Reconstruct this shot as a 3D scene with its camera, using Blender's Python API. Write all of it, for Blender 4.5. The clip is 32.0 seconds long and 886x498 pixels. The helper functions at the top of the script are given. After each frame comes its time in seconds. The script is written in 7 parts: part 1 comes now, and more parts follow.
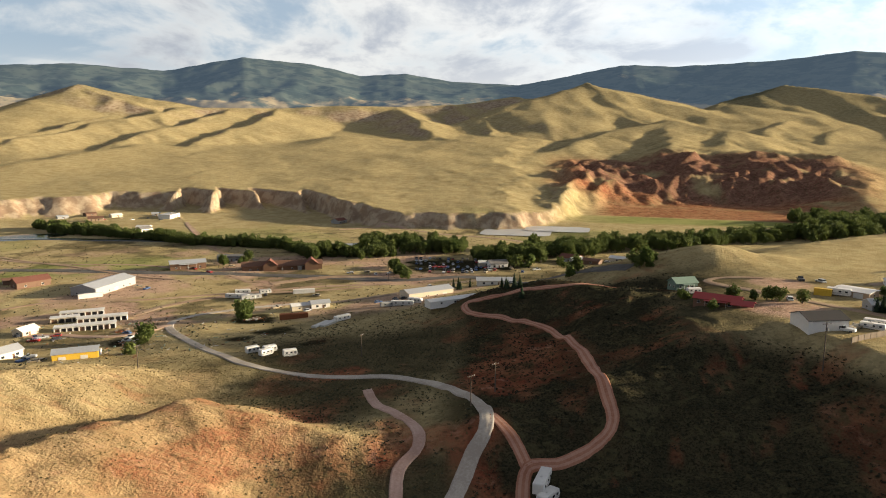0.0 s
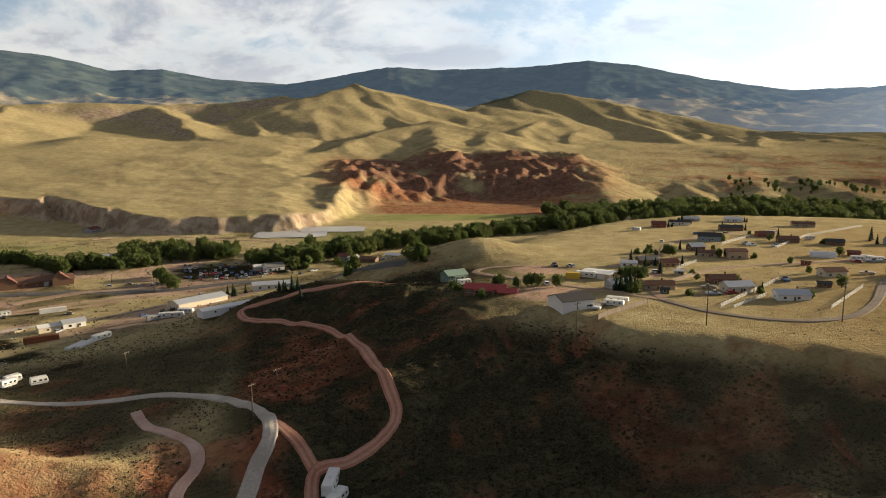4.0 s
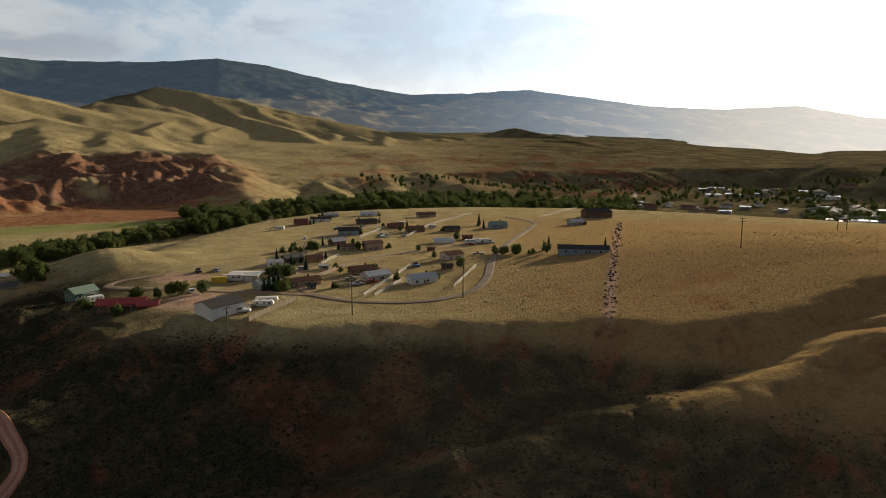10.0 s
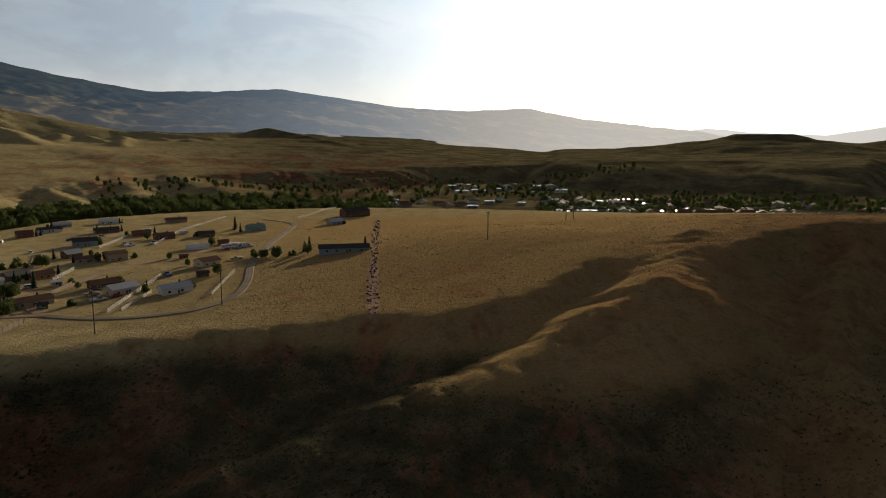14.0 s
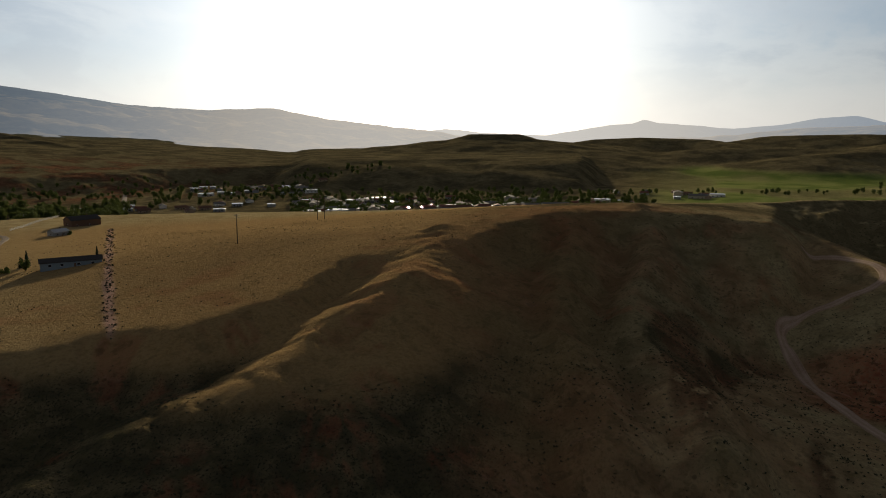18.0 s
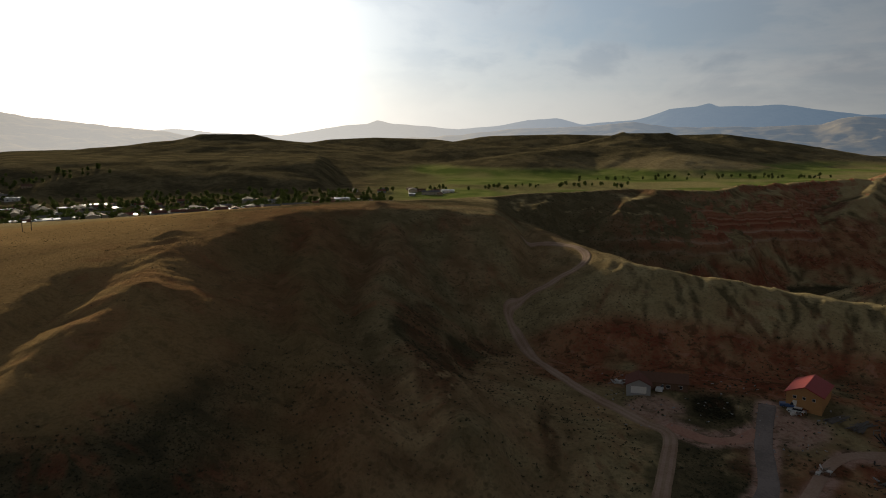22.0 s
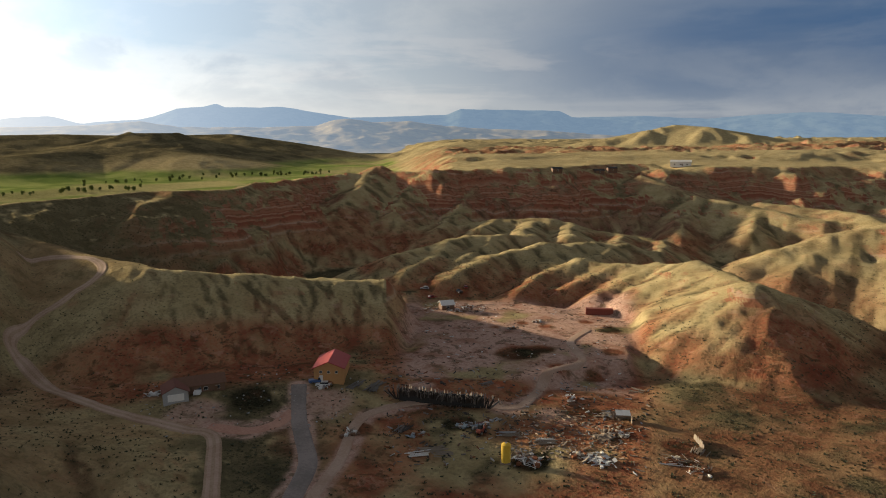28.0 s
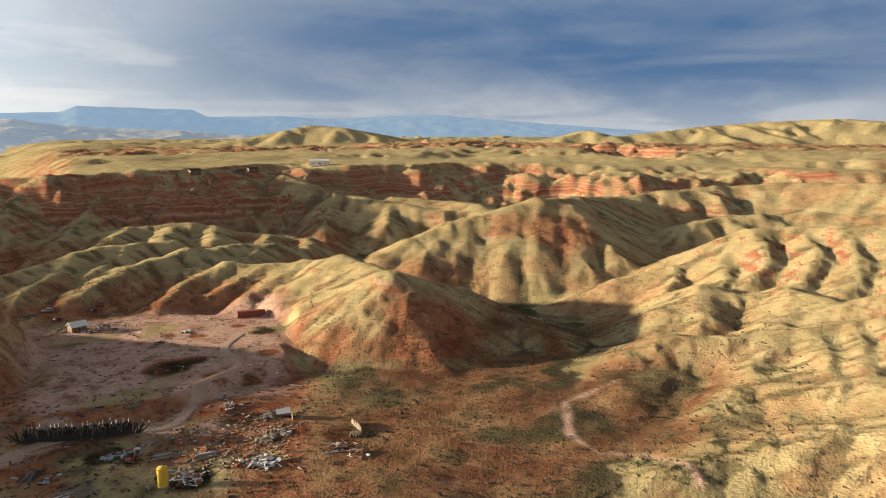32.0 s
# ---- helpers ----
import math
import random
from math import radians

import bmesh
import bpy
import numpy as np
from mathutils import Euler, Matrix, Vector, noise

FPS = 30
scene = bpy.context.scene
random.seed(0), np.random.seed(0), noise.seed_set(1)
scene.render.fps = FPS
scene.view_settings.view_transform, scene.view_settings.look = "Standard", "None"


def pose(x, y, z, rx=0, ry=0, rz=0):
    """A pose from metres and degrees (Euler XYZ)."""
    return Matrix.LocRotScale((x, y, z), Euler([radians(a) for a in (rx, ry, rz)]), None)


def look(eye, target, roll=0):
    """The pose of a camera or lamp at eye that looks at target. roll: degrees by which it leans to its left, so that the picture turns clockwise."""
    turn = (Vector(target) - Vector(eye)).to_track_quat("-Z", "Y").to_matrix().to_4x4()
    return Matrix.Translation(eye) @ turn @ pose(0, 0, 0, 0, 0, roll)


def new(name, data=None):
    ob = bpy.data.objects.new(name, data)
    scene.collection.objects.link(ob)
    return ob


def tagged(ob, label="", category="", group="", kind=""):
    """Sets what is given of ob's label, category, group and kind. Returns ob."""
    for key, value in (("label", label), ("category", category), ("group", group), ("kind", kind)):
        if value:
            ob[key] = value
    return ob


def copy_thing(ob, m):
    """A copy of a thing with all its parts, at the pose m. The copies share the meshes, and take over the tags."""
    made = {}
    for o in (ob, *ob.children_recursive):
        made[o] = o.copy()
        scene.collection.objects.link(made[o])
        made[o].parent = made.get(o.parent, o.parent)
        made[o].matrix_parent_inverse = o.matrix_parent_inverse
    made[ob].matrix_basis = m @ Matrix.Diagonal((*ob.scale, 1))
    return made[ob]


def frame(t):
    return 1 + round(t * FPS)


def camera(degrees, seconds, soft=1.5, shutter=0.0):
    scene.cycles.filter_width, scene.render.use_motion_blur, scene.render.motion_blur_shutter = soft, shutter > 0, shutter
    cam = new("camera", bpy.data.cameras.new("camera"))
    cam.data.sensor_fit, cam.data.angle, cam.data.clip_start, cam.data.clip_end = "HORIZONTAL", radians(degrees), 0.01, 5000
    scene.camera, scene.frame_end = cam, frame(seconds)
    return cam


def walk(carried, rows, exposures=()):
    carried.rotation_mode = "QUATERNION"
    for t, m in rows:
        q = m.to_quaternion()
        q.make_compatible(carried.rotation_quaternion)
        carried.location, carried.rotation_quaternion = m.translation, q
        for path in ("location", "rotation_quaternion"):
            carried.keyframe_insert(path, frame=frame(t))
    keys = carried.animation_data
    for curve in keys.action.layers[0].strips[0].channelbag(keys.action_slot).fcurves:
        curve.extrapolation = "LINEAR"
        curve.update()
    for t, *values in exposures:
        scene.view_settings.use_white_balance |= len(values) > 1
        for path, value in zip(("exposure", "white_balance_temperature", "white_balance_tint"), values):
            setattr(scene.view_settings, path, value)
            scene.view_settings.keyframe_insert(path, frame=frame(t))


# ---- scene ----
cam = camera(64.2, 32.0, 1.0)
# A drone that hovers and turns to its right. Seconds and heading, degrees.
EYE, PITCH = 100.0, -9.13
HEADING = [
    (0, 0.00), (0.5, -2.21), (1, -4.58), (1.5, -6.75), (2, -9.08), (2.5, -11.25),
    (3, -13.68), (3.5, -15.94), (5.5, -25.42), (6, -27.87), (6.5, -30.13), (7, -32.57),
    (7.5, -34.82), (8, -37.28), (8.5, -39.53), (9, -42.00), (9.5, -44.26), (10, -46.74),
    (10.5, -49.02), (11, -51.51), (11.5, -53.81), (12, -56.37), (12.5, -58.70), (13, -61.28),
    (13.5, -63.63), (14, -66.19), (14.5, -68.55), (16.5, -78.52), (17, -81.20), (17.5, -83.61),
    (18, -86.25), (18.5, -88.66), (19, -91.36), (19.5, -93.82), (20, -96.47), (20.5, -98.89),
    (21, -101.59), (21.5, -104.16), (22, -107.12), (22.5, -109.99), (23, -113.18), (23.5, -116.14),
    (24, -119.41), (24.5, -122.41), (25, -125.72), (25.5, -128.74), (27.5, -141.54), (28, -144.91),
    (28.5, -148.25), (29, -151.73), (29.5, -155.19), (30, -158.98), (30.5, -162.41), (31, -166.15),
    (31.5, -169.55), (32, -173.30),
]
walk(cam, [(t, pose(0, 0, EYE, 90 + PITCH, 0, yaw)) for t, yaw in HEADING],
     [(0.0, 1.35), (3.5, 1.2), (7.0, 0.9), (9.0, 0.7), (13.0, 0.0), (19.0, -0.25), (22.5, -0.2), (25.0, 0.15), (28.0, 0.92), (32.0, 1.40)])

# ---- sky and sun ----
SUN_TURN, SUN_UP = 84.0, 9.8      # degrees to the right of the first heading, and above the horizon
SUN_DIR = Vector((math.sin(radians(SUN_TURN)) * math.cos(radians(SUN_UP)),
                  math.cos(radians(SUN_TURN)) * math.cos(radians(SUN_UP)), math.sin(radians(SUN_UP))))
sun = new("sun", bpy.data.lights.new("sun", "SUN"))
sun.data.energy, sun.data.angle, sun.data.color = 4.8, radians(1.8), (1.0, 0.83, 0.58)
sun.matrix_world = look(SUN_DIR * 3000, (0, 0, 0))


class Nodes:
    """A small wrapper to write node trees on one line each."""

    def __init__(self, tree):
        self.tree = tree
        tree.nodes.clear()

    def add(self, kind, ins=None, **props):
        n = self.tree.nodes.new(kind)
        for k, v in props.items():
            setattr(n, k, v)
        for k, v in (ins or {}).items():
            if hasattr(v, "is_output"):
                self.tree.links.new(v, n.inputs[k])
            else:
                n.inputs[k].default_value = v
        return n

    def math(self, op, a, b=0.0, c=0.0, clamp=False):
        return self.add("ShaderNodeMath", {0: a, 1: b, 2: c}, operation=op, use_clamp=clamp).outputs[0]

    def step(self, v, lo, hi, a=0.0, b=1.0):
        return self.add("ShaderNodeMapRange", {0: v, 1: lo, 2: hi, 3: a, 4: b}, interpolation_type="SMOOTHSTEP").outputs[0]

    def mix(self, f, a, b, mode="MIX"):
        n = self.add("ShaderNodeMix", data_type="RGBA", blend_type=mode)
        for k, v in ((0, f), (6, a), (7, b)):
            if hasattr(v, "is_output"):
                self.tree.links.new(v, n.inputs[k])
            else:
                n.inputs[k].default_value = (*v, 1) if isinstance(v, tuple) and len(v) == 3 else v
        return n.outputs[2]

    def noise(self, vec, scale, detail=4.0, rough=0.55, distort=0.0):
        return self.add("ShaderNodeTexNoise", {"Vector": vec, "Scale": scale, "Detail": detail, "Roughness": rough, "Distortion": distort}).outputs[0]


world = bpy.data.worlds.new("sky")
scene.world = world
world.use_nodes = True
W = Nodes(world.node_tree)
sky = W.add("ShaderNodeTexSky", sky_type="NISHITA", sun_disc=False, sun_elevation=radians(SUN_UP), sun_rotation=radians(SUN_TURN),
            altitude=1700.0, air_density=1.0, dust_density=1.5, ozone_density=1.2)
way = W.add("ShaderNodeTexCoord").outputs["Generated"]
sep = W.add("ShaderNodeSeparateXYZ", {0: way})
up = W.math("MAXIMUM", sep.outputs[2], 0.0)
# a flat sheet of cloud, seen in perspective
over = W.math("DIVIDE", 1.0, W.math("ADD", up, 0.10))
sheet = W.add("ShaderNodeCombineXYZ", {0: W.math("MULTIPLY", sep.outputs[0], over), 1: W.math("MULTIPLY", sep.outputs[1], over), 2: 0.0}).outputs[0]
puffs = W.noise(W.add("ShaderNodeMapping", {0: way, 3: (1.0, 1.0, 2.2)}).outputs[0], 4.6, 9.0, 0.6, 0.3)
wisps = W.noise(sheet, 0.35, 5.0, 0.5, 0.8)
toward = W.add("ShaderNodeVectorMath", {0: way, 1: SUN_DIR}, operation="DOT_PRODUCT").outputs["Value"]
STORM = (math.sin(radians(186)), math.cos(radians(186)), 0.1)
storm_side = W.add("ShaderNodeVectorMath", {0: way, 1: STORM}, operation="DOT_PRODUCT").outputs["Value"]
storm = W.math("MULTIPLY", W.step(W.math("ADD", storm_side, W.math("MULTIPLY", W.math("SUBTRACT", wisps, 0.5), 0.35)), 0.34, 0.90),
               W.step(up, 0.0, 0.10, 0.75, 1.0))
cover = W.math("MULTIPLY", W.step(W.math("ADD", puffs, W.math("MULTIPLY", W.math("SUBTRACT", wisps, 0.5), 0.8)), 0.36, 0.56),
               W.math("SUBTRACT", 1.0, W.math("MULTIPLY", storm, 0.92)))
cover = W.math("MULTIPLY", cover, W.math("SUBTRACT", 1.0, W.math("MULTIPLY", W.math("POWER", W.math("MAXIMUM", toward, 0.0), 2.0), 0.85)))
glow = W.math("POWER", W.math("MAXIMUM", toward, 0.0), 10.0)
wide = W.math("POWER", W.math("MAXIMUM", toward, 0.0), 3.4)
core = W.math("POWER", W.math("MAXIMUM", toward, 0.0), 36.0)
shade = W.step(puffs, 0.46, 0.62)
cloud = W.mix(shade, (6.6, 6.5, 6.2), (3.3, 3.5, 3.9))
blue = W.mix(0.8, sky.outputs[0], (3.0, 3.7, 4.5))
storm_colour = W.mix(W.step(storm_side, 0.72, 0.99), (3.3, 3.65, 4.0), W.mix(W.step(wisps, 0.30, 0.72), (0.55, 1.15, 2.25), (1.5, 1.95, 2.7)))
streaks = W.noise(W.add("ShaderNodeMapping", {0: way, 3: (2.2, 2.2, 15.0)}).outputs[0], 1.6, 6.0, 0.55, 0.4)
lowbank = W.math("MULTIPLY", W.math("MULTIPLY", W.step(streaks, 0.47, 0.60), W.step(up, 0.02, 0.05)), W.step(up, 0.09, 0.16, 1.0, 0.0))
lowbank = W.math("MULTIPLY", lowbank, W.step(storm_side, 0.70, 0.95, 0.75, 0.0))
storm_colour = W.mix(lowbank, storm_colour, (5.2, 5.0, 4.9))
base = W.mix(storm, blue, storm_colour)
full = W.mix(W.math("MULTIPLY", cover, 0.85), base, cloud)
haze = W.mix(W.math("MULTIPLY", W.step(up, 0.0, 0.12, 1.0, 0.0), W.math("SUBTRACT", 0.75, W.math("MULTIPLY", storm, 0.70))), full, (6.5, 6.3, 5.9))
bank = W.math("POWER", W.math("MAXIMUM", W.add("ShaderNodeVectorMath", {0: way, 1: (math.sin(radians(38)), math.cos(radians(38)), 0.1)}, operation="DOT_PRODUCT").outputs["Value"], 0.0), 5.0)
gain = W.math("ADD", W.math("MULTIPLY_ADD", wide, 1.9, 1.0), W.math("MULTIPLY", bank, 0.45))
lit = W.mix(1.0, haze, W.add("ShaderNodeCombineXYZ", {0: gain, 1: gain, 2: gain}).outputs[0], "MULTIPLY")
bright = W.mix(1.0, lit, W.mix(glow, (0.0, 0.0, 0.0), (5.5, 5.2, 4.6)), "ADD")
brighter = W.mix(1.0, bright, W.mix(core, (0.0, 0.0, 0.0), (22.0, 20.6, 18.0)), "ADD")
# the bright bank of cloud stands low over the horizon; overhead the sky is a deep evening blue
lowdown = W.step(up, 0.16, 0.50, 1.0, 0.0)
whole = W.mix(lowdown, W.mix(0.7, sky.outputs[0], (2.1, 2.05, 2.1)), brighter)
W.add("ShaderNodeOutputWorld", {0: W.add("ShaderNodeBackground", {0: whole, 1: 0.055}).outputs[0]})

# ---- ground: landforms round the hovering point, in bearing (degrees right of the first heading), distance and height ----
def P(bearing, distance, z=0.0):
    a = radians(bearing)
    return (distance * math.sin(a), distance * math.cos(a), z)


def hash2(ix, iy, seed):
    h = (ix.astype(np.int64) * 374761393 + iy.astype(np.int64) * 668265263 + seed * 1442695041) & 0xFFFFFFFF
    h = ((h ^ (h >> 13)) * 1274126177) & 0xFFFFFFFF
    return (h ^ (h >> 16)) & 0xFFFF


def gnoise(x, y, seed=0):
    """Gradient noise, about -1 to 1."""
    ix, iy = np.floor(x), np.floor(y)
    fx, fy = x - ix, y - iy
    u, v = fx * fx * fx * (fx * (fx * 6 - 15) + 10), fy * fy * fy * (fy * (fy * 6 - 15) + 10)
    out = []
    for dx, dy in ((0, 0), (1, 0), (0, 1), (1, 1)):
        a = hash2(ix + dx, iy + dy, seed) * (2 * math.pi / 65536)
        out.append(np.cos(a) * (fx - dx) + np.sin(a) * (fy - dy))
    return 1.5 * ((out[0] * (1 - u) + out[1] * u) * (1 - v) + (out[2] * (1 - u) + out[3] * u) * v)


def fbm(x, y, size, octaves=4, seed=0, gain=0.5):
    s, amp = 0, 1.0
    for k in range(octaves):
        f = 2.0 ** k / size
        s = s + amp * gnoise(x * f + 13.7 * k, y * f - 7.1 * k, seed + k)
        amp *= gain
    return s


def ridged(x, y, size, octaves=3, seed=0, gain=0.5):
    """1 on crests, 0 and less in gullies."""
    s, amp, tot = 0, 1.0, 0
    for k in range(octaves):
        f = 2.0 ** k / size
        s = s + amp * (1 - 2 * np.abs(gnoise(x * f + 5.3 * k, y * f + 9.9 * k, seed + k)))
        tot += amp
        amp *= gain
    return s / tot


def sstep(v, lo, hi):
    t = np.clip((v - lo) / (hi - lo), 0, 1)
    return t * t * (3 - 2 * t)


def smax(a, b, k):
    h = np.clip(0.5 + 0.5 * (a - b) / k, 0, 1)
    return b + (a - b) * h + k * h * (1 - h)


def smin(a, b, k):
    return -smax(-a, -b, k)


def segment(x, y, a, b):
    """Distance to the line from a to b, how far along it, and the side."""
    ex, ey = b[0] - a[0], b[1] - a[1]
    t = np.clip(((x - a[0]) * ex + (y - a[1]) * ey) / (ex * ex + ey * ey), 0, 1)
    return np.hypot(x - a[0] - t * ex, y - a[1] - t * ey), t


def ridge(x, y, pts, slope, round_top=8.0):
    """A crest line with straight flanks."""
    top = None
    for a, b in zip(pts, pts[1:]):
        d, t = segment(x, y, a, b)
        z = a[2] + (b[2] - a[2]) * t - slope * (np.sqrt(d * d + round_top ** 2) - round_top)
        top = z if top is None else np.maximum(top, z)
    return top


def crest(z, x, y, pts, right, left, top=4.0, soft=3.0):
    """Raise a crest line into z. right, left: fall of its flanks to either hand, walking along pts; top: how round it is."""
    reach = (max(p[2] for p in pts) - 4) / min(left, right) * 1.1 + 15
    xs, ys = [p[0] for p in pts], [p[1] for p in pts]
    by = np.nonzero((x > min(xs) - reach) & (x < max(xs) + reach) & (y > min(ys) - reach) & (y < max(ys) + reach))
    u, v, best = x[by], y[by], None
    for a, b in zip(pts, pts[1:]):
        d, t = segment(u, v, a, b)
        ex, ey = b[0] - a[0], b[1] - a[1]
        side = (ex * (v - a[1]) - ey * (u - a[0])) / math.hypot(ex, ey)
        fall = right + (left - right) * sstep(side, -top, top)
        h = a[2] + (b[2] - a[2]) * t - fall * (np.sqrt(d * d + top * top) - top)
        best = h if best is None else np.maximum(best, h)
    z[by] = smax(z[by], best, soft)


def spurs(z, x, y, pts, n, turn, length, drop, fall, top=4.0, soft=3.0, seed=1):
    """Side spurs that run down from a crest line, all about the same way: turn is the bearing in which they run."""
    g = random.Random(seed)
    for k in range(n):
        u = (k + g.uniform(0.2, 0.8)) / n * (len(pts) - 1)
        i = min(int(u), len(pts) - 2)
        a = Vector(pts[i]).lerp(Vector(pts[i + 1]), u - i)
        w, l = radians(turn + g.uniform(-16, 16)), length * g.uniform(0.65, 1.25)
        mid = a + Vector((math.sin(w) * l * 0.45, math.cos(w) * l * 0.45, -drop * g.uniform(0.2, 0.4)))
        w += radians(g.uniform(-14, 14))
        end = mid + Vector((math.sin(w) * l * 0.55, math.cos(w) * l * 0.55, -drop * 0.7))
        crest(z, x, y, [tuple(a), tuple(mid), tuple(end)], fall, fall, top, soft)


def bearing_of(x, y):
    return (np.degrees(np.arctan2(x, y)) + 105) % 360 - 105


# tracks and lines of the plan
GRAVEL = [P(0.79, 149.8), P(2.48, 163.2), P(3.76, 172.9), P(2.93, 191.7), P(0.29, 208.1), P(-4.01, 224.9), P(-8.73, 232.6), P(-13.32, 245.5), P(-16.84, 267.4), P(-19.78, 309.3), P(-21.58, 343.1), P(-21.50, 368.6), P(-19.22, 382.8), P(-15.78, 392.1), P(-12.22, 396.8)]
RED_TRACK = [P(6.90, 151.0), P(7.32, 160.3), P(10.40, 162.8), P(13.15, 168.4), P(14.23, 174.2), P(13.55, 186.1), P(12.11, 211.4), P(10.35, 239.7), P(8.25, 264.8), P(5.45, 278.3), P(3.10, 286.8), P(1.79, 299.0), P(2.25, 304.4), P(4.49, 303.2), P(7.73, 299.0), P(11.81, 299.0), P(16.01, 299.6)]
RED_LINK = [P(7.32, 160.3), P(6.09, 166.8), P(4.05, 177.0)]
STREAM = [P(-4.13, 151.0), P(-3.81, 160.6), P(-2.14, 168.1), P(-2.37, 177.8), P(-4.04, 188.3), P(-5.71, 199.1), P(-6.40, 214.4)]
HILL_ROAD = [P(125.34, 152.3), P(125.82, 174.9), P(125.75, 192.0), P(123.49, 197.3), P(120.63, 207.3), P(117.28, 225.7), P(114.65, 250.4), P(113.23, 270.4), P(112.52, 281.6), P(113.93, 293.7), P(116.26, 301.7), P(118.65, 313.5), P(118.22, 330.8), P(116.00, 343.2), P(113.46, 347.4)]
YARD_LINK = [P(125.62, 196.8), P(128.68, 191.7), P(130.95, 194.4), P(132.36, 201.9)]
YARD_ROAD = [P(131.90, 151.9), P(133.40, 171.5), P(132.80, 195.2), P(132.88, 217.8)]
PAD_ROAD = [P(133.55, 151.9), P(136.00, 171.1), P(138.46, 196.8), P(145.68, 208.5), P(150.48, 204.0), P(152.59, 216.9), P(153.97, 235.9), P(156.47, 247.9), P(155.51, 272.3), P(156.85, 292.5)]
BENCH_ROAD = [P(35.97, 249.9), P(38.99, 238.2), P(42.75, 234.0), P(46.50, 236.4), P(49.27, 249.9), P(50.39, 273.9), P(50.82, 314.9), P(51.92, 362.1), P(53.67, 441.9), P(54.09, 483.3), P(51.86, 517.2)]
FENCE_LINE = [P(60.30, 207.6), P(60.38, 244.0), P(60.56, 315.5), P(60.86, 492.1)]
WASH = [P(194.69, 161.5), P(193.97, 169.1), P(190.15, 180.2), P(186.50, 179.5), P(184.13, 188.3), P(183.58, 214.8), P(186.26, 226.7), P(188.01, 232.2)]
HIGHWAY = [P(-32.55, 584.1), P(-23.90, 525.5), P(-13.04, 488.2), P(-3.92, 458.0), P(3.08, 453.5), P(9.98, 370.8), P(15.29, 337.0)]
RIVER = [P(-32.37, 759.8), P(-28.23, 728.7), P(-20.17, 668.8), P(-13.82, 631.3), P(-10.97, 568.0), P(-10.31, 538.3)]


def ground(x, y):
    d, th = np.hypot(x, y), bearing_of(x, y)
    # flat river bottom that runs past the town, the basin under the camera and the yard
    z = 6.0 + 1.2 * fbm(x, y, 160, 3, 1)
    z = smax(z, 17.5 - np.maximum(d - 230, 0) * 0.075 + 1.5 * fbm(x, y, 60, 3, 2), 4)
    south = sstep(th, 118, 140) * sstep(th, 262, 240)
    z = z + south * (9.0 * sstep(d, 330, 620))
    # the far side of the river: bluffs, foothills
    tw = th + 2.2 * fbm(x, y, 230, 3, 5)
    edge = np.interp(tw, [-105, -32, -23, -12, -8, -3, 5, 8, 13, 20, 30, 45, 60, 75, 90, 105], [1000, 935, 930, 900, 800, 725, 712, 770, 965, 1010, 1060, 1160, 1280, 1500, 1620, 1900])
    saw = (tw + 40) / 3.6 % 1.0
    step_back = 62 * sstep(th, -27, -24) * sstep(th, -6, -9) * (0.5 - np.where(saw < 0.82, saw / 0.82, (1 - saw) / 0.18))
    edge = edge + 22 * fbm(x, y, 170, 5, 7, 0.6) - 11 * ridged(x, y, 40, 3, 9)
    jump = np.interp(tw, [-105, -32, -20, -9, -3, 5, 9, 14, 30, 60, 75, 100], [22, 22, 27, 22, 15, 16, 9, 8, 14, 22, 30, 38])
    jump = jump * sstep(th, 106, 96)
    wall = np.interp(tw, [-10, 8, 14, 40, 70, 80], [34, 26, 110, 170, 170, 90])
    into = d - edge
    bluff = jump * sstep(into - step_back, 0, wall) + np.clip(into - 40, 0, 2000) * np.interp(th, [-105, -10, 15, 40, 62, 75, 95, 105], [0.060, 0.062, 0.068, 0.056, 0.045, 0.0, -0.022, -0.015])
    relief = sstep(into, 30, 700)
    bluff = bluff + relief * (9 * fbm(x, y, 820, 2, 11, 0.3) + 6 * ridged(np.radians(th) * 1500 + 110 * fbm(x, y, 520, 2, 14), d * 0.5, 400, 3, 15, 0.32)) * np.interp(th, [55, 78], [1.0, 0.22])
    north = sstep(th, -104, -95)
    z = z + north * np.where(into > -40, bluff, 0)
    z = z + north * sstep(into, 60, 300) * sstep(d, 3200, 1800) * 0.5 * ridged(x, y, 90, 3, 17)
    # long spurs of the grass hills beyond the river, steeper on their shaded side
    fx, fy = x + 34 * fbm(x, y, 330, 3, 111), y + 34 * fbm(x, y, 330, 3, 117)
    crest(z, fx, fy, [P(11.30, 2600, 285.0), P(8.93, 2480, 251.6), P(6.98, 2300, 188.7), P(5.89, 2060, 135.3), P(4.34, 1850, 93.0)], 0.42, 0.26, 8, 5)
    crest(z, fx, fy, [P(11.30, 2600, 285.0), P(12.72, 2380, 211.7), P(13.75, 2180, 157.8), P(15.67, 2000, 127.2)], 0.36, 0.26, 8, 5)
    crest(z, fx, fy, [P(11.30, 2600, 285.0), P(14.32, 2680, 244.8), P(17.07, 2600, 187.0), P(19.74, 2450, 157.6)], 0.34, 0.3, 8, 5)
    crest(z, fx, fy, [P(5.41, 2560, 234.3), P(0.72, 2520, 207.6), P(-3.77, 2480, 198.1), P(-8.22, 2440, 199.4), P(-12.57, 2400, 189.2), P(-16.78, 2400, 187.5), P(-20.41, 2400, 187.4)], 0.12, 0.42, 25, 14)
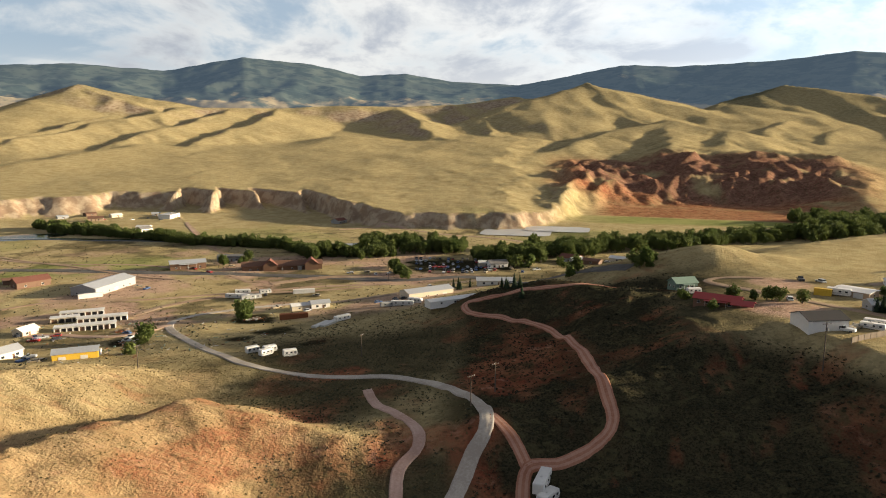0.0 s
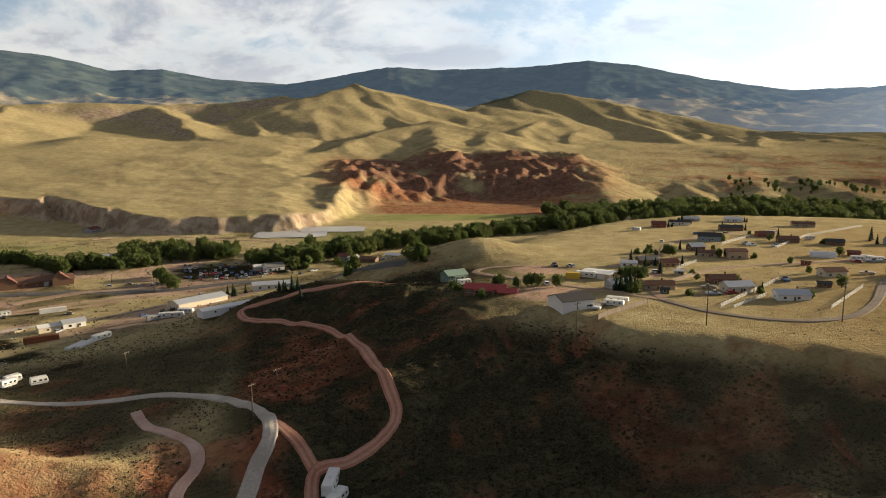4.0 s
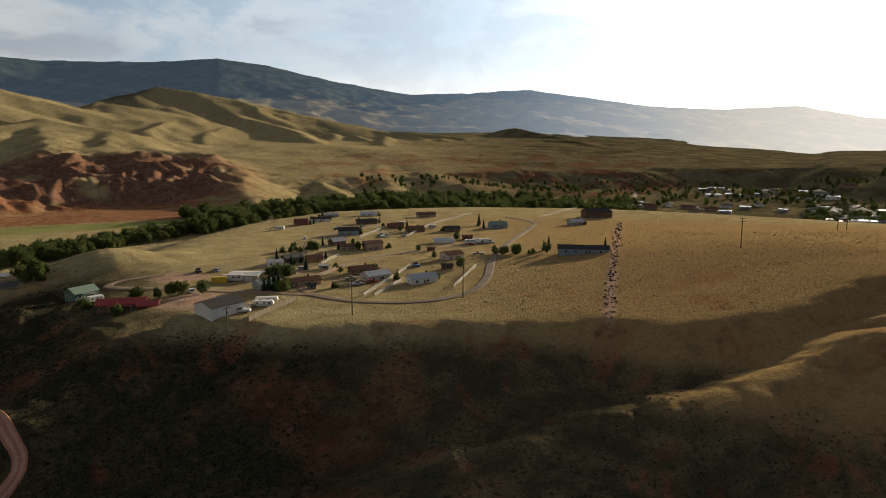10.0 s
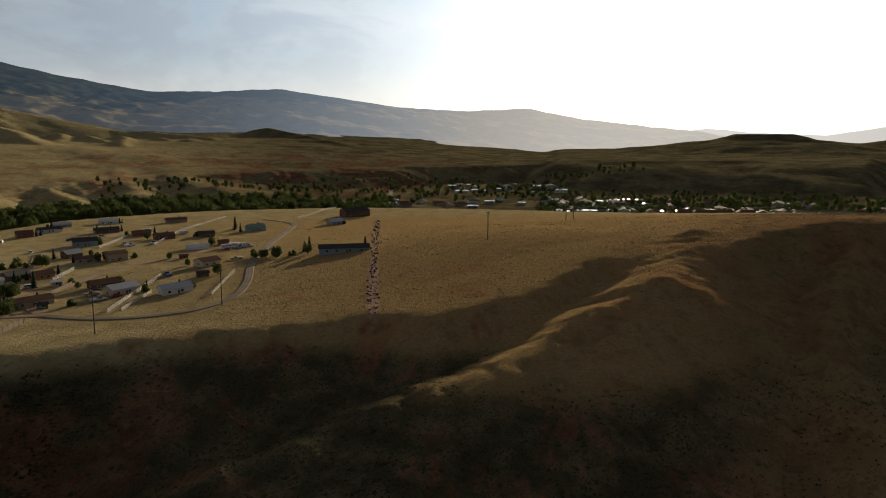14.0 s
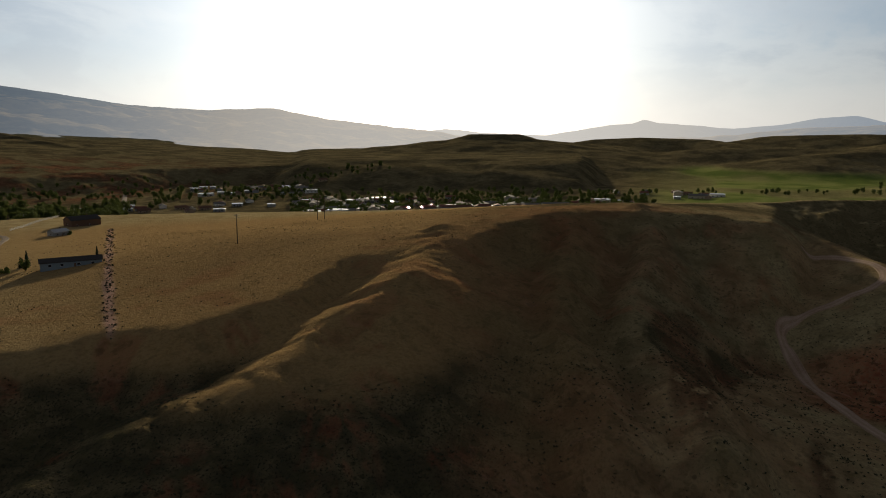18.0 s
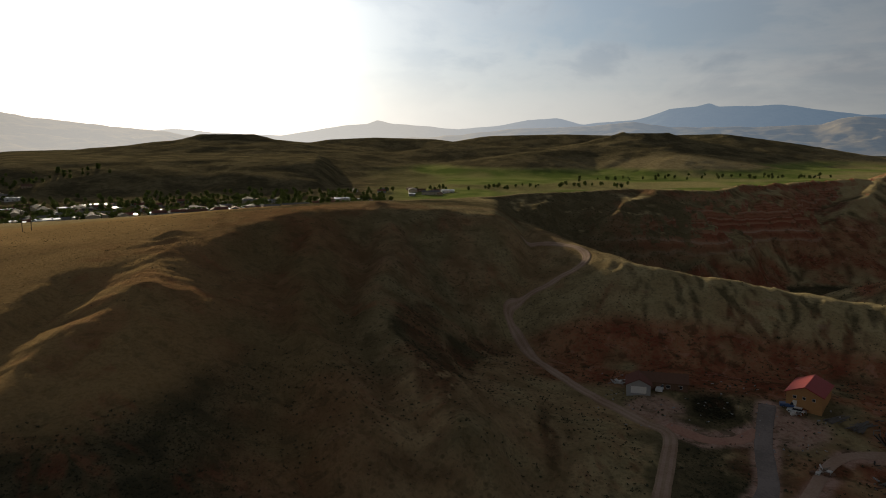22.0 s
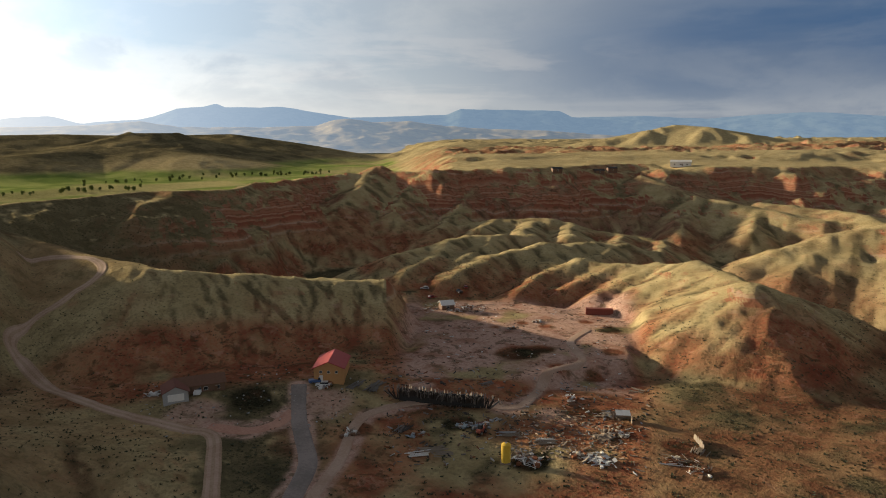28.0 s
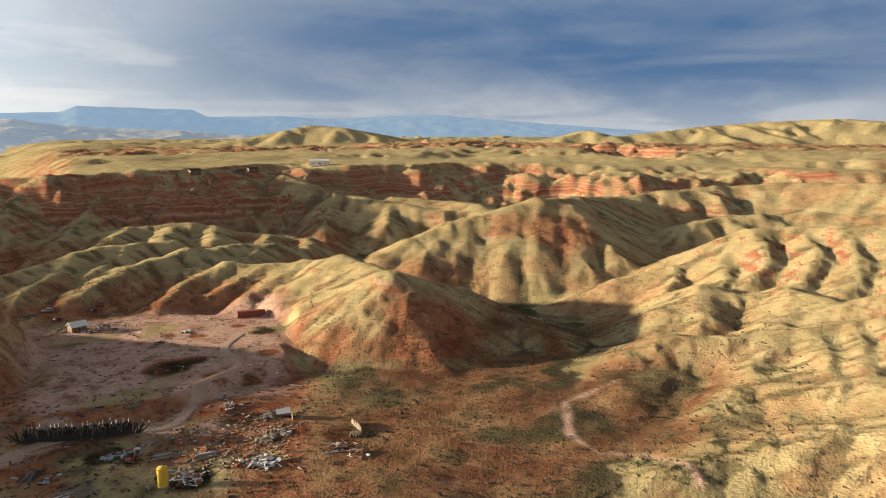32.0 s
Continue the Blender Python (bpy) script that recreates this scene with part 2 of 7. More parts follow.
    crest(z, fx, fy, [P(0.72, 2500, 204.9), P(2.88, 2230, 155.6), P(3.98, 1850, 100.2)], 0.4, 0.22, 8, 5)
    crest(z, fx, fy, [P(-4.22, 2450, 195.0), P(-2.21, 2150, 147.0), P(-0.18, 1800, 100.2)], 0.36, 0.2, 8, 5)
    crest(z, fx, fy, [P(-12.36, 2380, 186.8), P(-13.88, 2080, 144.2), P(-16.23, 1850, 114.0), P(-19.36, 1650, 85.6)], 0.52, 0.22, 8, 5)
    crest(z, fx, fy, [P(-15.95, 2380, 185.4), P(-18.86, 2080, 143.1), P(-22.08, 1830, 110.8), P(-25.54, 1650, 88.5)], 0.52, 0.22, 8, 5)
    crest(z, fx, fy, [P(-20.42, 2380, 183.3), P(-23.17, 2130, 150.4), P(-27.29, 1860, 115.6), P(-31.13, 1680, 93.4)], 0.52, 0.22, 8, 5)
    crest(z, fx, fy, [P(-26.71, 2620, 262.7), P(-24.58, 2450, 217.4), P(-22.30, 2300, 174.5), P(-20.88, 2020, 126.6)], 0.36, 0.3, 8, 5)
    crest(z, fx, fy, [P(-26.71, 2620, 262.7), P(-29.58, 2400, 200.4), P(-31.63, 2250, 165.6), P(-35.41, 2250, 150.0)], 0.36, 0.2, 8, 5)
    crest(z, fx, fy, [P(-24.48, 2150, 153.4), P(-28.70, 1880, 115.6), P(-32.76, 1700, 93.5)], 0.52, 0.22, 8, 5)
    crest(z, fx, fy, [P(-23.29, 1620, 82.7), P(-28.14, 1400, 64.3), P(-31.27, 1300, 56.5)], 0.34, 0.14, 18, 8)
    crest(z, fx, fy, [P(-8.27, 1780, 100.2), P(-10.94, 1560, 73.8), P(-14.00, 1380, 56.1)], 0.2, 0.1, 30, 10)
    crest(z, fx, fy, [P(17.32, 2000, 138.8), P(12.30, 1720, 100.2), P(8.17, 1460, 66.2), P(5.28, 1210, 43.3)], 0.32, 0.2, 20, 10)
    crest(z, fx, fy, [P(17.32, 2000, 138.8), P(22.16, 1820, 108.1), P(26.03, 1560, 69.4), P(29.36, 1270, 40.9), P(31.01, 1040, 26.1)], 0.28, 0.3, 20, 10)
    crest(z, fx, fy, [P(17.32, 2000, 138.8), P(18.22, 1600, 85.9), P(17.67, 1340, 56.1)], 0.34, 0.2, 18, 8)
    crest(z, fx, fy, [P(21.77, 1830, 110.8), P(21.84, 1560, 75.2), P(22.31, 1320, 50.3)], 0.34, 0.2, 18, 8)
    crest(z, fx, fy, [P(25.33, 2900, 282.2), P(22.03, 2650, 214.4), P(19.33, 2350, 157.1)], 0.3, 0.2, 8, 5)
    crest(z, fx, fy, [P(25.33, 2900, 282.2), P(28.58, 2820, 243.8), P(31.59, 2700, 203.6)], 0.34, 0.25, 8, 5)
    crest(z, fx, fy, [P(9.11, 1080, 34.6), P(4.85, 950, 23.8), P(0.74, 850, 18.0)], 0.3, 0.22, 16, 8)
    crest(z, fx, fy, [P(24.33, 2900, 243.7), P(28.59, 2780, 214.5), P(33.09, 2400, 137.5), P(37.57, 2000, 77.1)], 0.28, 0.28, 8, 5)
    crest(z, fx, fy, [P(31.32, 1850, 62.6), P(35.82, 1720, 57.5), P(41.95, 1660, 52.2), P(46.20, 1380, 36.3), P(48.50, 1140, 22.7)], 0.28, 0.2, 16, 8)
    crest(z, fx, fy, [P(32.68, 1680, 55.6), P(31.88, 1380, 33.1), P(31.12, 1140, 17.5)], 0.4, 0.3, 12, 6)
    crest(z, fx, fy, [P(36.49, 1650, 54.2), P(37.63, 1340, 31.6), P(38.33, 1110, 17.4)], 0.4, 0.3, 12, 6)
    crest(z, fx, fy, [P(40.88, 1600, 50.1), P(42.43, 1340, 32.8), P(43.76, 1110, 19.2)], 0.4, 0.3, 12, 6)
    crest(z, fx, fy, [P(43.14, 2500, 115.3), P(47.68, 2400, 100.3), P(51.26, 2050, 67.8), P(54.72, 1600, 32.8)], 0.25, 0.25, 8, 5)
    crest(z, fx, fy, [P(51.92, 2700, 129.1), P(55.98, 2400, 95.3), P(59.74, 1950, 58.7)], 0.25, 0.25, 8, 5)
    spurs(z, fx, fy, [P(24.99, 2600, 170.9), P(32.20, 2400, 122.6), P(39.73, 2400, 103.9), P(48.09, 2300, 90.1), P(59.69, 2200, 76.8)], 13, 212, 620, 95, 0.34, 8.0, 6.0, 61)
    spurs(z, fx, fy, [P(32.22, 1800, 60.9), P(39.79, 1700, 53.3), P(46.16, 1550, 44.7), P(53.97, 1600, 41.5), P(59.82, 1650, 38.6)], 16, 205, 330, 46, 0.36, 7.0, 5.0, 63)
    red_hills = sstep(th, 7, 11) * sstep(th, 33, 27) * sstep(into, -20, 90) * sstep(into, 560, 300)
    z = z + red_hills * (15 * ridged(np.radians(th) * 1150 + 22 * fbm(x, y, 160, 2, 24), d * 0.42, 52, 3, 22) + 6 * ridged(x, y, 120, 2, 21) + 4)
    # the bench with its houses, the hill beyond the fence and the spurs that run down to the basin
    bench = smin(44 - 0.012 * np.maximum(d - 250, 0), 44 - 0.52 * (np.interp(th, [15, 20, 25, 29, 32, 34], [207, 218, 234, 222, 210, 207]) - d + 5 * gnoise(th / 7.0, d * 0, 31)), 2.5)
    far = np.interp(th, [8, 22, 30, 38, 48, 60, 75, 90, 106], [330, 372, 470, 560, 590, 590, 560, 520, 540])
    bench = smin(bench, 44 - 0.16 * (d - far), 8)
    left = np.interp(d, [200, 260, 320, 420, 520], [25.5, 21.0, 21.5, 26.5, 33.0])
    bench = smin(bench, 44 + 0.32 * (th - left) * radians(1) * d, 8)
    bench = smin(bench, 44 - 0.22 * (th - 88) * radians(1) * d, 10)
    z = smax(z, bench, 5)
    z = smax(z, ridge(x, y, [P(27, 232, 41), P(19, 268, 38), P(11, 300, 37), P(8.9, 306, 36.3), P(5.3, 312, 31.6), P(0.7, 315, 24.5), P(-3, 318, 17)], 0.38, 7), 6)
    z = smax(z, ridge(x, y, [P(24.5, 356, 45), P(21.2, 352, 49), P(18.0, 352, 43)], 0.36, 12), 5)
    hill = ridge(x, y, [P(66, 330, 51), P(76, 322, 57), P(86, 312, 60), P(92, 322, 63), P(96, 335, 65), P(102, 366, 65.3), P(108, 420, 61.5), P(113, 440, 58.9)], 0.11, 22)
    brow = np.interp(th, [52, 58, 62, 66, 70, 74, 78, 82, 88, 92, 98, 106, 116], [205, 208, 200, 199, 208, 220, 250, 256, 262, 296, 326, 344, 350])
    hill = smin(hill, np.interp(th, [55, 66, 76, 88, 98, 106], [42, 47, 52, 57, 64, 66]) - 0.52 * (brow - d), 5) - 90 * sstep(th, 111, 124)
    z = smax(z, hill, 6)
    wx, wy = x + 2.4 * fbm(x, y, 34, 3, 121), y + 2.4 * fbm(x, y, 34, 3, 127)
    crest(z, wx, wy, [P(44.89, 150, 26.5), P(47.21, 147, 29.8), P(49.55, 144, 32.1), P(53.35, 144, 33.3), P(57.22, 150, 34.3), P(62.05, 156, 38.4), P(65.87, 162, 40.5), P(71.48, 171, 43.3), P(75.92, 190, 46.6), P(80.15, 209, 50.6), P(83.70, 236, 56.1), P(85.40, 262, 57.4), P(87.01, 300, 60.1)], 0.4, 0.5, 7, 4)
    crest(z, wx, wy, [P(54.22, 126, 31.0), P(60.11, 134, 32.2), P(64.49, 140, 34.1), P(71.62, 147, 37.3), P(75.71, 154, 39.9), P(78.33, 163, 41.0), P(79.98, 174, 43.0), P(80.95, 187, 45.2), P(82.70, 205, 48.8), P(84.16, 228, 54.2)], 0.4, 0.5, 6, 4)
    crest(z, wx, wy, [P(16.99, 150, 20.8), P(23.77, 157, 21.9), P(31.08, 165, 24.1), P(35.84, 173, 28.0), P(42.69, 184, 33.9), P(47.03, 190, 36.1)], 0.4, 0.4, 4, 4)
    crest(z, wx, wy, [P(47.96, 192, 35.4), P(52.59, 199, 37.1), P(57.31, 205, 40.2), P(60.62, 211, 43.0)], 0.4, 0.4, 4, 4)
    crest(z, wx, wy, [P(86.23, 300, 62.4), P(85.92, 262, 52.5), P(85.38, 230, 47.0), P(85.97, 205, 40.8), P(87.72, 180, 35.4), P(85.75, 158, 32.7)], 0.8, 0.8, 5, 3)
    crest(z, wx, wy, [P(97.21, 335, 65.0), P(96.75, 290, 56.0), P(95.35, 246, 48.5), P(95.34, 210, 41.9), P(98.19, 180, 37.8), P(100.14, 155, 32.9)], 0.8, 0.8, 5, 3)
    crest(z, wx, wy, [P(101.78, 355, 67.0), P(103.21, 300, 54.8), P(101.90, 245, 44.8), P(103.36, 208, 39.3), P(106.71, 180, 35.7), P(107.31, 156, 30.8)], 0.8, 0.8, 5, 3)
    z = smax(z, ridge(x, y, [P(46, 212, 39), P(38, 188, 33), P(29, 170, 25), P(22, 160, 18)], 0.34, 7), 4)
    crest(z, x, y, [P(118, 228, 19.5), P(125, 226, 21.9), P(136, 228, 22.4), P(141, 224, 19.5)], 0.14, 0.14, 12, 4)
    # the spur behind the two houses
    z = smax(z, ridge(x, y, [P(111, 400, 57.8), P(117, 345, 48.3), P(122, 305, 45.1), P(126.7, 300, 42.9), P(134, 300, 39.7), P(142, 298, 37.4)], 0.46, 7) - 1.2 * np.maximum(th - 140.3, 0) * radians(1) * d, 3)
    # badlands to the south: cones, fins and the rim of the far plateau
    crest(z, wx, wy, [P(169.38, 300, 39.8), P(171.14, 284, 31.0), P(172.26, 262, 23.0), P(173.20, 240, 16.2)], 0.46, 0.5, 4, 4)
    crest(z, wx, wy, [P(169.38, 300, 39.8), P(166.78, 278, 29.4), P(164.88, 256, 17.3)], 0.5, 0.5, 4, 4)
    crest(z, wx, wy, [P(169.38, 300, 39.8), P(174.05, 318, 30.2), P(178.28, 314, 21.3), P(181.58, 290, 17.6)], 0.5, 0.5, 6, 4)
    crest(z, wx, wy, [P(169.38, 300, 39.8), P(166.62, 332, 38.6), P(164.80, 352, 39.5), P(162.08, 368, 34.6), P(158.54, 380, 32.2), P(155.96, 388, 32.2)], 0.55, 0.5, 4, 4)
    crest(z, wx, wy, [P(166.62, 333, 38.7), P(163.36, 318, 29.1), P(161.04, 297, 23.8)], 0.62, 0.62, 4, 3)
    crest(z, wx, wy, [P(164.80, 352, 39.5), P(162.03, 337, 30.8), P(160.41, 324, 24.8)], 0.62, 0.62, 4, 3)
    crest(z, wx, wy, [P(162.08, 368, 34.6), P(159.36, 352, 28.4), P(157.56, 340, 24.3)], 0.62, 0.62, 4, 3)
    crest(z, wx, wy, [P(159.41, 380, 32.5), P(157.19, 366, 28.7), P(154.36, 355, 22.9)], 0.62, 0.62, 4, 3)
    crest(z, wx, wy, [P(155.96, 388, 31.9), P(152.95, 371, 26.5), P(150.20, 338, 21.8)], 0.62, 0.62, 4, 3)
    crest(z, wx, wy, [P(153.29, 424, 34.3), P(149.04, 401, 31.9), P(145.13, 364, 26.9), P(143.57, 338, 23.7)], 0.5, 0.5, 6, 4)
    crest(z, wx, wy, [P(151.91, 470, 33.3), P(147.22, 450, 34.7), P(143.50, 420, 32.1), P(140.70, 400, 31.6)], 0.5, 0.5, 6, 4)
    crest(z, wx, wy, [P(159.47, 450, 31.6), P(156.87, 445, 31.8), P(153.29, 424, 34.3)], 0.5, 0.5, 5, 4)
    crest(z, wx, wy, [P(159.03, 450, 31.3), P(157.26, 420, 28.8), P(155.31, 398, 28.6)], 0.6, 0.6, 4, 3)
    crest(z, wx, wy, [P(156.44, 444, 31.7), P(154.71, 415, 30.0), P(153.01, 395, 28.5)], 0.6, 0.6, 4, 3)
    crest(z, wx, wy, [P(149.91, 462, 33.2), P(147.91, 432, 30.5), P(146.34, 402, 29.4)], 0.6, 0.6, 4, 3)
    crest(z, wx, wy, [P(145.70, 436, 33.5), P(144.16, 405, 30.3), P(141.95, 372, 28.1)], 0.6, 0.6, 4, 3)
    crest(z, wx, wy, [P(147.29, 540, 32.3), P(150.39, 545, 34.1), P(153.61, 540, 35.3), P(156.92, 530, 30.3), P(161.26, 520, 27.0)], 0.5, 0.5, 6, 4)
    crest(z, wx, wy, [P(149.21, 545, 33.5), P(148.02, 500, 33.3)], 0.55, 0.55, 5, 3)
    crest(z, wx, wy, [P(151.98, 542, 34.5), P(151.52, 490, 32.8)], 0.55, 0.55, 5, 3)
    crest(z, wx, wy, [P(155.25, 535, 32.8), P(155.20, 480, 31.5)], 0.55, 0.55, 5, 3)
    crest(z, wx, wy, [P(159.07, 525, 28.6), P(159.04, 478, 29.0)], 0.55, 0.55, 5, 3)
    crest(z, wx, wy, [P(162.58, 510, 26.0), P(162.11, 455, 26.8)], 0.55, 0.55, 5, 3)
    crest(z, wx, wy, [P(168.48, 440, 25.6), P(170.80, 456, 32.4), P(174.04, 472, 40.0), P(177.71, 488, 47.5), P(180.88, 500, 53.8), P(183.14, 495, 51.4), P(185.87, 470, 36.0), P(187.48, 436, 24.8)], 0.48, 0.5, 5, 4)
    crest(z, wx, wy, [P(178.85, 490, 49.0), P(178.89, 455, 35.0), P(178.22, 430, 26.2)], 0.55, 0.55, 5, 3)
    crest(z, wx, wy, [P(180.88, 500, 53.4), P(181.17, 455, 35.3), P(180.53, 425, 22.2)], 0.55, 0.55, 5, 3)
    crest(z, wx, wy, [P(178.21, 448, 28.6), P(175.91, 432, 22.1), P(174.05, 418, 15.9)], 0.55, 0.55, 5, 3)
    crest(z, wx, wy, [P(174.04, 472, 39.6), P(172.65, 448, 32.0), P(171.48, 425, 24.4)], 0.55, 0.55, 5, 3)
    crest(z, wx, wy, [P(180.52, 440, 25.9), P(180.33, 410, 14.7)], 0.55, 0.55, 5, 3)
    crest(z, wx, wy, [P(183.14, 495, 50.6), P(183.66, 455, 32.1), P(185.08, 420, 20.7)], 0.55, 0.55, 5, 3)
    crest(z, wx, wy, [P(176.80, 484, 44.4), P(175.43, 452, 33.3), P(174.04, 436, 26.7)], 0.55, 0.55, 5, 3)
    crest(z, wx, wy, [P(180.88, 500, 53.8), P(183.56, 560, 51.2), P(187.07, 640, 46.0)], 0.45, 0.45, 8, 5)
    crest(z, wx, wy, [P(184.60, 376, 16.0), P(187.76, 385, 23.1), P(192.01, 392, 29.9), P(195.21, 402, 38.5), P(197.09, 414, 48.1), P(199.72, 420, 51.2), P(202.61, 412, 53.1), P(205.61, 402, 55.4), P(209.74, 400, 59.1)], 0.55, 0.5, 6, 4)
    crest(z, wx, wy, [P(195.21, 402, 38.2), P(195.72, 360, 33.0), P(194.18, 335, 29.2)], 0.75, 0.75, 4, 3)
    crest(z, wx, wy, [P(197.47, 414, 48.6), P(198.38, 372, 40.6), P(197.34, 345, 32.7)], 0.75, 0.75, 4, 3)
    crest(z, wx, wy, [P(200.45, 418, 51.8), P(201.70, 368, 44.2), P(201.13, 338, 36.1)], 0.75, 0.75, 4, 3)
    crest(z, wx, wy, [P(203.31, 410, 53.7), P(204.52, 360, 45.7), P(203.68, 325, 36.6)], 0.75, 0.75, 4, 3)
    crest(z, wx, wy, [P(205.61, 402, 55.4), P(206.84, 360, 47.1), P(206.03, 320, 36.8)], 0.75, 0.75, 4, 3)
    crest(z, wx, wy, [P(192.01, 392, 29.6), P(191.66, 362, 25.2)], 0.75, 0.75, 4, 3)
    crest(z, wx, wy, [P(190.56, 290, 20.5), P(191.54, 310, 26.0), P(193.96, 332, 32.1), P(196.60, 328, 31.3), P(199.66, 330, 35.1), P(203.04, 305, 35.6), P(207.05, 310, 41.7)], 0.52, 0.5, 5, 4)
    crest(z, wx, wy, [P(193.96, 332, 32.1), P(194.49, 300, 27.3), P(193.55, 280, 22.8)], 0.5, 0.5, 5, 3)
    crest(z, wx, wy, [P(200.05, 328, 35.0), P(200.18, 298, 30.9), P(199.13, 280, 28.1)], 0.6, 0.6, 5, 3)
    crest(z, wx, wy, [P(187.84, 240, 19.7), P(189.32, 252, 23.6), P(192.30, 262, 26.3), P(196.42, 264, 28.6), P(199.90, 270, 30.7), P(203.85, 280, 34.5), P(208.78, 280, 40.7)], 0.55, 0.5, 7, 4)
    crest(z, wx, wy, [P(192.30, 262, 26.3), P(191.57, 240, 21.2), P(189.06, 214, 18.9)], 0.5, 0.5, 8, 4)
    crest(z, wx, wy, [P(199.90, 270, 30.7), P(198.51, 246, 26.9), P(197.10, 222, 22.7), P(196.45, 200, 20.2)], 0.6, 0.6, 6, 3)
    crest(z, wx, wy, [P(202.11, 274, 32.5), P(203.01, 240, 31.6), P(202.44, 218, 29.2)], 0.8, 0.8, 4, 3)
    crest(z, wx, wy, [P(204.20, 280, 34.7), P(205.46, 238, 33.8), P(205.32, 214, 30.9)], 0.8, 0.8, 4, 3)
    crest(z, wx, wy, [P(206.55, 282, 37.5), P(207.79, 238, 35.6)], 0.8, 0.8, 4, 3)
    crest(z, wx, wy, [P(194.48, 184, 19.4), P(196.46, 198, 20.7), P(198.46, 222, 24.9), P(201.26, 228, 29.0), P(204.21, 222, 30.8), P(208.22, 220, 36.1)], 0.5, 0.5, 8, 4)
    crest(z, wx, wy, [P(193.92, 170, 21.0), P(196.94, 182, 23.2), P(200.86, 184, 26.3), P(204.49, 188, 29.5), P(209.46, 190, 34.8)], 0.42, 0.5, 10, 5)
    crest(z, wx, wy, [P(192.46, 520, 36.7), P(195.85, 545, 41.7), P(199.65, 560, 44.3), P(203.24, 560, 44.6), P(208.16, 560, 48.2)], 0.5, 0.4, 6, 4)
    spurs(z, wx, wy, [P(192.46, 520, 36.7), P(195.85, 545, 41.7), P(199.65, 560, 44.3), P(203.24, 560, 44.6), P(208.16, 560, 48.2)], 7, -20, 58, 22, 0.6, 4.0, 3.0, 31)
    crest(z, wx, wy, [P(186.86, 640, 44.9), P(190.88, 665, 49.5), P(195.32, 695, 53.8), P(199.49, 705, 57.7), P(203.06, 690, 59.5), P(207.95, 690, 63.4)], 0.5, 0.4, 6, 4)
    spurs(z, wx, wy, [P(186.86, 640, 44.9), P(190.88, 665, 49.5), P(195.32, 695, 53.8), P(199.49, 705, 57.7), P(203.06, 690, 59.5), P(207.95, 690, 63.4)], 9, -30, 66, 24, 0.6, 4.0, 3.0, 32)
    crest(z, wx, wy, [P(181.07, 760, 51.4), P(185.70, 800, 58.3), P(191.62, 830, 62.3), P(197.52, 870, 70.2), P(202.92, 880, 74.9), P(207.81, 880, 77.3)], 0.5, 0.4, 6, 4)
    spurs(z, wx, wy, [P(181.07, 760, 51.4), P(185.70, 800, 58.3), P(191.62, 830, 62.3), P(197.52, 870, 70.2), P(202.92, 880, 74.9), P(207.81, 880, 77.3)], 9, -35, 72, 26, 0.6, 4.0, 3.0, 33)
    crest(z, wx, wy, [P(169.45, 640, 43.5), P(173.58, 620, 43.1), P(177.25, 570, 40.5)], 0.5, 0.4, 6, 4)
    rim = np.interp(th, [96, 106, 113, 118, 124, 132, 139, 145, 150, 158, 166, 176, 188, 200, 215, 245, 256], [430, 420, 480, 500, 540, 600, 660, 640, 690, 720, 760, 820, 800, 760, 900, 1000, 1300])
    rim = rim + 62 * fbm(x, y, 170, 4, 41, 0.55) * sstep(th, 116, 128)
    beyond = d - rim
    top = np.interp(th, [105, 113, 124, 134, 139, 145, 150, 175, 200, 250], [58, 60, 62, 62, 65, 68, 70, 69, 66, 60]) - 10 * sstep(beyond, 250, 700) + 14 * sstep(beyond, 700, 2600)
    plateau = top - np.maximum(-beyond, 0) * 0.42 + (7 * ridged(x, y, 52, 3, 45) + 15 * (ridged(np.radians(th) * 620 + 16 * fbm(x, y, 90, 2, 47), d * 0.25, 84, 4, 46) - 0.15)) * sstep(beyond, 10, -60)
    plateau = plateau + sstep(beyond, 90, 330) * ((30 + 34 * sstep(th, 158, 176)) * np.minimum(ridged(x, y, 340, 5, 51, 0.55) - 0.10, 0.24) + 12 * sstep(beyond, 500, 1400) * fbm(x, y, 520, 4, 53))
    plateau = plateau + 15 * sstep(th, 138, 150) * sstep(d, 1080, 1250) * sstep(d, 2150, 1800) * (ridged(x, y, 190, 5, 58, 0.6) - 0.25)
    valley = sstep(th, 99, 102) * sstep(th, 146, 139) * sstep(beyond, 8, 100 - 30 * sstep(th, 110, 120))      # the green bottom runs on behind the rim
    plateau = plateau * (1 - valley) + valley * (8 + 8 * sstep(d, 1900, 3000) + 10 * sstep(d, 1700, 2600) * fbm(x, y, 420, 4, 57))
    z = smax(z, plateau - 90 * sstep(th, 108, 101), 4)
    # lit noses of the red cliff
    crest(z, wx, wy, [P(139.72, 668, 70.3), P(137.80, 600, 53.6), P(136.17, 540, 38.7)], 0.5, 0.5, 5, 4)
    crest(z, wx, wy, [P(143.66, 668, 68.2), P(141.88, 600, 50.2), P(140.62, 545, 36.3)], 0.6, 0.6, 4, 3)
    crest(z, wx, wy, [P(146.45, 668, 67.8), P(147.50, 625, 54.1), P(146.11, 560, 37.2), P(144.08, 505, 28.0)], 0.6, 0.75, 4, 3)
    crest(z, wx, wy, [P(148.87, 680, 66.4), P(150.15, 622, 46.6)], 0.8, 0.8, 3, 3)
    crest(z, wx, wy, [P(164.51, 640, 47.2), P(163.85, 580, 33.5), P(163.42, 530, 24.2)], 0.6, 0.6, 5, 4)
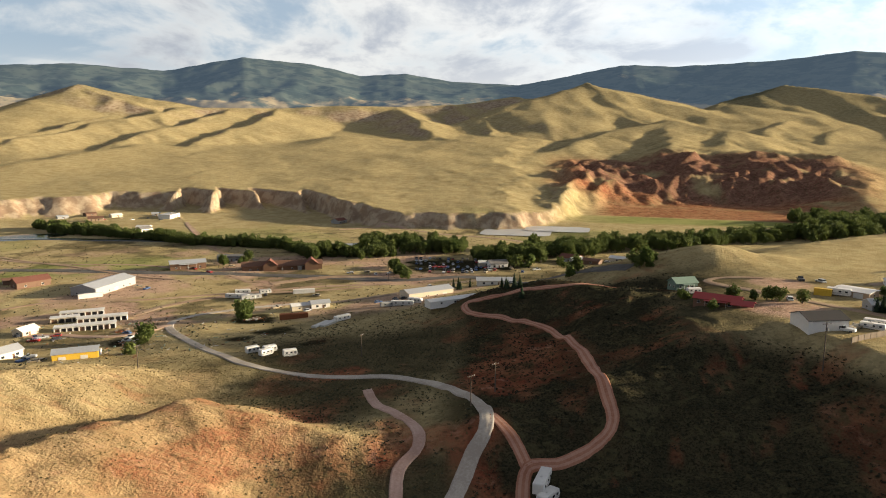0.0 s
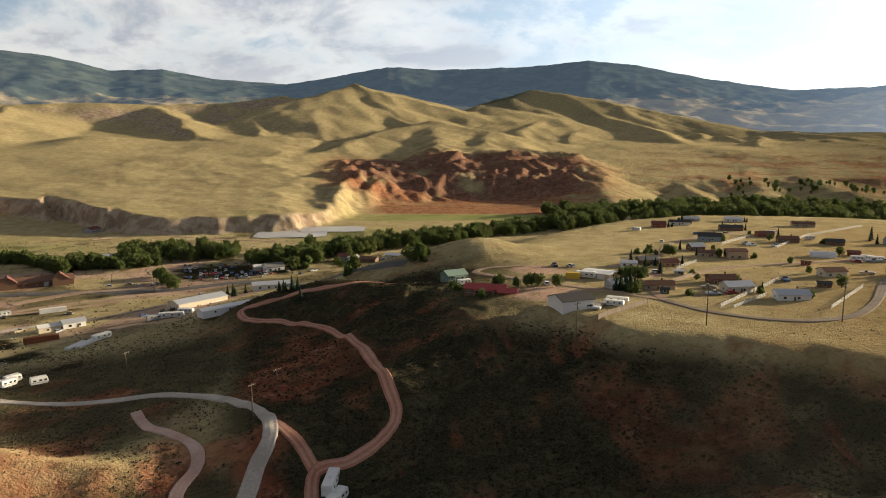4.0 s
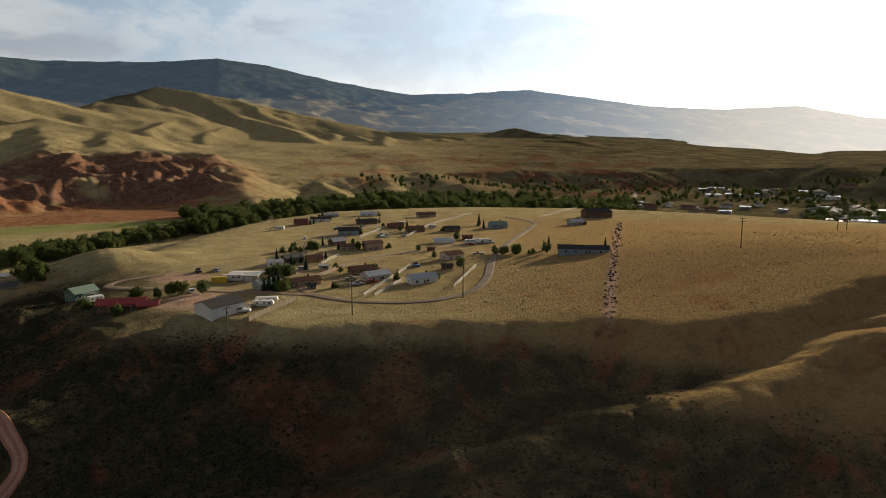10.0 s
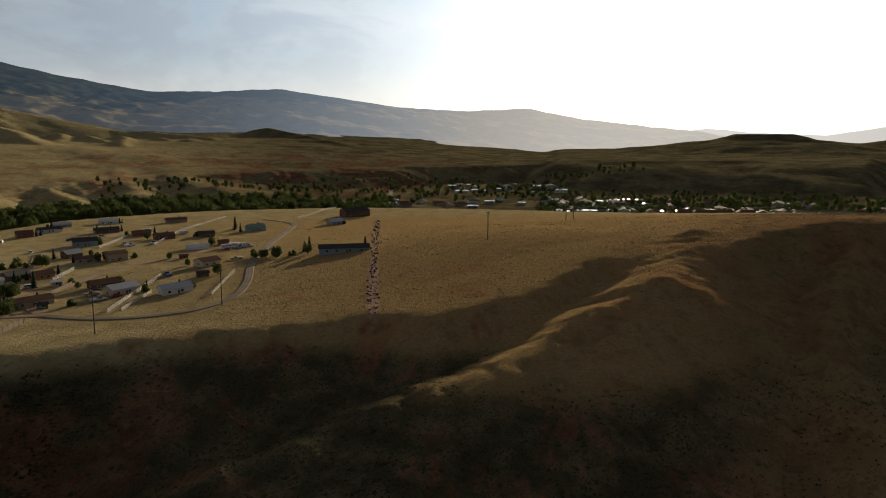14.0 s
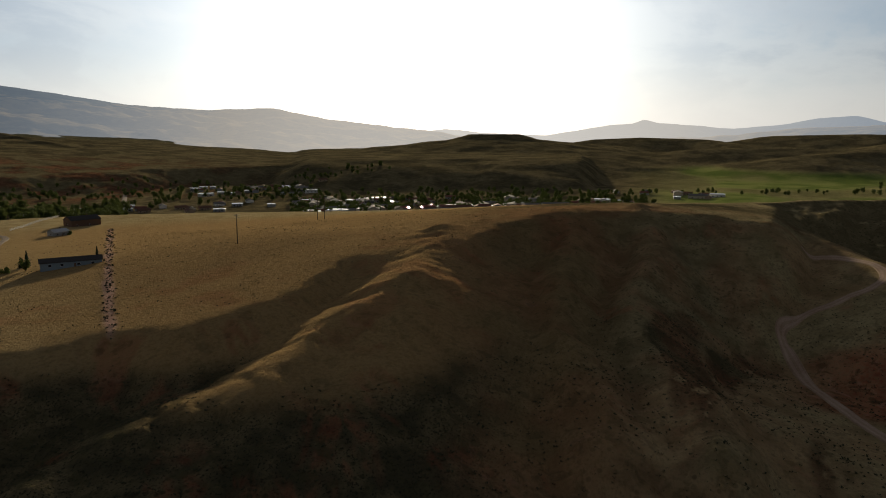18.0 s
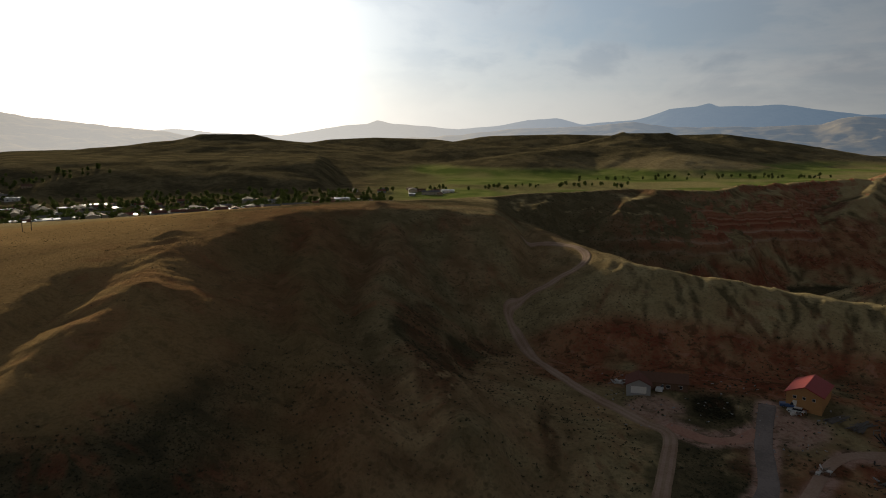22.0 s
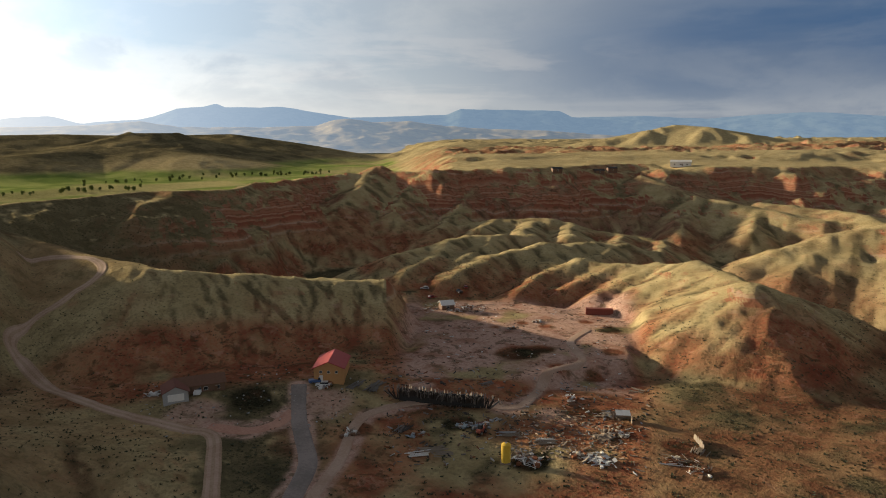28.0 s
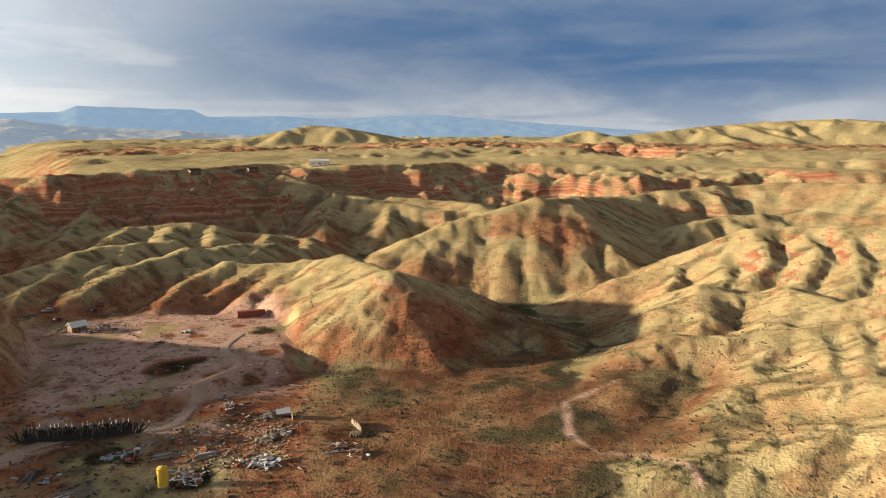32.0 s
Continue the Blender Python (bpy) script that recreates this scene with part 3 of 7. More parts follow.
    crest(z, wx, wy, [P(169.26, 600, 40.2), P(168.86, 555, 30.4)], 0.6, 0.6, 5, 4)
    crest(z, wx, wy, [P(160.62, 690, 62.1), P(164.51, 642, 48.1), P(169.26, 602, 40.9), P(173.67, 575, 37.3)], 0.5, 0.3, 5, 4)
    # gullies on every slope near by
    near = sstep(d, 900, 500) * sstep(z, 14, 26)
    bad = sstep(th, 118, 136)
    flat_bench = sstep(z, 39, 43) * sstep(th, 92, 70) * (1 - bad)
    z = z + near * (1 - 0.9 * flat_bench) * ((1.0 + 2.0 * sstep(th, 28, 22)) * (1 - bad) * ridged(np.radians(th) * 190 + 6 * fbm(x, y, 40, 2, 68), d * 0.34, 26, 3, 63) * sstep(d, 340, 260) * sstep(z, 58, 44) * sstep(z, 19, 27) + 1.8 * sstep(th, 90, 97) * (1 - bad) * ridged(np.radians(th) * 230 + 8 * fbm(x, y, 60, 2, 69), d * 0.3, 44, 3, 64) * sstep(d, 375, 300) + (0.5 + 0.6 * bad) * ridged(x + 9 * gnoise(x / 50, y / 50, 62), y, 40, 3, 61) + (0.35 + 0.3 * bad) * ridged(x, y, 12, 2, 66))
    z = z + south * sstep(d, 400, 470) * sstep(d, 900, 600) * 2.0 * ridged(x, y, 74, 3, 71)
    # the levelled pad above the yard
    front = np.interp(th, [142, 150, 153, 156, 160], [218, 221, 231, 245, 254])
    back = np.interp(th, [140, 145, 152, 158, 161, 163], [352, 347, 334, 322, 298, 272])
    inside = sstep(th, 141.5, 143.5) * sstep(th, 161.8, 160) * sstep(d, front - 9, front) * sstep(d, back + 14, back)
    z = z * (1 - inside) + inside * (20.6 - 0.012 * (d - 230) + 0.35 * gnoise(x / 14, y / 14, 151))
    # orange mounds
    crest(z, wx, wy, [P(-38.60, 150, 40.2), P(-33.67, 162, 36.4), P(-28.20, 172, 33.6), P(-24.22, 180, 32.3), P(-20.90, 183, 31.3), P(-17.04, 181, 28.8), P(-12.56, 177, 26.3), P(-8.86, 170, 24.9)], 0.5, 0.5, 4, 3)
    crest(z, wx, wy, [P(-20.90, 183, 31.3), P(-21.57, 167, 28.5), P(-22.52, 152, 26.4)], 0.5, 0.5, 7, 5)
    crest(z, wx, wy, [P(-28.20, 172, 33.6), P(-29.53, 156, 32.6)], 0.5, 0.5, 7, 5)
    crest(z, wx, wy, [P(-38.32, 225, 34.4), P(-33.16, 235, 32.5), P(-29.66, 242, 29.5), P(-26.33, 246, 25.3), P(-24.05, 238, 22.0)], 0.36, 0.4, 5, 4)
    crest(z, wx, wy, [P(-20.76, 246, 18.9), P(-16.89, 244, 18.5), P(-12.46, 226, 17.9)], 0.34, 0.4, 6, 4)
    # the low bench beyond the town with its flat-topped mesa, and a second one
    terrace = np.interp(th, [70, 74, 78, 88, 97, 101], [60, 48, 50, 52, 50, 20]) - 0.135 * np.maximum(1500 + 60 * fbm(x, y, 300, 3, 131) - d, 0)
    z = smax(z, terrace - 60 * sstep(th, 76, 70) - 60 * sstep(th, 97, 102), 8)
    for b, far_, top_, wide_, skirt in ((90.34, 2400, 105.5, 84, 0.105), (122.9, 2500, 110, 70, 0.18)):
        away = np.hypot(x - P(b, far_)[0], y - P(b, far_)[1])
        cap = top_ - 0.30 * np.minimum(np.maximum(away - wide_, 0), 55) - skirt * np.maximum(away - wide_ - 55, 0)
        z = smax(z, np.minimum(cap + 3 * fbm(x, y, 120, 3, 91) * sstep(away, wide_, wide_ + 40), top_), 5)
    crest(z, wx, wy, [P(98.55, 2600, 88.1), P(101.71, 2600, 94.2), P(106.16, 2600, 88.3), P(108.79, 2400, 70.9)], 0.16, 0.16, 30, 10)
    crest(z, wx, wy, [P(106.18, 2200, 62.9), P(111.37, 2250, 69.6), P(114.71, 2200, 64.3)], 0.16, 0.16, 30, 10)
    crest(z, wx, wy, [P(111.34, 3000, 100.3), P(116.67, 3000, 106.9), P(122.42, 2900, 100.3), P(128.23, 2900, 108.0)], 0.16, 0.16, 30, 10)
    crest(z, wx, wy, [P(113.91, 1900, 54.8), P(118.69, 2100, 72.9), P(122.48, 2050, 68.5), P(125.38, 1900, 54.6)], 0.16, 0.16, 30, 10)
    crest(z, wx, wy, [P(186.89, 2300, 100.2), P(193.47, 2500, 131.3), P(197.33, 2600, 144.6), P(202.01, 2600, 155.2), P(204.99, 2600, 145.0), P(209.68, 2600, 149.0)], 0.26, 0.2, 14, 8)
    crest(z, wx, wy, [P(157.67, 2300, 89.9), P(161.10, 2400, 120.4), P(163.20, 2450, 135.9), P(165.05, 2400, 129.8), P(167.71, 2300, 103.8)], 0.26, 0.2, 14, 8)
    crest(z, wx, wy, [P(182.98, 2300, 100.3), P(184.72, 2350, 118.2), P(186.46, 2300, 100.2)], 0.26, 0.2, 14, 8)
    spurs(z, wx, wy, [P(189.42, 2400, 109.2), P(193.47, 2500, 131.3), P(197.33, 2600, 144.6), P(202.01, 2600, 155.2), P(204.99, 2600, 145.0), P(209.68, 2600, 149.0)], 18, -20, 240, 40, 0.3, 10.0, 6.0, 41)
    return z


FINE = np.arange(-36.0, 209.01, 0.22)
WIDE = np.arange(211.5, 323.0, 2.5)
TH = np.concatenate([FINE, WIDE])
RR = np.concatenate([np.linspace(0.05, 80, 26), np.exp(np.arange(math.log(82), math.log(4900), 0.0068))])
GX = RR[:, None] * np.sin(np.radians(TH))[None, :]
GY = RR[:, None] * np.cos(np.radians(TH))[None, :]


def close_to(x, y, pts):
    return np.minimum.reduce([segment(x, y, a, b)[0] for a, b in zip(pts, pts[1:])])


GZ = ground(GX, GY)
GULLY = 0 * GX
BASE = GZ.copy()
BGR, BGT = np.gradient(BASE, axis=0) / np.gradient(np.hypot(GX, GY), axis=0), np.gradient(BASE, axis=1) / (np.hypot(GX, GY) * radians(0.22))
NF = len(FINE)
PATHS = (GRAVEL, RED_TRACK, RED_LINK, HILL_ROAD, YARD_ROAD, YARD_LINK, PAD_ROAD, BENCH_ROAD, STREAM)
AWAY = np.minimum.reduce([close_to(GX[:, :NF], GY[:, :NF], r) for r in PATHS])


def carve(cell, lo, hi, amount, seed):
    """Rills that run down every slope, about one cell apart."""
    a, b = np.searchsorted(RR, lo), np.searchsorted(RR, hi)
    x, y, z, d = GX[a:b, :NF], GY[a:b, :NF], GZ[a:b, :NF], np.hypot(GX, GY)[a:b, :NF]
    gr, gt = BGR[a:b, :NF], BGT[a:b, :NF]
    gx, gy = (gr * x + gt * y) / d, (gr * y - gt * x) / d
    s = np.hypot(gx, gy) + 1e-4
    ux, uy = -gy / s, gx / s
    px, py = x / cell, y / cell
    ix, iy = np.floor(px), np.floor(py)
    h, tot = 0, 1e-3
    for i in (-1, 0, 1):
        for j in (-1, 0, 1):
            k1 = hash2(ix + i, iy + j, seed) / 65536.0
            k2 = (k1 * 57.31) % 1.0
            vx, vy = px - ix - i - 0.2 - 0.6 * k1, py - iy - j - 0.2 - 0.6 * k2
            w = np.exp(-2.6 * (vx * vx + vy * vy))
            h, tot = h + w * np.cos((vx * ux + vy * uy) * 2 * math.pi), tot + w
    h = h / tot * sstep(s, 0.06, 0.30) * sstep(d, lo, lo * 1.25) * sstep(d, hi, hi * 0.8) * sstep(AWAY[a:b], 2.5, 8)
    th = bearing_of(x, y)
    soft = 0.17 - 0.07 * sstep(th, 128, 142) * sstep(d, 640, 520) + 0.08 * sstep(d, 420, 300) * sstep(th, 26, 40) + 0.06 * sstep(th, 130, 146) + 0.15 * sstep(th, 110, 120) * sstep(d, 330, 420) + 0.3 * sstep(th, -14, -19) * sstep(d, 262, 240)
    GZ[a:b, :NF] += np.minimum(soft, 0.85) * amount * cell * (h - 0.15)
    GULLY[a:b, :NF] += h


for row in ((320, 2200, 4600, 0.10, 299), (170, 900, 4200, 0.075, 301), (80, 850, 3600, 0.085, 303), (38, 500, 2200, 0.09, 305), (26, 82, 1000, 0.075, 307), (12, 82, 700, 0.075, 309), (5.5, 82, 380, 0.07, 311)):
    carve(*row)


def height(x, y):
    """Height of the built ground at one place."""
    d, th = math.hypot(x, y), (math.degrees(math.atan2(x, y)) + 36) % 360 - 36
    i = min(max(int(np.searchsorted(RR, d)) - 1, 0), len(RR) - 2)
    j = min(max(int(np.searchsorted(TH, th)) - 1, 0), len(TH) - 2)
    u, v = min(max((d - RR[i]) / (RR[i + 1] - RR[i]), 0), 1), min(max((th - TH[j]) / (TH[j + 1] - TH[j]), 0), 1)
    return float((GZ[i, j] * (1 - u) + GZ[i + 1, j] * u) * (1 - v) + (GZ[i, j + 1] * (1 - u) + GZ[i + 1, j + 1] * u) * v)


def sheet_mesh(name, xs, ys, zs, closed):
    """A grid of points as one mesh: rows are rings, columns bearings."""
    nr, nc = xs.shape
    co = np.stack([xs, ys, zs], -1).reshape(-1, 3)
    i, j = np.meshgrid(np.arange(nr - 1), np.arange(nc if closed else nc - 1), indexing="ij")
    k = (j + 1) % nc
    quads = np.stack([i * nc + j, i * nc + k, (i + 1) * nc + k, (i + 1) * nc + j], -1).reshape(-1, 4)[:, ::-1]
    me = bpy.data.meshes.new(name)
    me.vertices.add(len(co))
    me.vertices.foreach_set("co", co.astype(np.float32).ravel())
    me.loops.add(quads.size)
    me.loops.foreach_set("vertex_index", quads.astype(np.int32).ravel())
    me.polygons.add(len(quads))
    me.polygons.foreach_set("loop_start", np.arange(0, quads.size, 4, dtype=np.int32))
    me.polygons.foreach_set("loop_total", np.full(len(quads), 4, dtype=np.int32))
    me.update(calc_edges=True)
    me.polygons.foreach_set("use_smooth", np.ones(len(quads), dtype=bool))
    return me


ground_mesh = sheet_mesh("ground", GX, GY, GZ, True)
GTH, GD = bearing_of(GX, GY), np.hypot(GX, GY)


def soil(name, values):
    ground_mesh.attributes.new(name, "FLOAT", "POINT").data.foreach_set("value", values.astype(np.float32).ravel())


n1, n2 = fbm(GX, GY, 70, 4, 201), fbm(GX, GY, 22, 3, 205)
badland = sstep(GTH, 116, 130)
slope = np.hypot(np.gradient(GZ, axis=0) / np.gradient(GD, axis=0), np.gradient(GZ, axis=1) / (GD * 0.00384))
slope[:, len(FINE) - 2:] = 0.2
red = badland * sstep(slope, 0.16, 0.36) * sstep(GZ + 7 * n1 + 3 * n2, 34, 24) * sstep(GD, 1500, 700) * sstep(n2 + n1, -0.8, 0.2)
red = np.maximum(red, 0.8 * badland * sstep(slope, 0.2, 0.4) * sstep(GD, 430, 520) * sstep(n1, -0.3, 0.4) * sstep(GD, 1900, 1000))
red = np.maximum(red, sstep(GTH, 7, 11) * sstep(GTH, 34, 28) * sstep(GD, 930, 1000) * sstep(GD, 1480, 1300) * sstep(n1, -1.0, -0.2))
wine = sstep(GTH, 9, 12) * sstep(GTH, 33, 29) * sstep(GD, 1000, 1060) * sstep(GD, 1500, 1350)
wine = np.maximum(wine, 0.8 * sstep(GTH, 130, 138) * sstep(GTH, 176, 166) * sstep(GD, 540, 580) * sstep(GD, 800, 700) * sstep(GZ, 66, 60))
soil("wine", wine)
red = np.maximum(red, 0.25 * sstep(GTH, -8, -12) * sstep(GD, 215, 195) + 0.15 * sstep(GTH, -17, -20) * sstep(GD, 262, 245))
red = np.maximum(red, 0.32 * sstep(GD, 330, 250) * sstep(n1 + n2, 0.3, 0.9))
red = np.maximum(red, 0.6 * sstep(GTH, 30, 40) * sstep(GTH, 75, 60) * sstep(GD, 1100, 1200) * sstep(GD, 1900, 1500) * sstep(n1, -0.2, 0.5))
red = np.maximum(red, 0.8 * sstep(GTH, -6, -10) * sstep(GD, 215, 190) * sstep(n1 + n2, -0.5, 0.4))
yard = sstep(GTH, 132, 138) * sstep(GTH, 166, 160) * sstep(GD, 130, 150) * sstep(GD, 352, 338) * sstep(GZ, 26, 21)
red = np.maximum(red, yard * sstep(n1 + n2, -0.9, 0.3))
red = np.maximum(red, sstep(GTH, 108, 120) * sstep(GTH, 147, 143) * sstep(GD, 216, 228) * sstep(GD, 274, 262) * sstep(GZ + 5 * n2, 44, 36) * sstep(n1 + n2, -1.2, -0.2))
red = np.maximum(red, 0.8 * sstep(GTH, -16, -8) * sstep(GTH, 14, 7) * sstep(GD, 300, 240) * sstep(n1 + 0.7 * n2, 0.0, 0.6))
red = np.maximum(red, 0.9 * sstep(GTH, 11, 14) * sstep(GTH, 29, 26) * sstep(GD, 850, 862) * sstep(GD, 985, 960))
red = red * (1 - 0.5 * sstep(GTH, 163, 168))
# reddish flare tint over the dark hill, put into its soil colour
red = np.maximum(red, 0.30 * sstep(GTH, 82, 94) * sstep(GTH, 124, 114) * sstep(GD, 400, 350) * sstep(n1 + n2, -0.9, 0.3))
red = np.maximum(red, 0.5 * sstep(GD, 420, 330) * sstep(GULLY, 0.2, -0.8) * sstep(slope, 0.2, 0.35) * sstep(n2, -0.1, 0.5))
red = np.maximum(red, sstep(GTH, 138, 141) * sstep(GTH, 163, 160) * sstep(GD, 207, 211) * sstep(GD, 226, 222))
red = np.maximum(red, 0.85 * sstep(GTH, 139, 145) * sstep(GTH, 180, 173) * sstep(GD, 300, 322) * sstep(GD, 450, 410) * sstep(GZ + 3 * n2, 29, 21) * sstep(slope, 0.10, 0.22))
red = np.maximum(red, 0.55 * sstep(GTH, 159, 163) * sstep(GTH, 196, 188) * sstep(GD, 330, 300) * sstep(GZ, 22, 18) * sstep(n1 + n2, -0.7, 0.3))
red = np.maximum(red, 0.8 * sstep(GTH, 138, 148) * sstep(GD, 1080, 1200) * sstep(GD, 2100, 1850) * sstep(slope, 0.05, 0.14) * sstep(n1, -0.7, 0.2))
for b, d, r, k in ((173.2, 266, 34, 1.0), (169.0, 250, 24, 0.7), (176.5, 262, 22, 0.8), (183.0, 458, 30, 0.9), (178.6, 462, 18, 0.7), (187.5, 372, 16, 0.6)):
    red = np.maximum(red, k * sstep(np.hypot(GX - P(b, d)[0], GY - P(b, d)[1]) + 5 * n2 + 4 * n1, r, r * 0.55) * sstep(GZ, 17, 20))
soil("red", np.clip(red, 0, 1))
green = sstep(GTH, 100, 106) * sstep(GTH, 146, 141) * sstep(GD, 640, 700) * sstep(GD, 2700, 2300) * sstep(GZ, 28, 18) * (0.35 + 0.65 * sstep(fbm(GX, GY, 260, 2, 219), -0.4, 0.1))
green = np.maximum(green, 0.75 * sstep(GTH, 8, 16) * sstep(GTH, 31, 28) * sstep(GD, 780, 800) * sstep(GD, 856, 846))
green = np.maximum(green, 0.6 * sstep(GTH, -18, -24) * sstep(GD, 520, 540) * sstep(GD, 600, 580))
green = np.maximum(green, 0.35 * sstep(GTH, 45, 20) * sstep(GD, 560, 620) * sstep(GD, 820, 700) * sstep(fbm(GX, GY, 120, 3, 221), 0.1, 0.5))
soil("green", green)
forest = 0.8 * sstep(GD, 2300, 2900) * sstep(GTH, 100, 60) * (0.25 + 0.75 * sstep(fbm(GX, GY, 420, 4, 211) + 0.8 * sstep(GD, 2800, 3700), -0.1, 0.6))
soil("forest", forest)
tracks = 0 * GX
for line, wide in ((FENCE_LINE, 1.0), (PAD_ROAD, 2.6), (YARD_ROAD, 3.5), (YARD_LINK, 4), (WASH, 0.6)):
    tracks = np.maximum(tracks, sstep(close_to(GX, GY, line) + 1.2 * n2, wide + 1.2, wide - 0.8))
pad = sstep(GTH, 140.5, 142.5) * sstep(GTH, 161.5, 159) * sstep(GD, 222, 228) * sstep(GD, 345, 335) * sstep(n1 + 0.9 * n2, -0.75, -0.1) * sstep(GZ, 29, 26)
works = 0.75 * sstep(GTH, 6, -2) * sstep(GD, 330, 380) * sstep(GD, 700, 560) * sstep(fbm(GX, GY, 55, 4, 231), -0.02, 0.35)
drive = np.maximum.reduce([0.8 * sstep(np.hypot(GX - P(b, d)[0], GY - P(b, d)[1]) + 2 * n2, r, r * 0.6) for b, d, r in ((124.6, 205, 10), (134.6, 206, 11), (151.5, 236, 7), (27, 252, 16), (26, 300, 14), (34, 300, 12))])
DARK_SPOTS = ((157.20, 211.0, 9), (159.99, 193.7, 8), (146.40, 192.5, 6), (141.60, 188.7, 6), (151.09, 256.0, 9), (154.50, 239.2, 6), (129.27, 211.4, 9), (148.24, 186.8, 4), (152.47, 172.2, 6), (164.58, 188.7, 6),
              (137.89, 188.3, 5), (1.44, 508.0, 30), (-1.12, 511.1, 26), (4.00, 501.0, 26), (-15.42, 361.3, 14), (-13.20, 325.8, 13), (-24.64, 333.0, 9), (-16.76, 315.5, 9), (-10.50, 291.4, 10), (159.77, 147.7, 7),
              (153.10, 262.0, 6), (149.30, 291.0, 3.5), (151.60, 300.0, 4), (153.40, 296.0, 4), (156.60, 306.0, 5), (158.60, 292.0, 5), (158.90, 262.0, 6), (157.60, 241.0, 5), (146.20, 318.0, 4))
dust = np.maximum.reduce([0.9 * sstep(np.hypot(GX - P(b, d)[0], GY - P(b, d)[1]) + 2.5 * n2, r, r * 0.5) for b, d, r in ((154.36, 200.7, 7), (144.76, 242.1, 8), (150.18, 204.0, 7), (143.31, 218.2, 5))])
bare = np.maximum.reduce([tracks, pad, works, drive, dust])
for b, d, r in DARK_SPOTS:
    bare = bare * (1 - sstep(np.hypot(GX - P(b, d)[0], GY - P(b, d)[1]) + 0.5 * r * n2, r, r * 0.6))
soil("bare", bare)


def basic(name, colour, rough=0.85):
    m = bpy.data.materials.new(name)
    m.use_nodes = True
    b = m.node_tree.nodes["Principled BSDF"]
    b.inputs["Base Color"].default_value, b.inputs["Roughness"].default_value = (*colour, 1), rough
    return m


# sagebrush cover, and with it ground darkened to deepen the shade
sage_shade = sstep(GD, 470, 400) * sstep(GTH, -2, 6) * sstep(GTH, 128, 112) * (1 - 0.85 * sstep(GZ, 38, 43) * sstep(GTH, 96, 84) * sstep(GTH, 20, 28))
sage_shade = sage_shade * (1 - 0.6 * sstep(GTH, 106, 116)) * (1 - sstep(GTH, 66, 60) * sstep(GD, 305, 340))
sage_shade = np.maximum(sage_shade, badland * sstep(slope, 0.26, 0.12) * sstep(GZ + 3 * n2, 30, 22) * sstep(GD, 640, 480) * (1 - 0.8 * yard))
# low basin ground, darker in colour to deepen its shade
sage_shade = np.maximum(sage_shade, 0.85 * sstep(GD, 300, 260) * sstep(GTH, 12, 4) * sstep(GZ, 23, 19) * (0.5 + 0.5 * sstep(n1 + n2, -0.6, 0.3)))
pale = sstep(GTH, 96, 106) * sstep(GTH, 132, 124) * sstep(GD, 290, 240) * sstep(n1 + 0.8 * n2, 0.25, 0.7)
sage_shade = sage_shade * (1 - pale)
# brush of the far flat, coloured darker for the shadow sides it shows backlit
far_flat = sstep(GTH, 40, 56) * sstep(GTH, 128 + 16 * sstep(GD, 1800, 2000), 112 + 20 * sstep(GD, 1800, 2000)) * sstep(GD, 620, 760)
sage_shade = np.maximum(sage_shade, far_flat * (0.62 + 0.25 * sstep(n1, -0.3, 0.3)) * (1 - green))
# darker colour down in the carved gullies
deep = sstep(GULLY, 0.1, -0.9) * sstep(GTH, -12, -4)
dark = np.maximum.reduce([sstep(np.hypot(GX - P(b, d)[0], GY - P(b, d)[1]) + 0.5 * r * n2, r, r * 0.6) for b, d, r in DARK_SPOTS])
# the shaded hill face: its shade is deepened in the soil colour
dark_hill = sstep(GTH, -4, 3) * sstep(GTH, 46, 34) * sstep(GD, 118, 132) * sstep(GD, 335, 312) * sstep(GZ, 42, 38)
sage_shade = np.maximum(sage_shade, dark_hill)
sage_shade = np.maximum(sage_shade, deep * (0.30 + 0.4 * badland) * sstep(GD, 2600, 1400) * sstep(slope, 0.08, 0.2))
sage_shade = sage_shade * (1 - 0.45 * sstep(GTH, 84, 96) * sstep(GTH, 122, 112) * sstep(GD, 400, 360))
sage_shade = sage_shade * (1 - 0.4 * sstep(GTH, 157, 162) * sstep(n1 + n2, -0.35, 0.25))
flat = sstep(GTH, 24, 14) * sstep(GD, 320, 360) * sstep(GD, 740, 690)
sage_shade = np.maximum(sage_shade, flat * 0.75 * sstep(fbm(GX, GY, 70, 4, 241) + 0.4 * n2, 0.05, 0.45))
sage_shade = np.maximum(sage_shade, yard * 0.9 * sstep(fbm(GX, GY, 26, 3, 243), 0.05, 0.4))
sage_shade = np.maximum(sage_shade, dark)
# brushy valley floor, darkened further for the shade cast across it
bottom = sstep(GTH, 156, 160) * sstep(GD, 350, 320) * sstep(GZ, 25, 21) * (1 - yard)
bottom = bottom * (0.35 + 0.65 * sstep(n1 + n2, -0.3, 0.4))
sage_shade = np.maximum(sage_shade, 0.9 * bottom)
# shading of the hill's gullies, painted as darker brush along the same furrows
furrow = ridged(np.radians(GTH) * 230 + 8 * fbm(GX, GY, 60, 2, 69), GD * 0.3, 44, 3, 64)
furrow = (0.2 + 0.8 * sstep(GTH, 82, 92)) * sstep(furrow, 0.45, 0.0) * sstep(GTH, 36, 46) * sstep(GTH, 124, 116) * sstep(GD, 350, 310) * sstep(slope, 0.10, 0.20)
sage_shade = np.maximum(sage_shade, 0.9 * furrow)
# basin floor: its shade is deepened in the colour
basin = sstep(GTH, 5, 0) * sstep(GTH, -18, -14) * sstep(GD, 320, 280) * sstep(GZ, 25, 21)
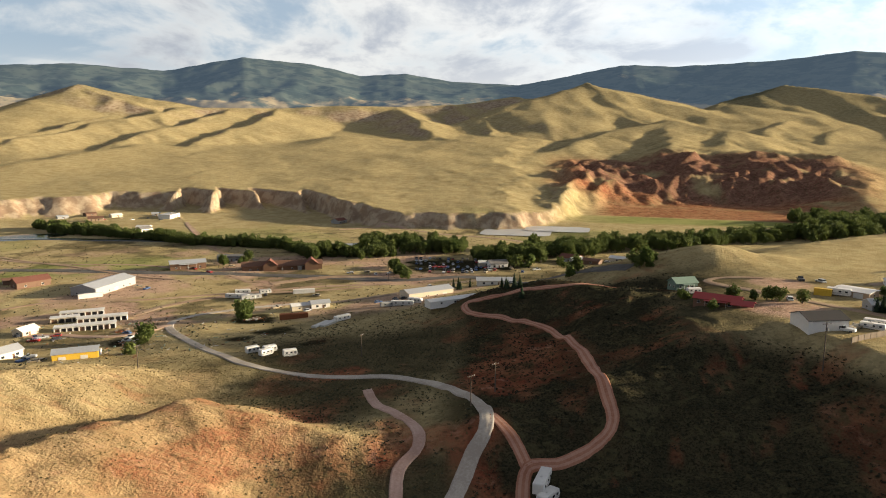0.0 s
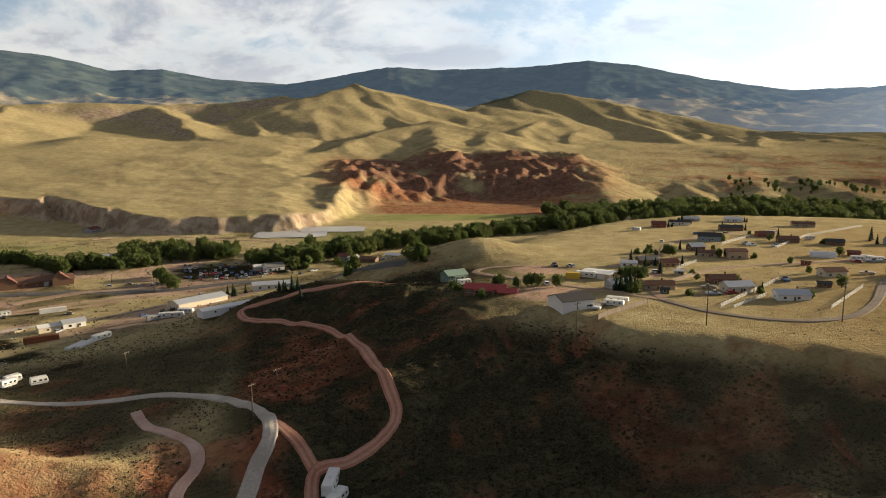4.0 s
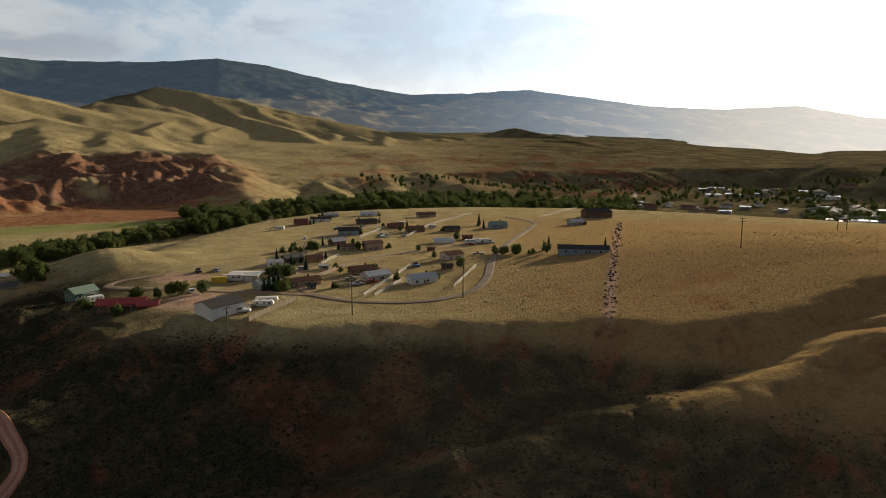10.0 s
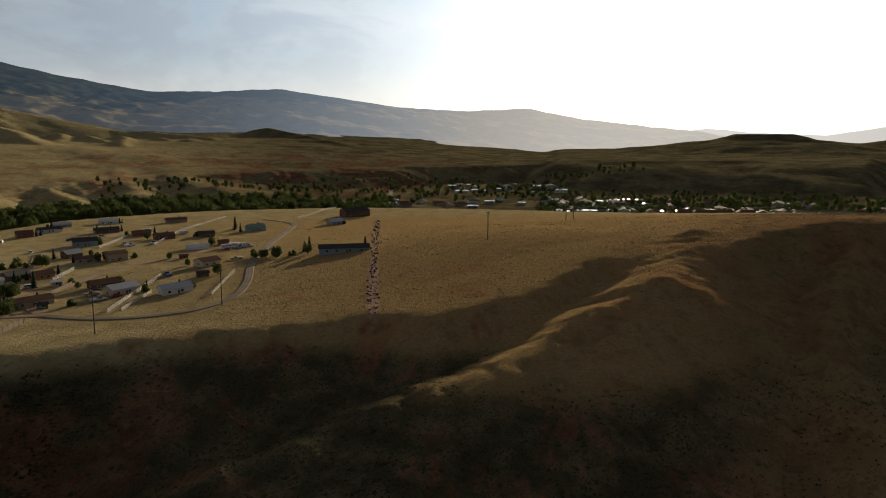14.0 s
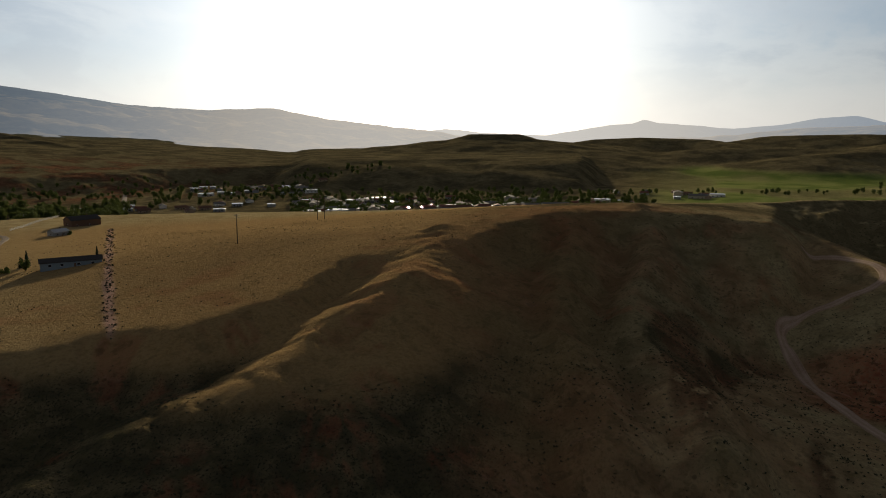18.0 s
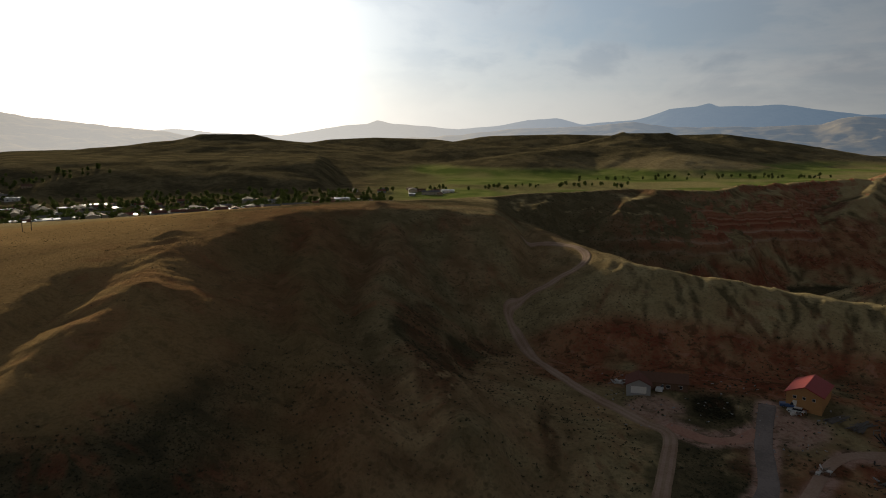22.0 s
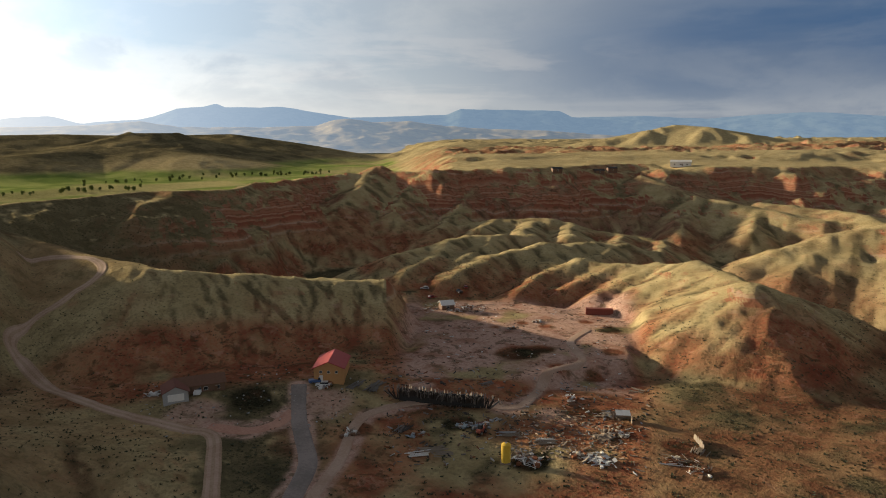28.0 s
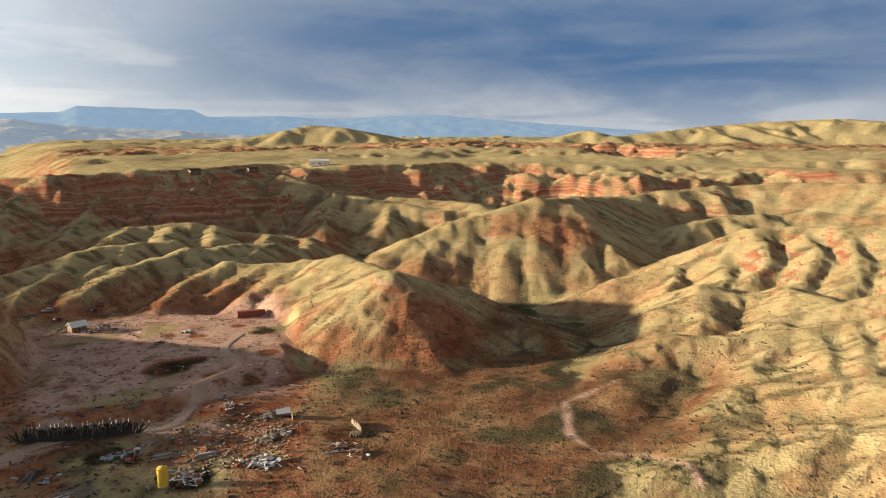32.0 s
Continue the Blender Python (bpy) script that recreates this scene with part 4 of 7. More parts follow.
sage_shade = np.maximum(sage_shade, 0.9 * basin)
# the rim's shaded wall, with its shade put into the colour
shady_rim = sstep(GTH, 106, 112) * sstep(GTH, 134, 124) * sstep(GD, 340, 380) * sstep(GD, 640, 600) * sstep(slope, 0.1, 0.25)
sage_shade = np.maximum(sage_shade, 0.7 * shady_rim)
# dusk: brush darkened further, in dark patches and to deepen shade
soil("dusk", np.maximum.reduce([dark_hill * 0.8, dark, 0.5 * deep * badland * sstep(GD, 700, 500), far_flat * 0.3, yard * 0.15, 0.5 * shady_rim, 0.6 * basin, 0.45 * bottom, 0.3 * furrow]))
soil("sage_shade", np.clip(sage_shade, 0, 1))
# orange tint of the low backlight, put into the grass towards the sun
soil("sun_tawny", sstep(GTH, 34, 66) * sstep(GTH, 104, 96) * sstep(GD, 125, 150) * sstep(GD, 560, 480))
soil("rock", sstep(GTH, 11, 7) * sstep(GD, 640, 700) * sstep(slope, 0.28, 0.5))
soil("banded", badland * sstep(GD, 2600, 1500))

mg = bpy.data.materials.new("range_land")
mg.use_nodes = True
G = Nodes(mg.node_tree)
at = lambda n: G.add("ShaderNodeAttribute", attribute_name=n).outputs["Fac"]
geo = G.add("ShaderNodeNewGeometry")
pos = geo.outputs["Position"]
spl = G.add("ShaderNodeSeparateXYZ", {0: pos})
steep = G.math("SUBTRACT", 1.0, G.add("ShaderNodeSeparateXYZ", {0: geo.outputs["True Normal"]}).outputs[2])
big, mid, fine = G.noise(pos, 0.012, 5), G.noise(pos, 0.09, 5, 0.6), G.noise(pos, 0.8, 4, 0.65)
tufts = G.noise(pos, 1.7, 3, 0.6)
# dry grass, thinner on the stony ground, with darker sagebrush in drifts
grass = G.mix(G.step(mid, 0.35, 0.65), (0.36, 0.28, 0.14), (0.47, 0.38, 0.20))
grass = G.mix(G.math("MULTIPLY", G.step(fine, 0.46, 0.66), G.step(big, 0.35, 0.62, 0.12, 0.5)), grass, (0.17, 0.14, 0.07))
grass = G.mix(at("sun_tawny"), grass, G.mix(G.step(fine, 0.40, 0.70), (0.40, 0.265, 0.12), (0.31, 0.20, 0.085)))
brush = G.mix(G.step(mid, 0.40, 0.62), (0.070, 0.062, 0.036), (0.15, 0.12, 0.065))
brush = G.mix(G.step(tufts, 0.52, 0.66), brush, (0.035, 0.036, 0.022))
# dusk turns the brush colour darker, real dark patches and painted shade alike
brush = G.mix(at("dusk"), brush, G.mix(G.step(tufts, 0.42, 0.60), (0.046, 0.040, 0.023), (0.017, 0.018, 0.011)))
c1 = G.mix(at("sage_shade"), grass, brush)
redc = G.mix(G.step(mid, 0.35, 0.65), (0.23, 0.068, 0.038), (0.35, 0.145, 0.075))
redc = G.mix(at("wine"), redc, G.mix(G.step(mid, 0.38, 0.62), (0.145, 0.058, 0.046), (0.23, 0.105, 0.078)))
c1 = G.mix(G.math("MULTIPLY", at("red"), G.step(fine, 0.35, 0.75, 1.0, 0.55)), c1, redc)
# beds of red, pink and white clay where the slopes are bare
bed = G.math("ADD", G.math("MULTIPLY", spl.outputs[2], 0.10), G.math("ADD", G.math("MULTIPLY", G.noise(pos, 0.016, 3), 1.3), G.math("MULTIPLY", G.noise(pos, 0.07, 4), 0.5)))
band = G.add("ShaderNodeTexNoise", {"W": bed, "Scale": 3.2, "Detail": 3.0, "Roughness": 0.6}, noise_dimensions="1D").outputs[0]
clay = G.mix(G.step(band, 0.38, 0.60), (0.27, 0.095, 0.055), (0.36, 0.18, 0.105))
clay = G.mix(G.step(band, 0.55, 0.72, 0.0, 0.42), clay, (0.50, 0.39, 0.30))
show = G.math("MULTIPLY", at("banded"), G.step(G.math("ADD", steep, G.math("MULTIPLY", G.math("SUBTRACT", mid, 0.5), 0.16)), 0.11, 0.24))
show = G.math("MULTIPLY", show, G.step(spl.outputs[2], 26.0, 40.0))
c1 = G.mix(show, c1, clay)
c1 = G.mix(at("rock"), c1, G.mix(G.step(mid, 0.4, 0.6), (0.30, 0.21, 0.14), (0.46, 0.36, 0.25)))
c1 = G.mix(at("green"), c1, G.mix(G.step(big, 0.4, 0.6), (0.15, 0.20, 0.05), (0.26, 0.29, 0.09)))
c1 = G.mix(at("forest"), c1, G.mix(G.step(mid, 0.4, 0.6), (0.055, 0.07, 0.05), (0.11, 0.12, 0.08)))
c1 = G.mix(G.math("MULTIPLY", at("bare"), G.step(mid, 0.34, 0.50, 0.45, 1.0)), c1, G.mix(G.step(fine, 0.4, 0.65), (0.52, 0.35, 0.27), (0.40, 0.24, 0.18)))
# low shrubs too many and too small to tell apart
cells = G.add("ShaderNodeTexVoronoi", {"Vector": pos, "Scale": 0.42}, feature="F1").outputs["Distance"]
shrub = G.math("MULTIPLY", G.step(G.math("ADD", cells, G.math("MULTIPLY", fine, 0.25)), 0.30, 0.44, 1.0, 0.0), G.step(mid, 0.42, 0.60, 0.25, 0.95))
shrub = G.math("MULTIPLY", shrub, G.math("MULTIPLY", G.math("SUBTRACT", 1.0, at("bare")), G.math("MULTIPLY_ADD", at("sage_shade"), 0.8, 0.2)))
shrub = G.math("MULTIPLY", shrub, G.math("MULTIPLY_ADD", at("sun_tawny"), -0.6, 1.0))
# worn patches and mats of weeds
patch, dusty = G.noise(pos, 0.21, 6, 0.68, 0.6), G.noise(pos, 0.13, 6, 0.66, 1.0)
c1 = G.mix(G.math("MULTIPLY", G.step(patch, 0.52, 0.61, 0.0, 0.65), G.math("MULTIPLY_ADD", G.math("MAXIMUM", at("sage_shade"), at("red")), 0.8, 0.2)), c1, G.mix(at("red"), (0.085, 0.075, 0.038), (0.075, 0.050, 0.026)))
c1 = G.mix(G.math("MULTIPLY", G.step(dusty, 0.56, 0.66, 0.0, 0.5), at("red")), c1, (0.46, 0.25, 0.17))
c1 = G.mix(G.math("MULTIPLY", shrub, 0.88), c1, (0.036, 0.036, 0.020))
bump = G.add("ShaderNodeBump", {"Height": G.math("ADD", fine, G.math("MULTIPLY", tufts, 0.6)), "Strength": 1.0, "Distance": 0.6}).outputs[0]
bsdf = G.add("ShaderNodeBsdfPrincipled", {"Base Color": c1, "Roughness": 1.0, "Specular IOR Level": 0.0, "Normal": bump})
G.add("ShaderNodeOutputMaterial", {0: bsdf.outputs[0]})
ground_mesh.materials.append(mg)
land = tagged(new("ground", ground_mesh), "dry grass range land, red badlands and far mountains", "ground", kind="structure")


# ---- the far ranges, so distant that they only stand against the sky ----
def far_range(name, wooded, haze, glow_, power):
    """Woods and dry grass; the haze of miles of evening air is a glow of the material, brightest below the sun."""
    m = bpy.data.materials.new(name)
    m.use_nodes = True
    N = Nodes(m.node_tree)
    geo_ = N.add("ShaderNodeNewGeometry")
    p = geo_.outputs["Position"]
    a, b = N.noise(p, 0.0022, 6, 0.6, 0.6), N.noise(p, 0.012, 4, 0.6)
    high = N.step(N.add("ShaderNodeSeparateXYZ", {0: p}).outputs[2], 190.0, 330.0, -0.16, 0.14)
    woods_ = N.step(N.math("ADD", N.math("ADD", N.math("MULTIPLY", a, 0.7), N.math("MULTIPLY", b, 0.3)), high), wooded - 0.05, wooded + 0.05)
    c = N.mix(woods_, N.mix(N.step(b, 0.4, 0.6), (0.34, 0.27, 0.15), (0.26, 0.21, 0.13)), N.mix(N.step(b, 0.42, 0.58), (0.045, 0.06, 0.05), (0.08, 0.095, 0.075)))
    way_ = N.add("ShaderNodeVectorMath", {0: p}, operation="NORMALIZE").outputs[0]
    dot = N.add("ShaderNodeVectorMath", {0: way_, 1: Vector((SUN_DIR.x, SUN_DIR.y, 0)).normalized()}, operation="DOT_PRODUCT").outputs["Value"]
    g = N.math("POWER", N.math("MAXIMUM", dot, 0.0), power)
    # haze painted as emission: bluish, warmer and stronger towards the sun
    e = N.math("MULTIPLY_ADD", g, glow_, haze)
    haze_tint = N.mix(N.math("MULTIPLY", g, 1.4, clamp=True), (0.58, 0.86, 1.22), (1.0, 0.95, 0.88))
    s_ = N.add("ShaderNodeBsdfPrincipled", {"Base Color": c, "Roughness": 1.0, "Specular IOR Level": 0.0, "Emission Color": haze_tint, "Emission Strength": e})
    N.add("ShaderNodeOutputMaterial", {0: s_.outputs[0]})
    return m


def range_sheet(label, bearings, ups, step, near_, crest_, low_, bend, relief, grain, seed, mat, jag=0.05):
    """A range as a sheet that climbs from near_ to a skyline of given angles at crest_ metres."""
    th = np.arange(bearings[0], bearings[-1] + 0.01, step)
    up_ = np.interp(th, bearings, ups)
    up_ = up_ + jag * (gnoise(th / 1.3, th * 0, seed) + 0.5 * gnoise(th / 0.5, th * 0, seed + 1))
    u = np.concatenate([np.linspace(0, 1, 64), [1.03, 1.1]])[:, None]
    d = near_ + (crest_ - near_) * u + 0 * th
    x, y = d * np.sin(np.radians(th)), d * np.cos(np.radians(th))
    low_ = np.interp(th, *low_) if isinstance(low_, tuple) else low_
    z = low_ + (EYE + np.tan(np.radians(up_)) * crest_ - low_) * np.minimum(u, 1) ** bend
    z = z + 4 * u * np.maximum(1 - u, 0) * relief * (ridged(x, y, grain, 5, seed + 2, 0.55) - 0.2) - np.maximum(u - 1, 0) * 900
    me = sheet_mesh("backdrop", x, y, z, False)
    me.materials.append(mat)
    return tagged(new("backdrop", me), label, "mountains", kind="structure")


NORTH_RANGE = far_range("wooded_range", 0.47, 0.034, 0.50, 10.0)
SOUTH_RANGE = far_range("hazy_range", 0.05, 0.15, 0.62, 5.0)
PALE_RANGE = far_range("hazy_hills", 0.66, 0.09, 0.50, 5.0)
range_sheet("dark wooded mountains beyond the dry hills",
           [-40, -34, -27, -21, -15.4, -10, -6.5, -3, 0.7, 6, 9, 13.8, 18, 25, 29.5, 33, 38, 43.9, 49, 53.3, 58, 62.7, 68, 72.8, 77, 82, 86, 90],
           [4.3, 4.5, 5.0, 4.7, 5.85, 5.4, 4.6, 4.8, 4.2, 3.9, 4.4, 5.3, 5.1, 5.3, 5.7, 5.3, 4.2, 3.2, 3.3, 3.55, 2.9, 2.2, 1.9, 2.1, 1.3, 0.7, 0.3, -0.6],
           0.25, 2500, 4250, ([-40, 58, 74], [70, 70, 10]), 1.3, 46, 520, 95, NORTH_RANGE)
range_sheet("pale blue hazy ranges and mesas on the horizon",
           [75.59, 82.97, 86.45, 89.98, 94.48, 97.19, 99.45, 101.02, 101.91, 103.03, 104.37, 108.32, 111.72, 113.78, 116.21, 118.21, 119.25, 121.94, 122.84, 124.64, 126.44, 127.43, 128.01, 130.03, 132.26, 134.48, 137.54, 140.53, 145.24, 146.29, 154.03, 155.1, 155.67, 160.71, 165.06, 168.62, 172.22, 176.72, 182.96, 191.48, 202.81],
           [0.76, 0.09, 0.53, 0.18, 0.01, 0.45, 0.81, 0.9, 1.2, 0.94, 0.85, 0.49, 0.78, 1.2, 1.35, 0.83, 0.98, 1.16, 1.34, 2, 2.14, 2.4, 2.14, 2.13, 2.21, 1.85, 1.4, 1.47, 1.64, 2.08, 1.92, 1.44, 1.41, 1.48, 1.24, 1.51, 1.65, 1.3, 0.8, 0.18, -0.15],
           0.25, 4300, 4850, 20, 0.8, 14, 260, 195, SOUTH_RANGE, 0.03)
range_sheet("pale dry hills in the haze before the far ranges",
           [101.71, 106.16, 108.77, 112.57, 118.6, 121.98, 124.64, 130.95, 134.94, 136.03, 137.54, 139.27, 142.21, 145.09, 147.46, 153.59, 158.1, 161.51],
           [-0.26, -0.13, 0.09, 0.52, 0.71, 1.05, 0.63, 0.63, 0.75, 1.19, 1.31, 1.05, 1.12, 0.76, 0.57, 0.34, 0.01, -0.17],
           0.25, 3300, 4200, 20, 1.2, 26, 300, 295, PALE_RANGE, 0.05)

# ---- helpers for things ----
def link(name, me, parent=None, label=""):
    ob = new(name, me)
    if parent is not None:
        ob.parent = parent
    if label:
        ob["label"] = label
    return ob


def to_mesh(name, bm, mat, smooth=False):
    me = bpy.data.meshes.new(name)
    bm.normal_update()
    bm.to_mesh(me)
    bm.free()
    for m in (mat if isinstance(mat, (list, tuple)) else [mat]):
        me.materials.append(m)
    if smooth:
        me.polygons.foreach_set("use_smooth", np.ones(len(me.polygons), dtype=bool))
    return me


def part(name, bm, mat, parent, label="", smooth=False):
    return link(name, to_mesh(name, bm, mat, smooth), parent, label)


def box(sx, sy, sz, at=(0, 0, 0), bevel=0.0, bm=None, turn=0.0, tilt=0.0):
    """A box that stands on z = 0 of at."""
    bm = bm or bmesh.new()
    m = Matrix.Translation(at) @ Matrix.Rotation(radians(turn), 4, "Z") @ Matrix.Rotation(radians(tilt), 4, "X") @ Matrix.Translation((0, 0, sz / 2)) @ Matrix.Diagonal((sx, sy, sz, 1))
    vs = bmesh.ops.create_cube(bm, size=1, matrix=m)["verts"]
    if bevel:
        es = list({e for v in vs for e in v.link_edges})
        bmesh.ops.bevel(bm, geom=es, offset=bevel, segments=1, affect="EDGES")
    return bm


def rod(a, b, r0, r1=None, n=7, bm=None):
    bm = bm or bmesh.new()
    a, b = Vector(a), Vector(b)
    m = Matrix.Translation((a + b) / 2) @ (b - a).to_track_quat("Z", "Y").to_matrix().to_4x4()
    bmesh.ops.create_cone(bm, cap_ends=True, segments=n, radius1=r0, radius2=r0 if r1 is None else r1, depth=(b - a).length, matrix=m)
    return bm


def prism(outline, y0, y1, bm=None):
    """An outline in x, z drawn out along y."""
    bm = bm or bmesh.new()
    a = [bm.verts.new((x, y0, z)) for x, z in outline]
    b = [bm.verts.new((x, y1, z)) for x, z in outline]
    bm.faces.new(a)
    bm.faces.new(b[::-1])
    for i in range(len(a)):
        j = (i + 1) % len(a)
        bm.faces.new((a[j], a[i], b[i], b[j]))
    return bm


def root(name, label, category, group="", kind=""):
    return tagged(new(name), label, category, group, kind)


def put(ob, bearing, distance, turn=0.0, sink=0.15, size=1.0):
    """Stand a thing on the ground. turn: degrees by which its front, -y, turns away from the hovering point."""
    x, y, _ = P(bearing, distance)
    ob.matrix_basis = pose(x, y, height(x, y) - sink, 0, 0, -bearing + turn) @ Matrix.Scale(size, 4)
    return ob


def spot(bearing, distance, turn=0.0, sink=0.15):
    x, y, _ = P(bearing, distance)
    return pose(x, y, height(x, y) - sink, 0, 0, -bearing + turn)


def ribbon(name, pts, wide, mat, label, category, lift=0.12, step=1.8, kind="structure", ruts=None):
    """A road draped over the ground."""
    v = [Vector(p[:2]) for p in pts]
    fine = []
    for i in range(len(v) - 1):
        p0, p1, p2, p3 = v[max(i - 1, 0)], v[i], v[i + 1], v[min(i + 2, len(v) - 1)]
        n = max(2, int((p2 - p1).length / step))
        for k in range(n):
            t = k / n
            fine.append(0.5 * (2 * p1 + (p2 - p0) * t + (2 * p0 - 5 * p1 + 4 * p2 - p3) * t * t + (3 * p1 - p0 - 3 * p2 + p3) * t ** 3))
    fine.append(v[-1])
    rows, across = [], 10
    for i, p in enumerate(fine):
        d = (fine[min(i + 1, len(fine) - 1)] - fine[max(i - 1, 0)]).normalized()
        side = Vector((d.y, -d.x))
        w = wide * (1 + 0.10 * noise.noise((p.x * 0.05, p.y * 0.05, 3.0)) + 0.08 * noise.noise((p.x * 0.4, p.y * 0.4, 3.0)))
        row = []
        for k in range(across + 1):
            u = k / across * 2 - 1
            q = p + side * u * w / 2
            row.append((q.x, q.y, height(q.x, q.y) + (lift * 1.5 if abs(u) < 0.95 else -0.3) + (0.06 if abs(abs(u) - 0.4) > 0.15 else 0)))
        rows.append(row)
    a = np.array(rows)
    me = sheet_mesh(name, a[:, ::-1, 0], a[:, ::-1, 1], a[:, ::-1, 2], False)
    me.materials.append(mat)
    if ruts:
        me.materials.append(ruts)
        cols = np.tile(np.array([0, 0, 1, 1, 0, 0, 1, 1, 0, 0], dtype=np.int32), len(rows) - 1)
        me.polygons.foreach_set("material_index", cols)
    return tagged(new(name, me), label, category, kind=kind)


def dirt(name, c0, c1, scale=0.5, rough=0.95):
    m = bpy.data.materials.new(name)
    m.use_nodes = True
    N = Nodes(m.node_tree)
    p = N.add("ShaderNodeNewGeometry").outputs["Position"]
    n1_, n2_ = N.noise(p, scale * 0.2, 5, 0.6), N.noise(p, scale * 3, 4, 0.7)
    c = N.mix(N.step(N.math("ADD", N.math("MULTIPLY", n1_, 0.6), N.math("MULTIPLY", n2_, 0.4)), 0.38, 0.62), c0, c1)
    b = N.add("ShaderNodeBsdfPrincipled", {"Base Color": c, "Roughness": rough, "Specular IOR Level": 0.08, "Normal": N.add("ShaderNodeBump", {"Height": n2_, "Strength": 0.4, "Distance": 0.1}).outputs[0]})
    N.add("ShaderNodeOutputMaterial", {0: b.outputs[0]})
    return m


GRAVEL_M = dirt("grey_gravel", (0.36, 0.31, 0.26, 1), (0.52, 0.46, 0.39, 1))
RED_M = dirt("red_dirt", (0.30, 0.13, 0.08, 1), (0.42, 0.21, 0.14, 1))
TAN_M = dirt("tan_dirt", (0.30, 0.20, 0.13, 1), (0.40, 0.29, 0.20, 1))
ASPHALT_M = dirt("worn_asphalt", (0.09, 0.085, 0.08, 1), (0.15, 0.14, 0.13, 1))
ASPHALT_PALE = dirt("pale_worn_asphalt", (0.20, 0.17, 0.15, 1), (0.30, 0.25, 0.22, 1))
MUD_M = dirt("pale_mud", (0.42, 0.27, 0.21, 1), (0.55, 0.38, 0.31, 1))
PALE_M = dirt("packed_tan_dirt", (0.36, 0.24, 0.17, 1), (0.46, 0.33, 0.25, 1))
LANE_M = dirt("brown_gravel", (0.19, 0.145, 0.105, 1), (0.27, 0.215, 0.16, 1))
ribbon("road_1", GRAVEL, 4.4, GRAVEL_M, "grey gravel road that winds through the basin", "road")
RUT_M = dirt("packed_red_dirt", (0.40, 0.21, 0.15, 1), (0.50, 0.29, 0.21, 1))
ribbon("road_2", RED_TRACK, 3.6, RED_M, "red dirt track that climbs the hill", "road", ruts=RUT_M)
ribbon("road_3", RED_LINK, 3.6, RED_M, "short red dirt link between two roads", "road", 0.10, ruts=RUT_M)
ribbon("road_4", HILL_ROAD, 4.4, TAN_M, "tan dirt road that climbs the dark hill", "road", ruts=PALE_M)
ribbon("road_5", BENCH_ROAD, 3.8, LANE_M, "gravel street between the houses on the bench", "road")
ribbon("road_6", HIGHWAY, 11.0, ASPHALT_M, "worn asphalt highway along the river flat", "road")
ribbon("wash_bed", STREAM, 3.6, MUD_M, "pale pink mud bed of a winding wash", "wash", 0.10)
ribbon("road_10", YARD_ROAD, 5.4, ASPHALT_PALE, "grey worn drive to the orange hall", "road", 0.10)
ribbon("road_12", PAD_ROAD, 3.6, PALE_M, "tan dirt track from the yard up to the pad", "road", 0.10)
ribbon("road_11", YARD_LINK, 4.6, RUT_M, "pinkish drive between the houses", "road", 0.07)


# ---- materials of things ----
def paint(name, colour, rough=0.7, wear=0.25, metal=0.0, scale=0.8, streak=False):
    """Weathered paint, board or sheet: two scales of stain over one colour."""
    m = bpy.data.materials.new(name)
    m.use_nodes = True
    N = Nodes(m.node_tree)
    p = N.add("ShaderNodeTexCoord").outputs["Object"]
    if streak:
        p = N.add("ShaderNodeMapping", {0: p, 3: (1.0, 1.0, 0.15)}).outputs[0]
    r = N.add("ShaderNodeObjectInfo").outputs["Random"]
    a, b = N.noise(p, scale, 5, 0.6), N.noise(p, scale * 9, 3, 0.7)
    dark = tuple(c * 0.55 for c in colour)
    pale = tuple(min(1, c * 1.12 + 0.02) for c in colour)
    c = N.mix(N.step(N.math("ADD", N.math("MULTIPLY", a, 0.65), N.math("MULTIPLY", b, 0.35)), 0.35, 0.65, wear, 0.0), colour, dark)
    c = N.mix(N.math("MULTIPLY", r, 0.35), c, pale)
    s = N.add("ShaderNodeBsdfPrincipled", {"Base Color": c, "Roughness": rough, "Metallic": metal, "Specular IOR Level": 0.3 if rough < 0.8 else 0.05,
              "Normal": N.add("ShaderNodeBump", {"Height": b, "Strength": 0.25, "Distance": 0.05}).outputs[0]})
    N.add("ShaderNodeOutputMaterial", {0: s.outputs[0]})
    return m


WHITE = paint("white_siding", (0.72, 0.70, 0.66))
CREAM = paint("cream_siding", (0.58, 0.50, 0.38))
TAN = paint("tan_siding", (0.42, 0.31, 0.21))
BROWN = paint("brown_boards", (0.16, 0.09, 0.055), streak=True)
REDWOOD = paint("red_boards", (0.23, 0.06, 0.04), streak=True)
GREYW = paint("grey_siding", (0.34, 0.34, 0.33))
BLUEW = paint("blue_grey_siding", (0.24, 0.30, 0.34))
GREENW = paint("green_siding", (0.13, 0.19, 0.15))
YELLOWP = paint("yellow_sheet", (0.68, 0.44, 0.05), 0.55)
ORANGEW = paint("orange_stucco", (0.48, 0.26, 0.11), 0.9)
ROOF_GREY = paint("grey_shingle", (0.19, 0.18, 0.17), 0.9)
ROOF_TIN = paint("galvanised_sheet", (0.50, 0.51, 0.52), 0.42, 0.3, 0.35)
ROOF_BROWN = paint("brown_shingle", (0.17, 0.095, 0.065), 0.9)
ROOF_RED = paint("red_sheet_roof", (0.36, 0.05, 0.045), 0.55)
ROOF_RUST = paint("rust_red_roof", (0.18, 0.08, 0.06), 0.85)
ROOF_DARK = paint("dark_shingle", (0.07, 0.065, 0.062), 0.9)
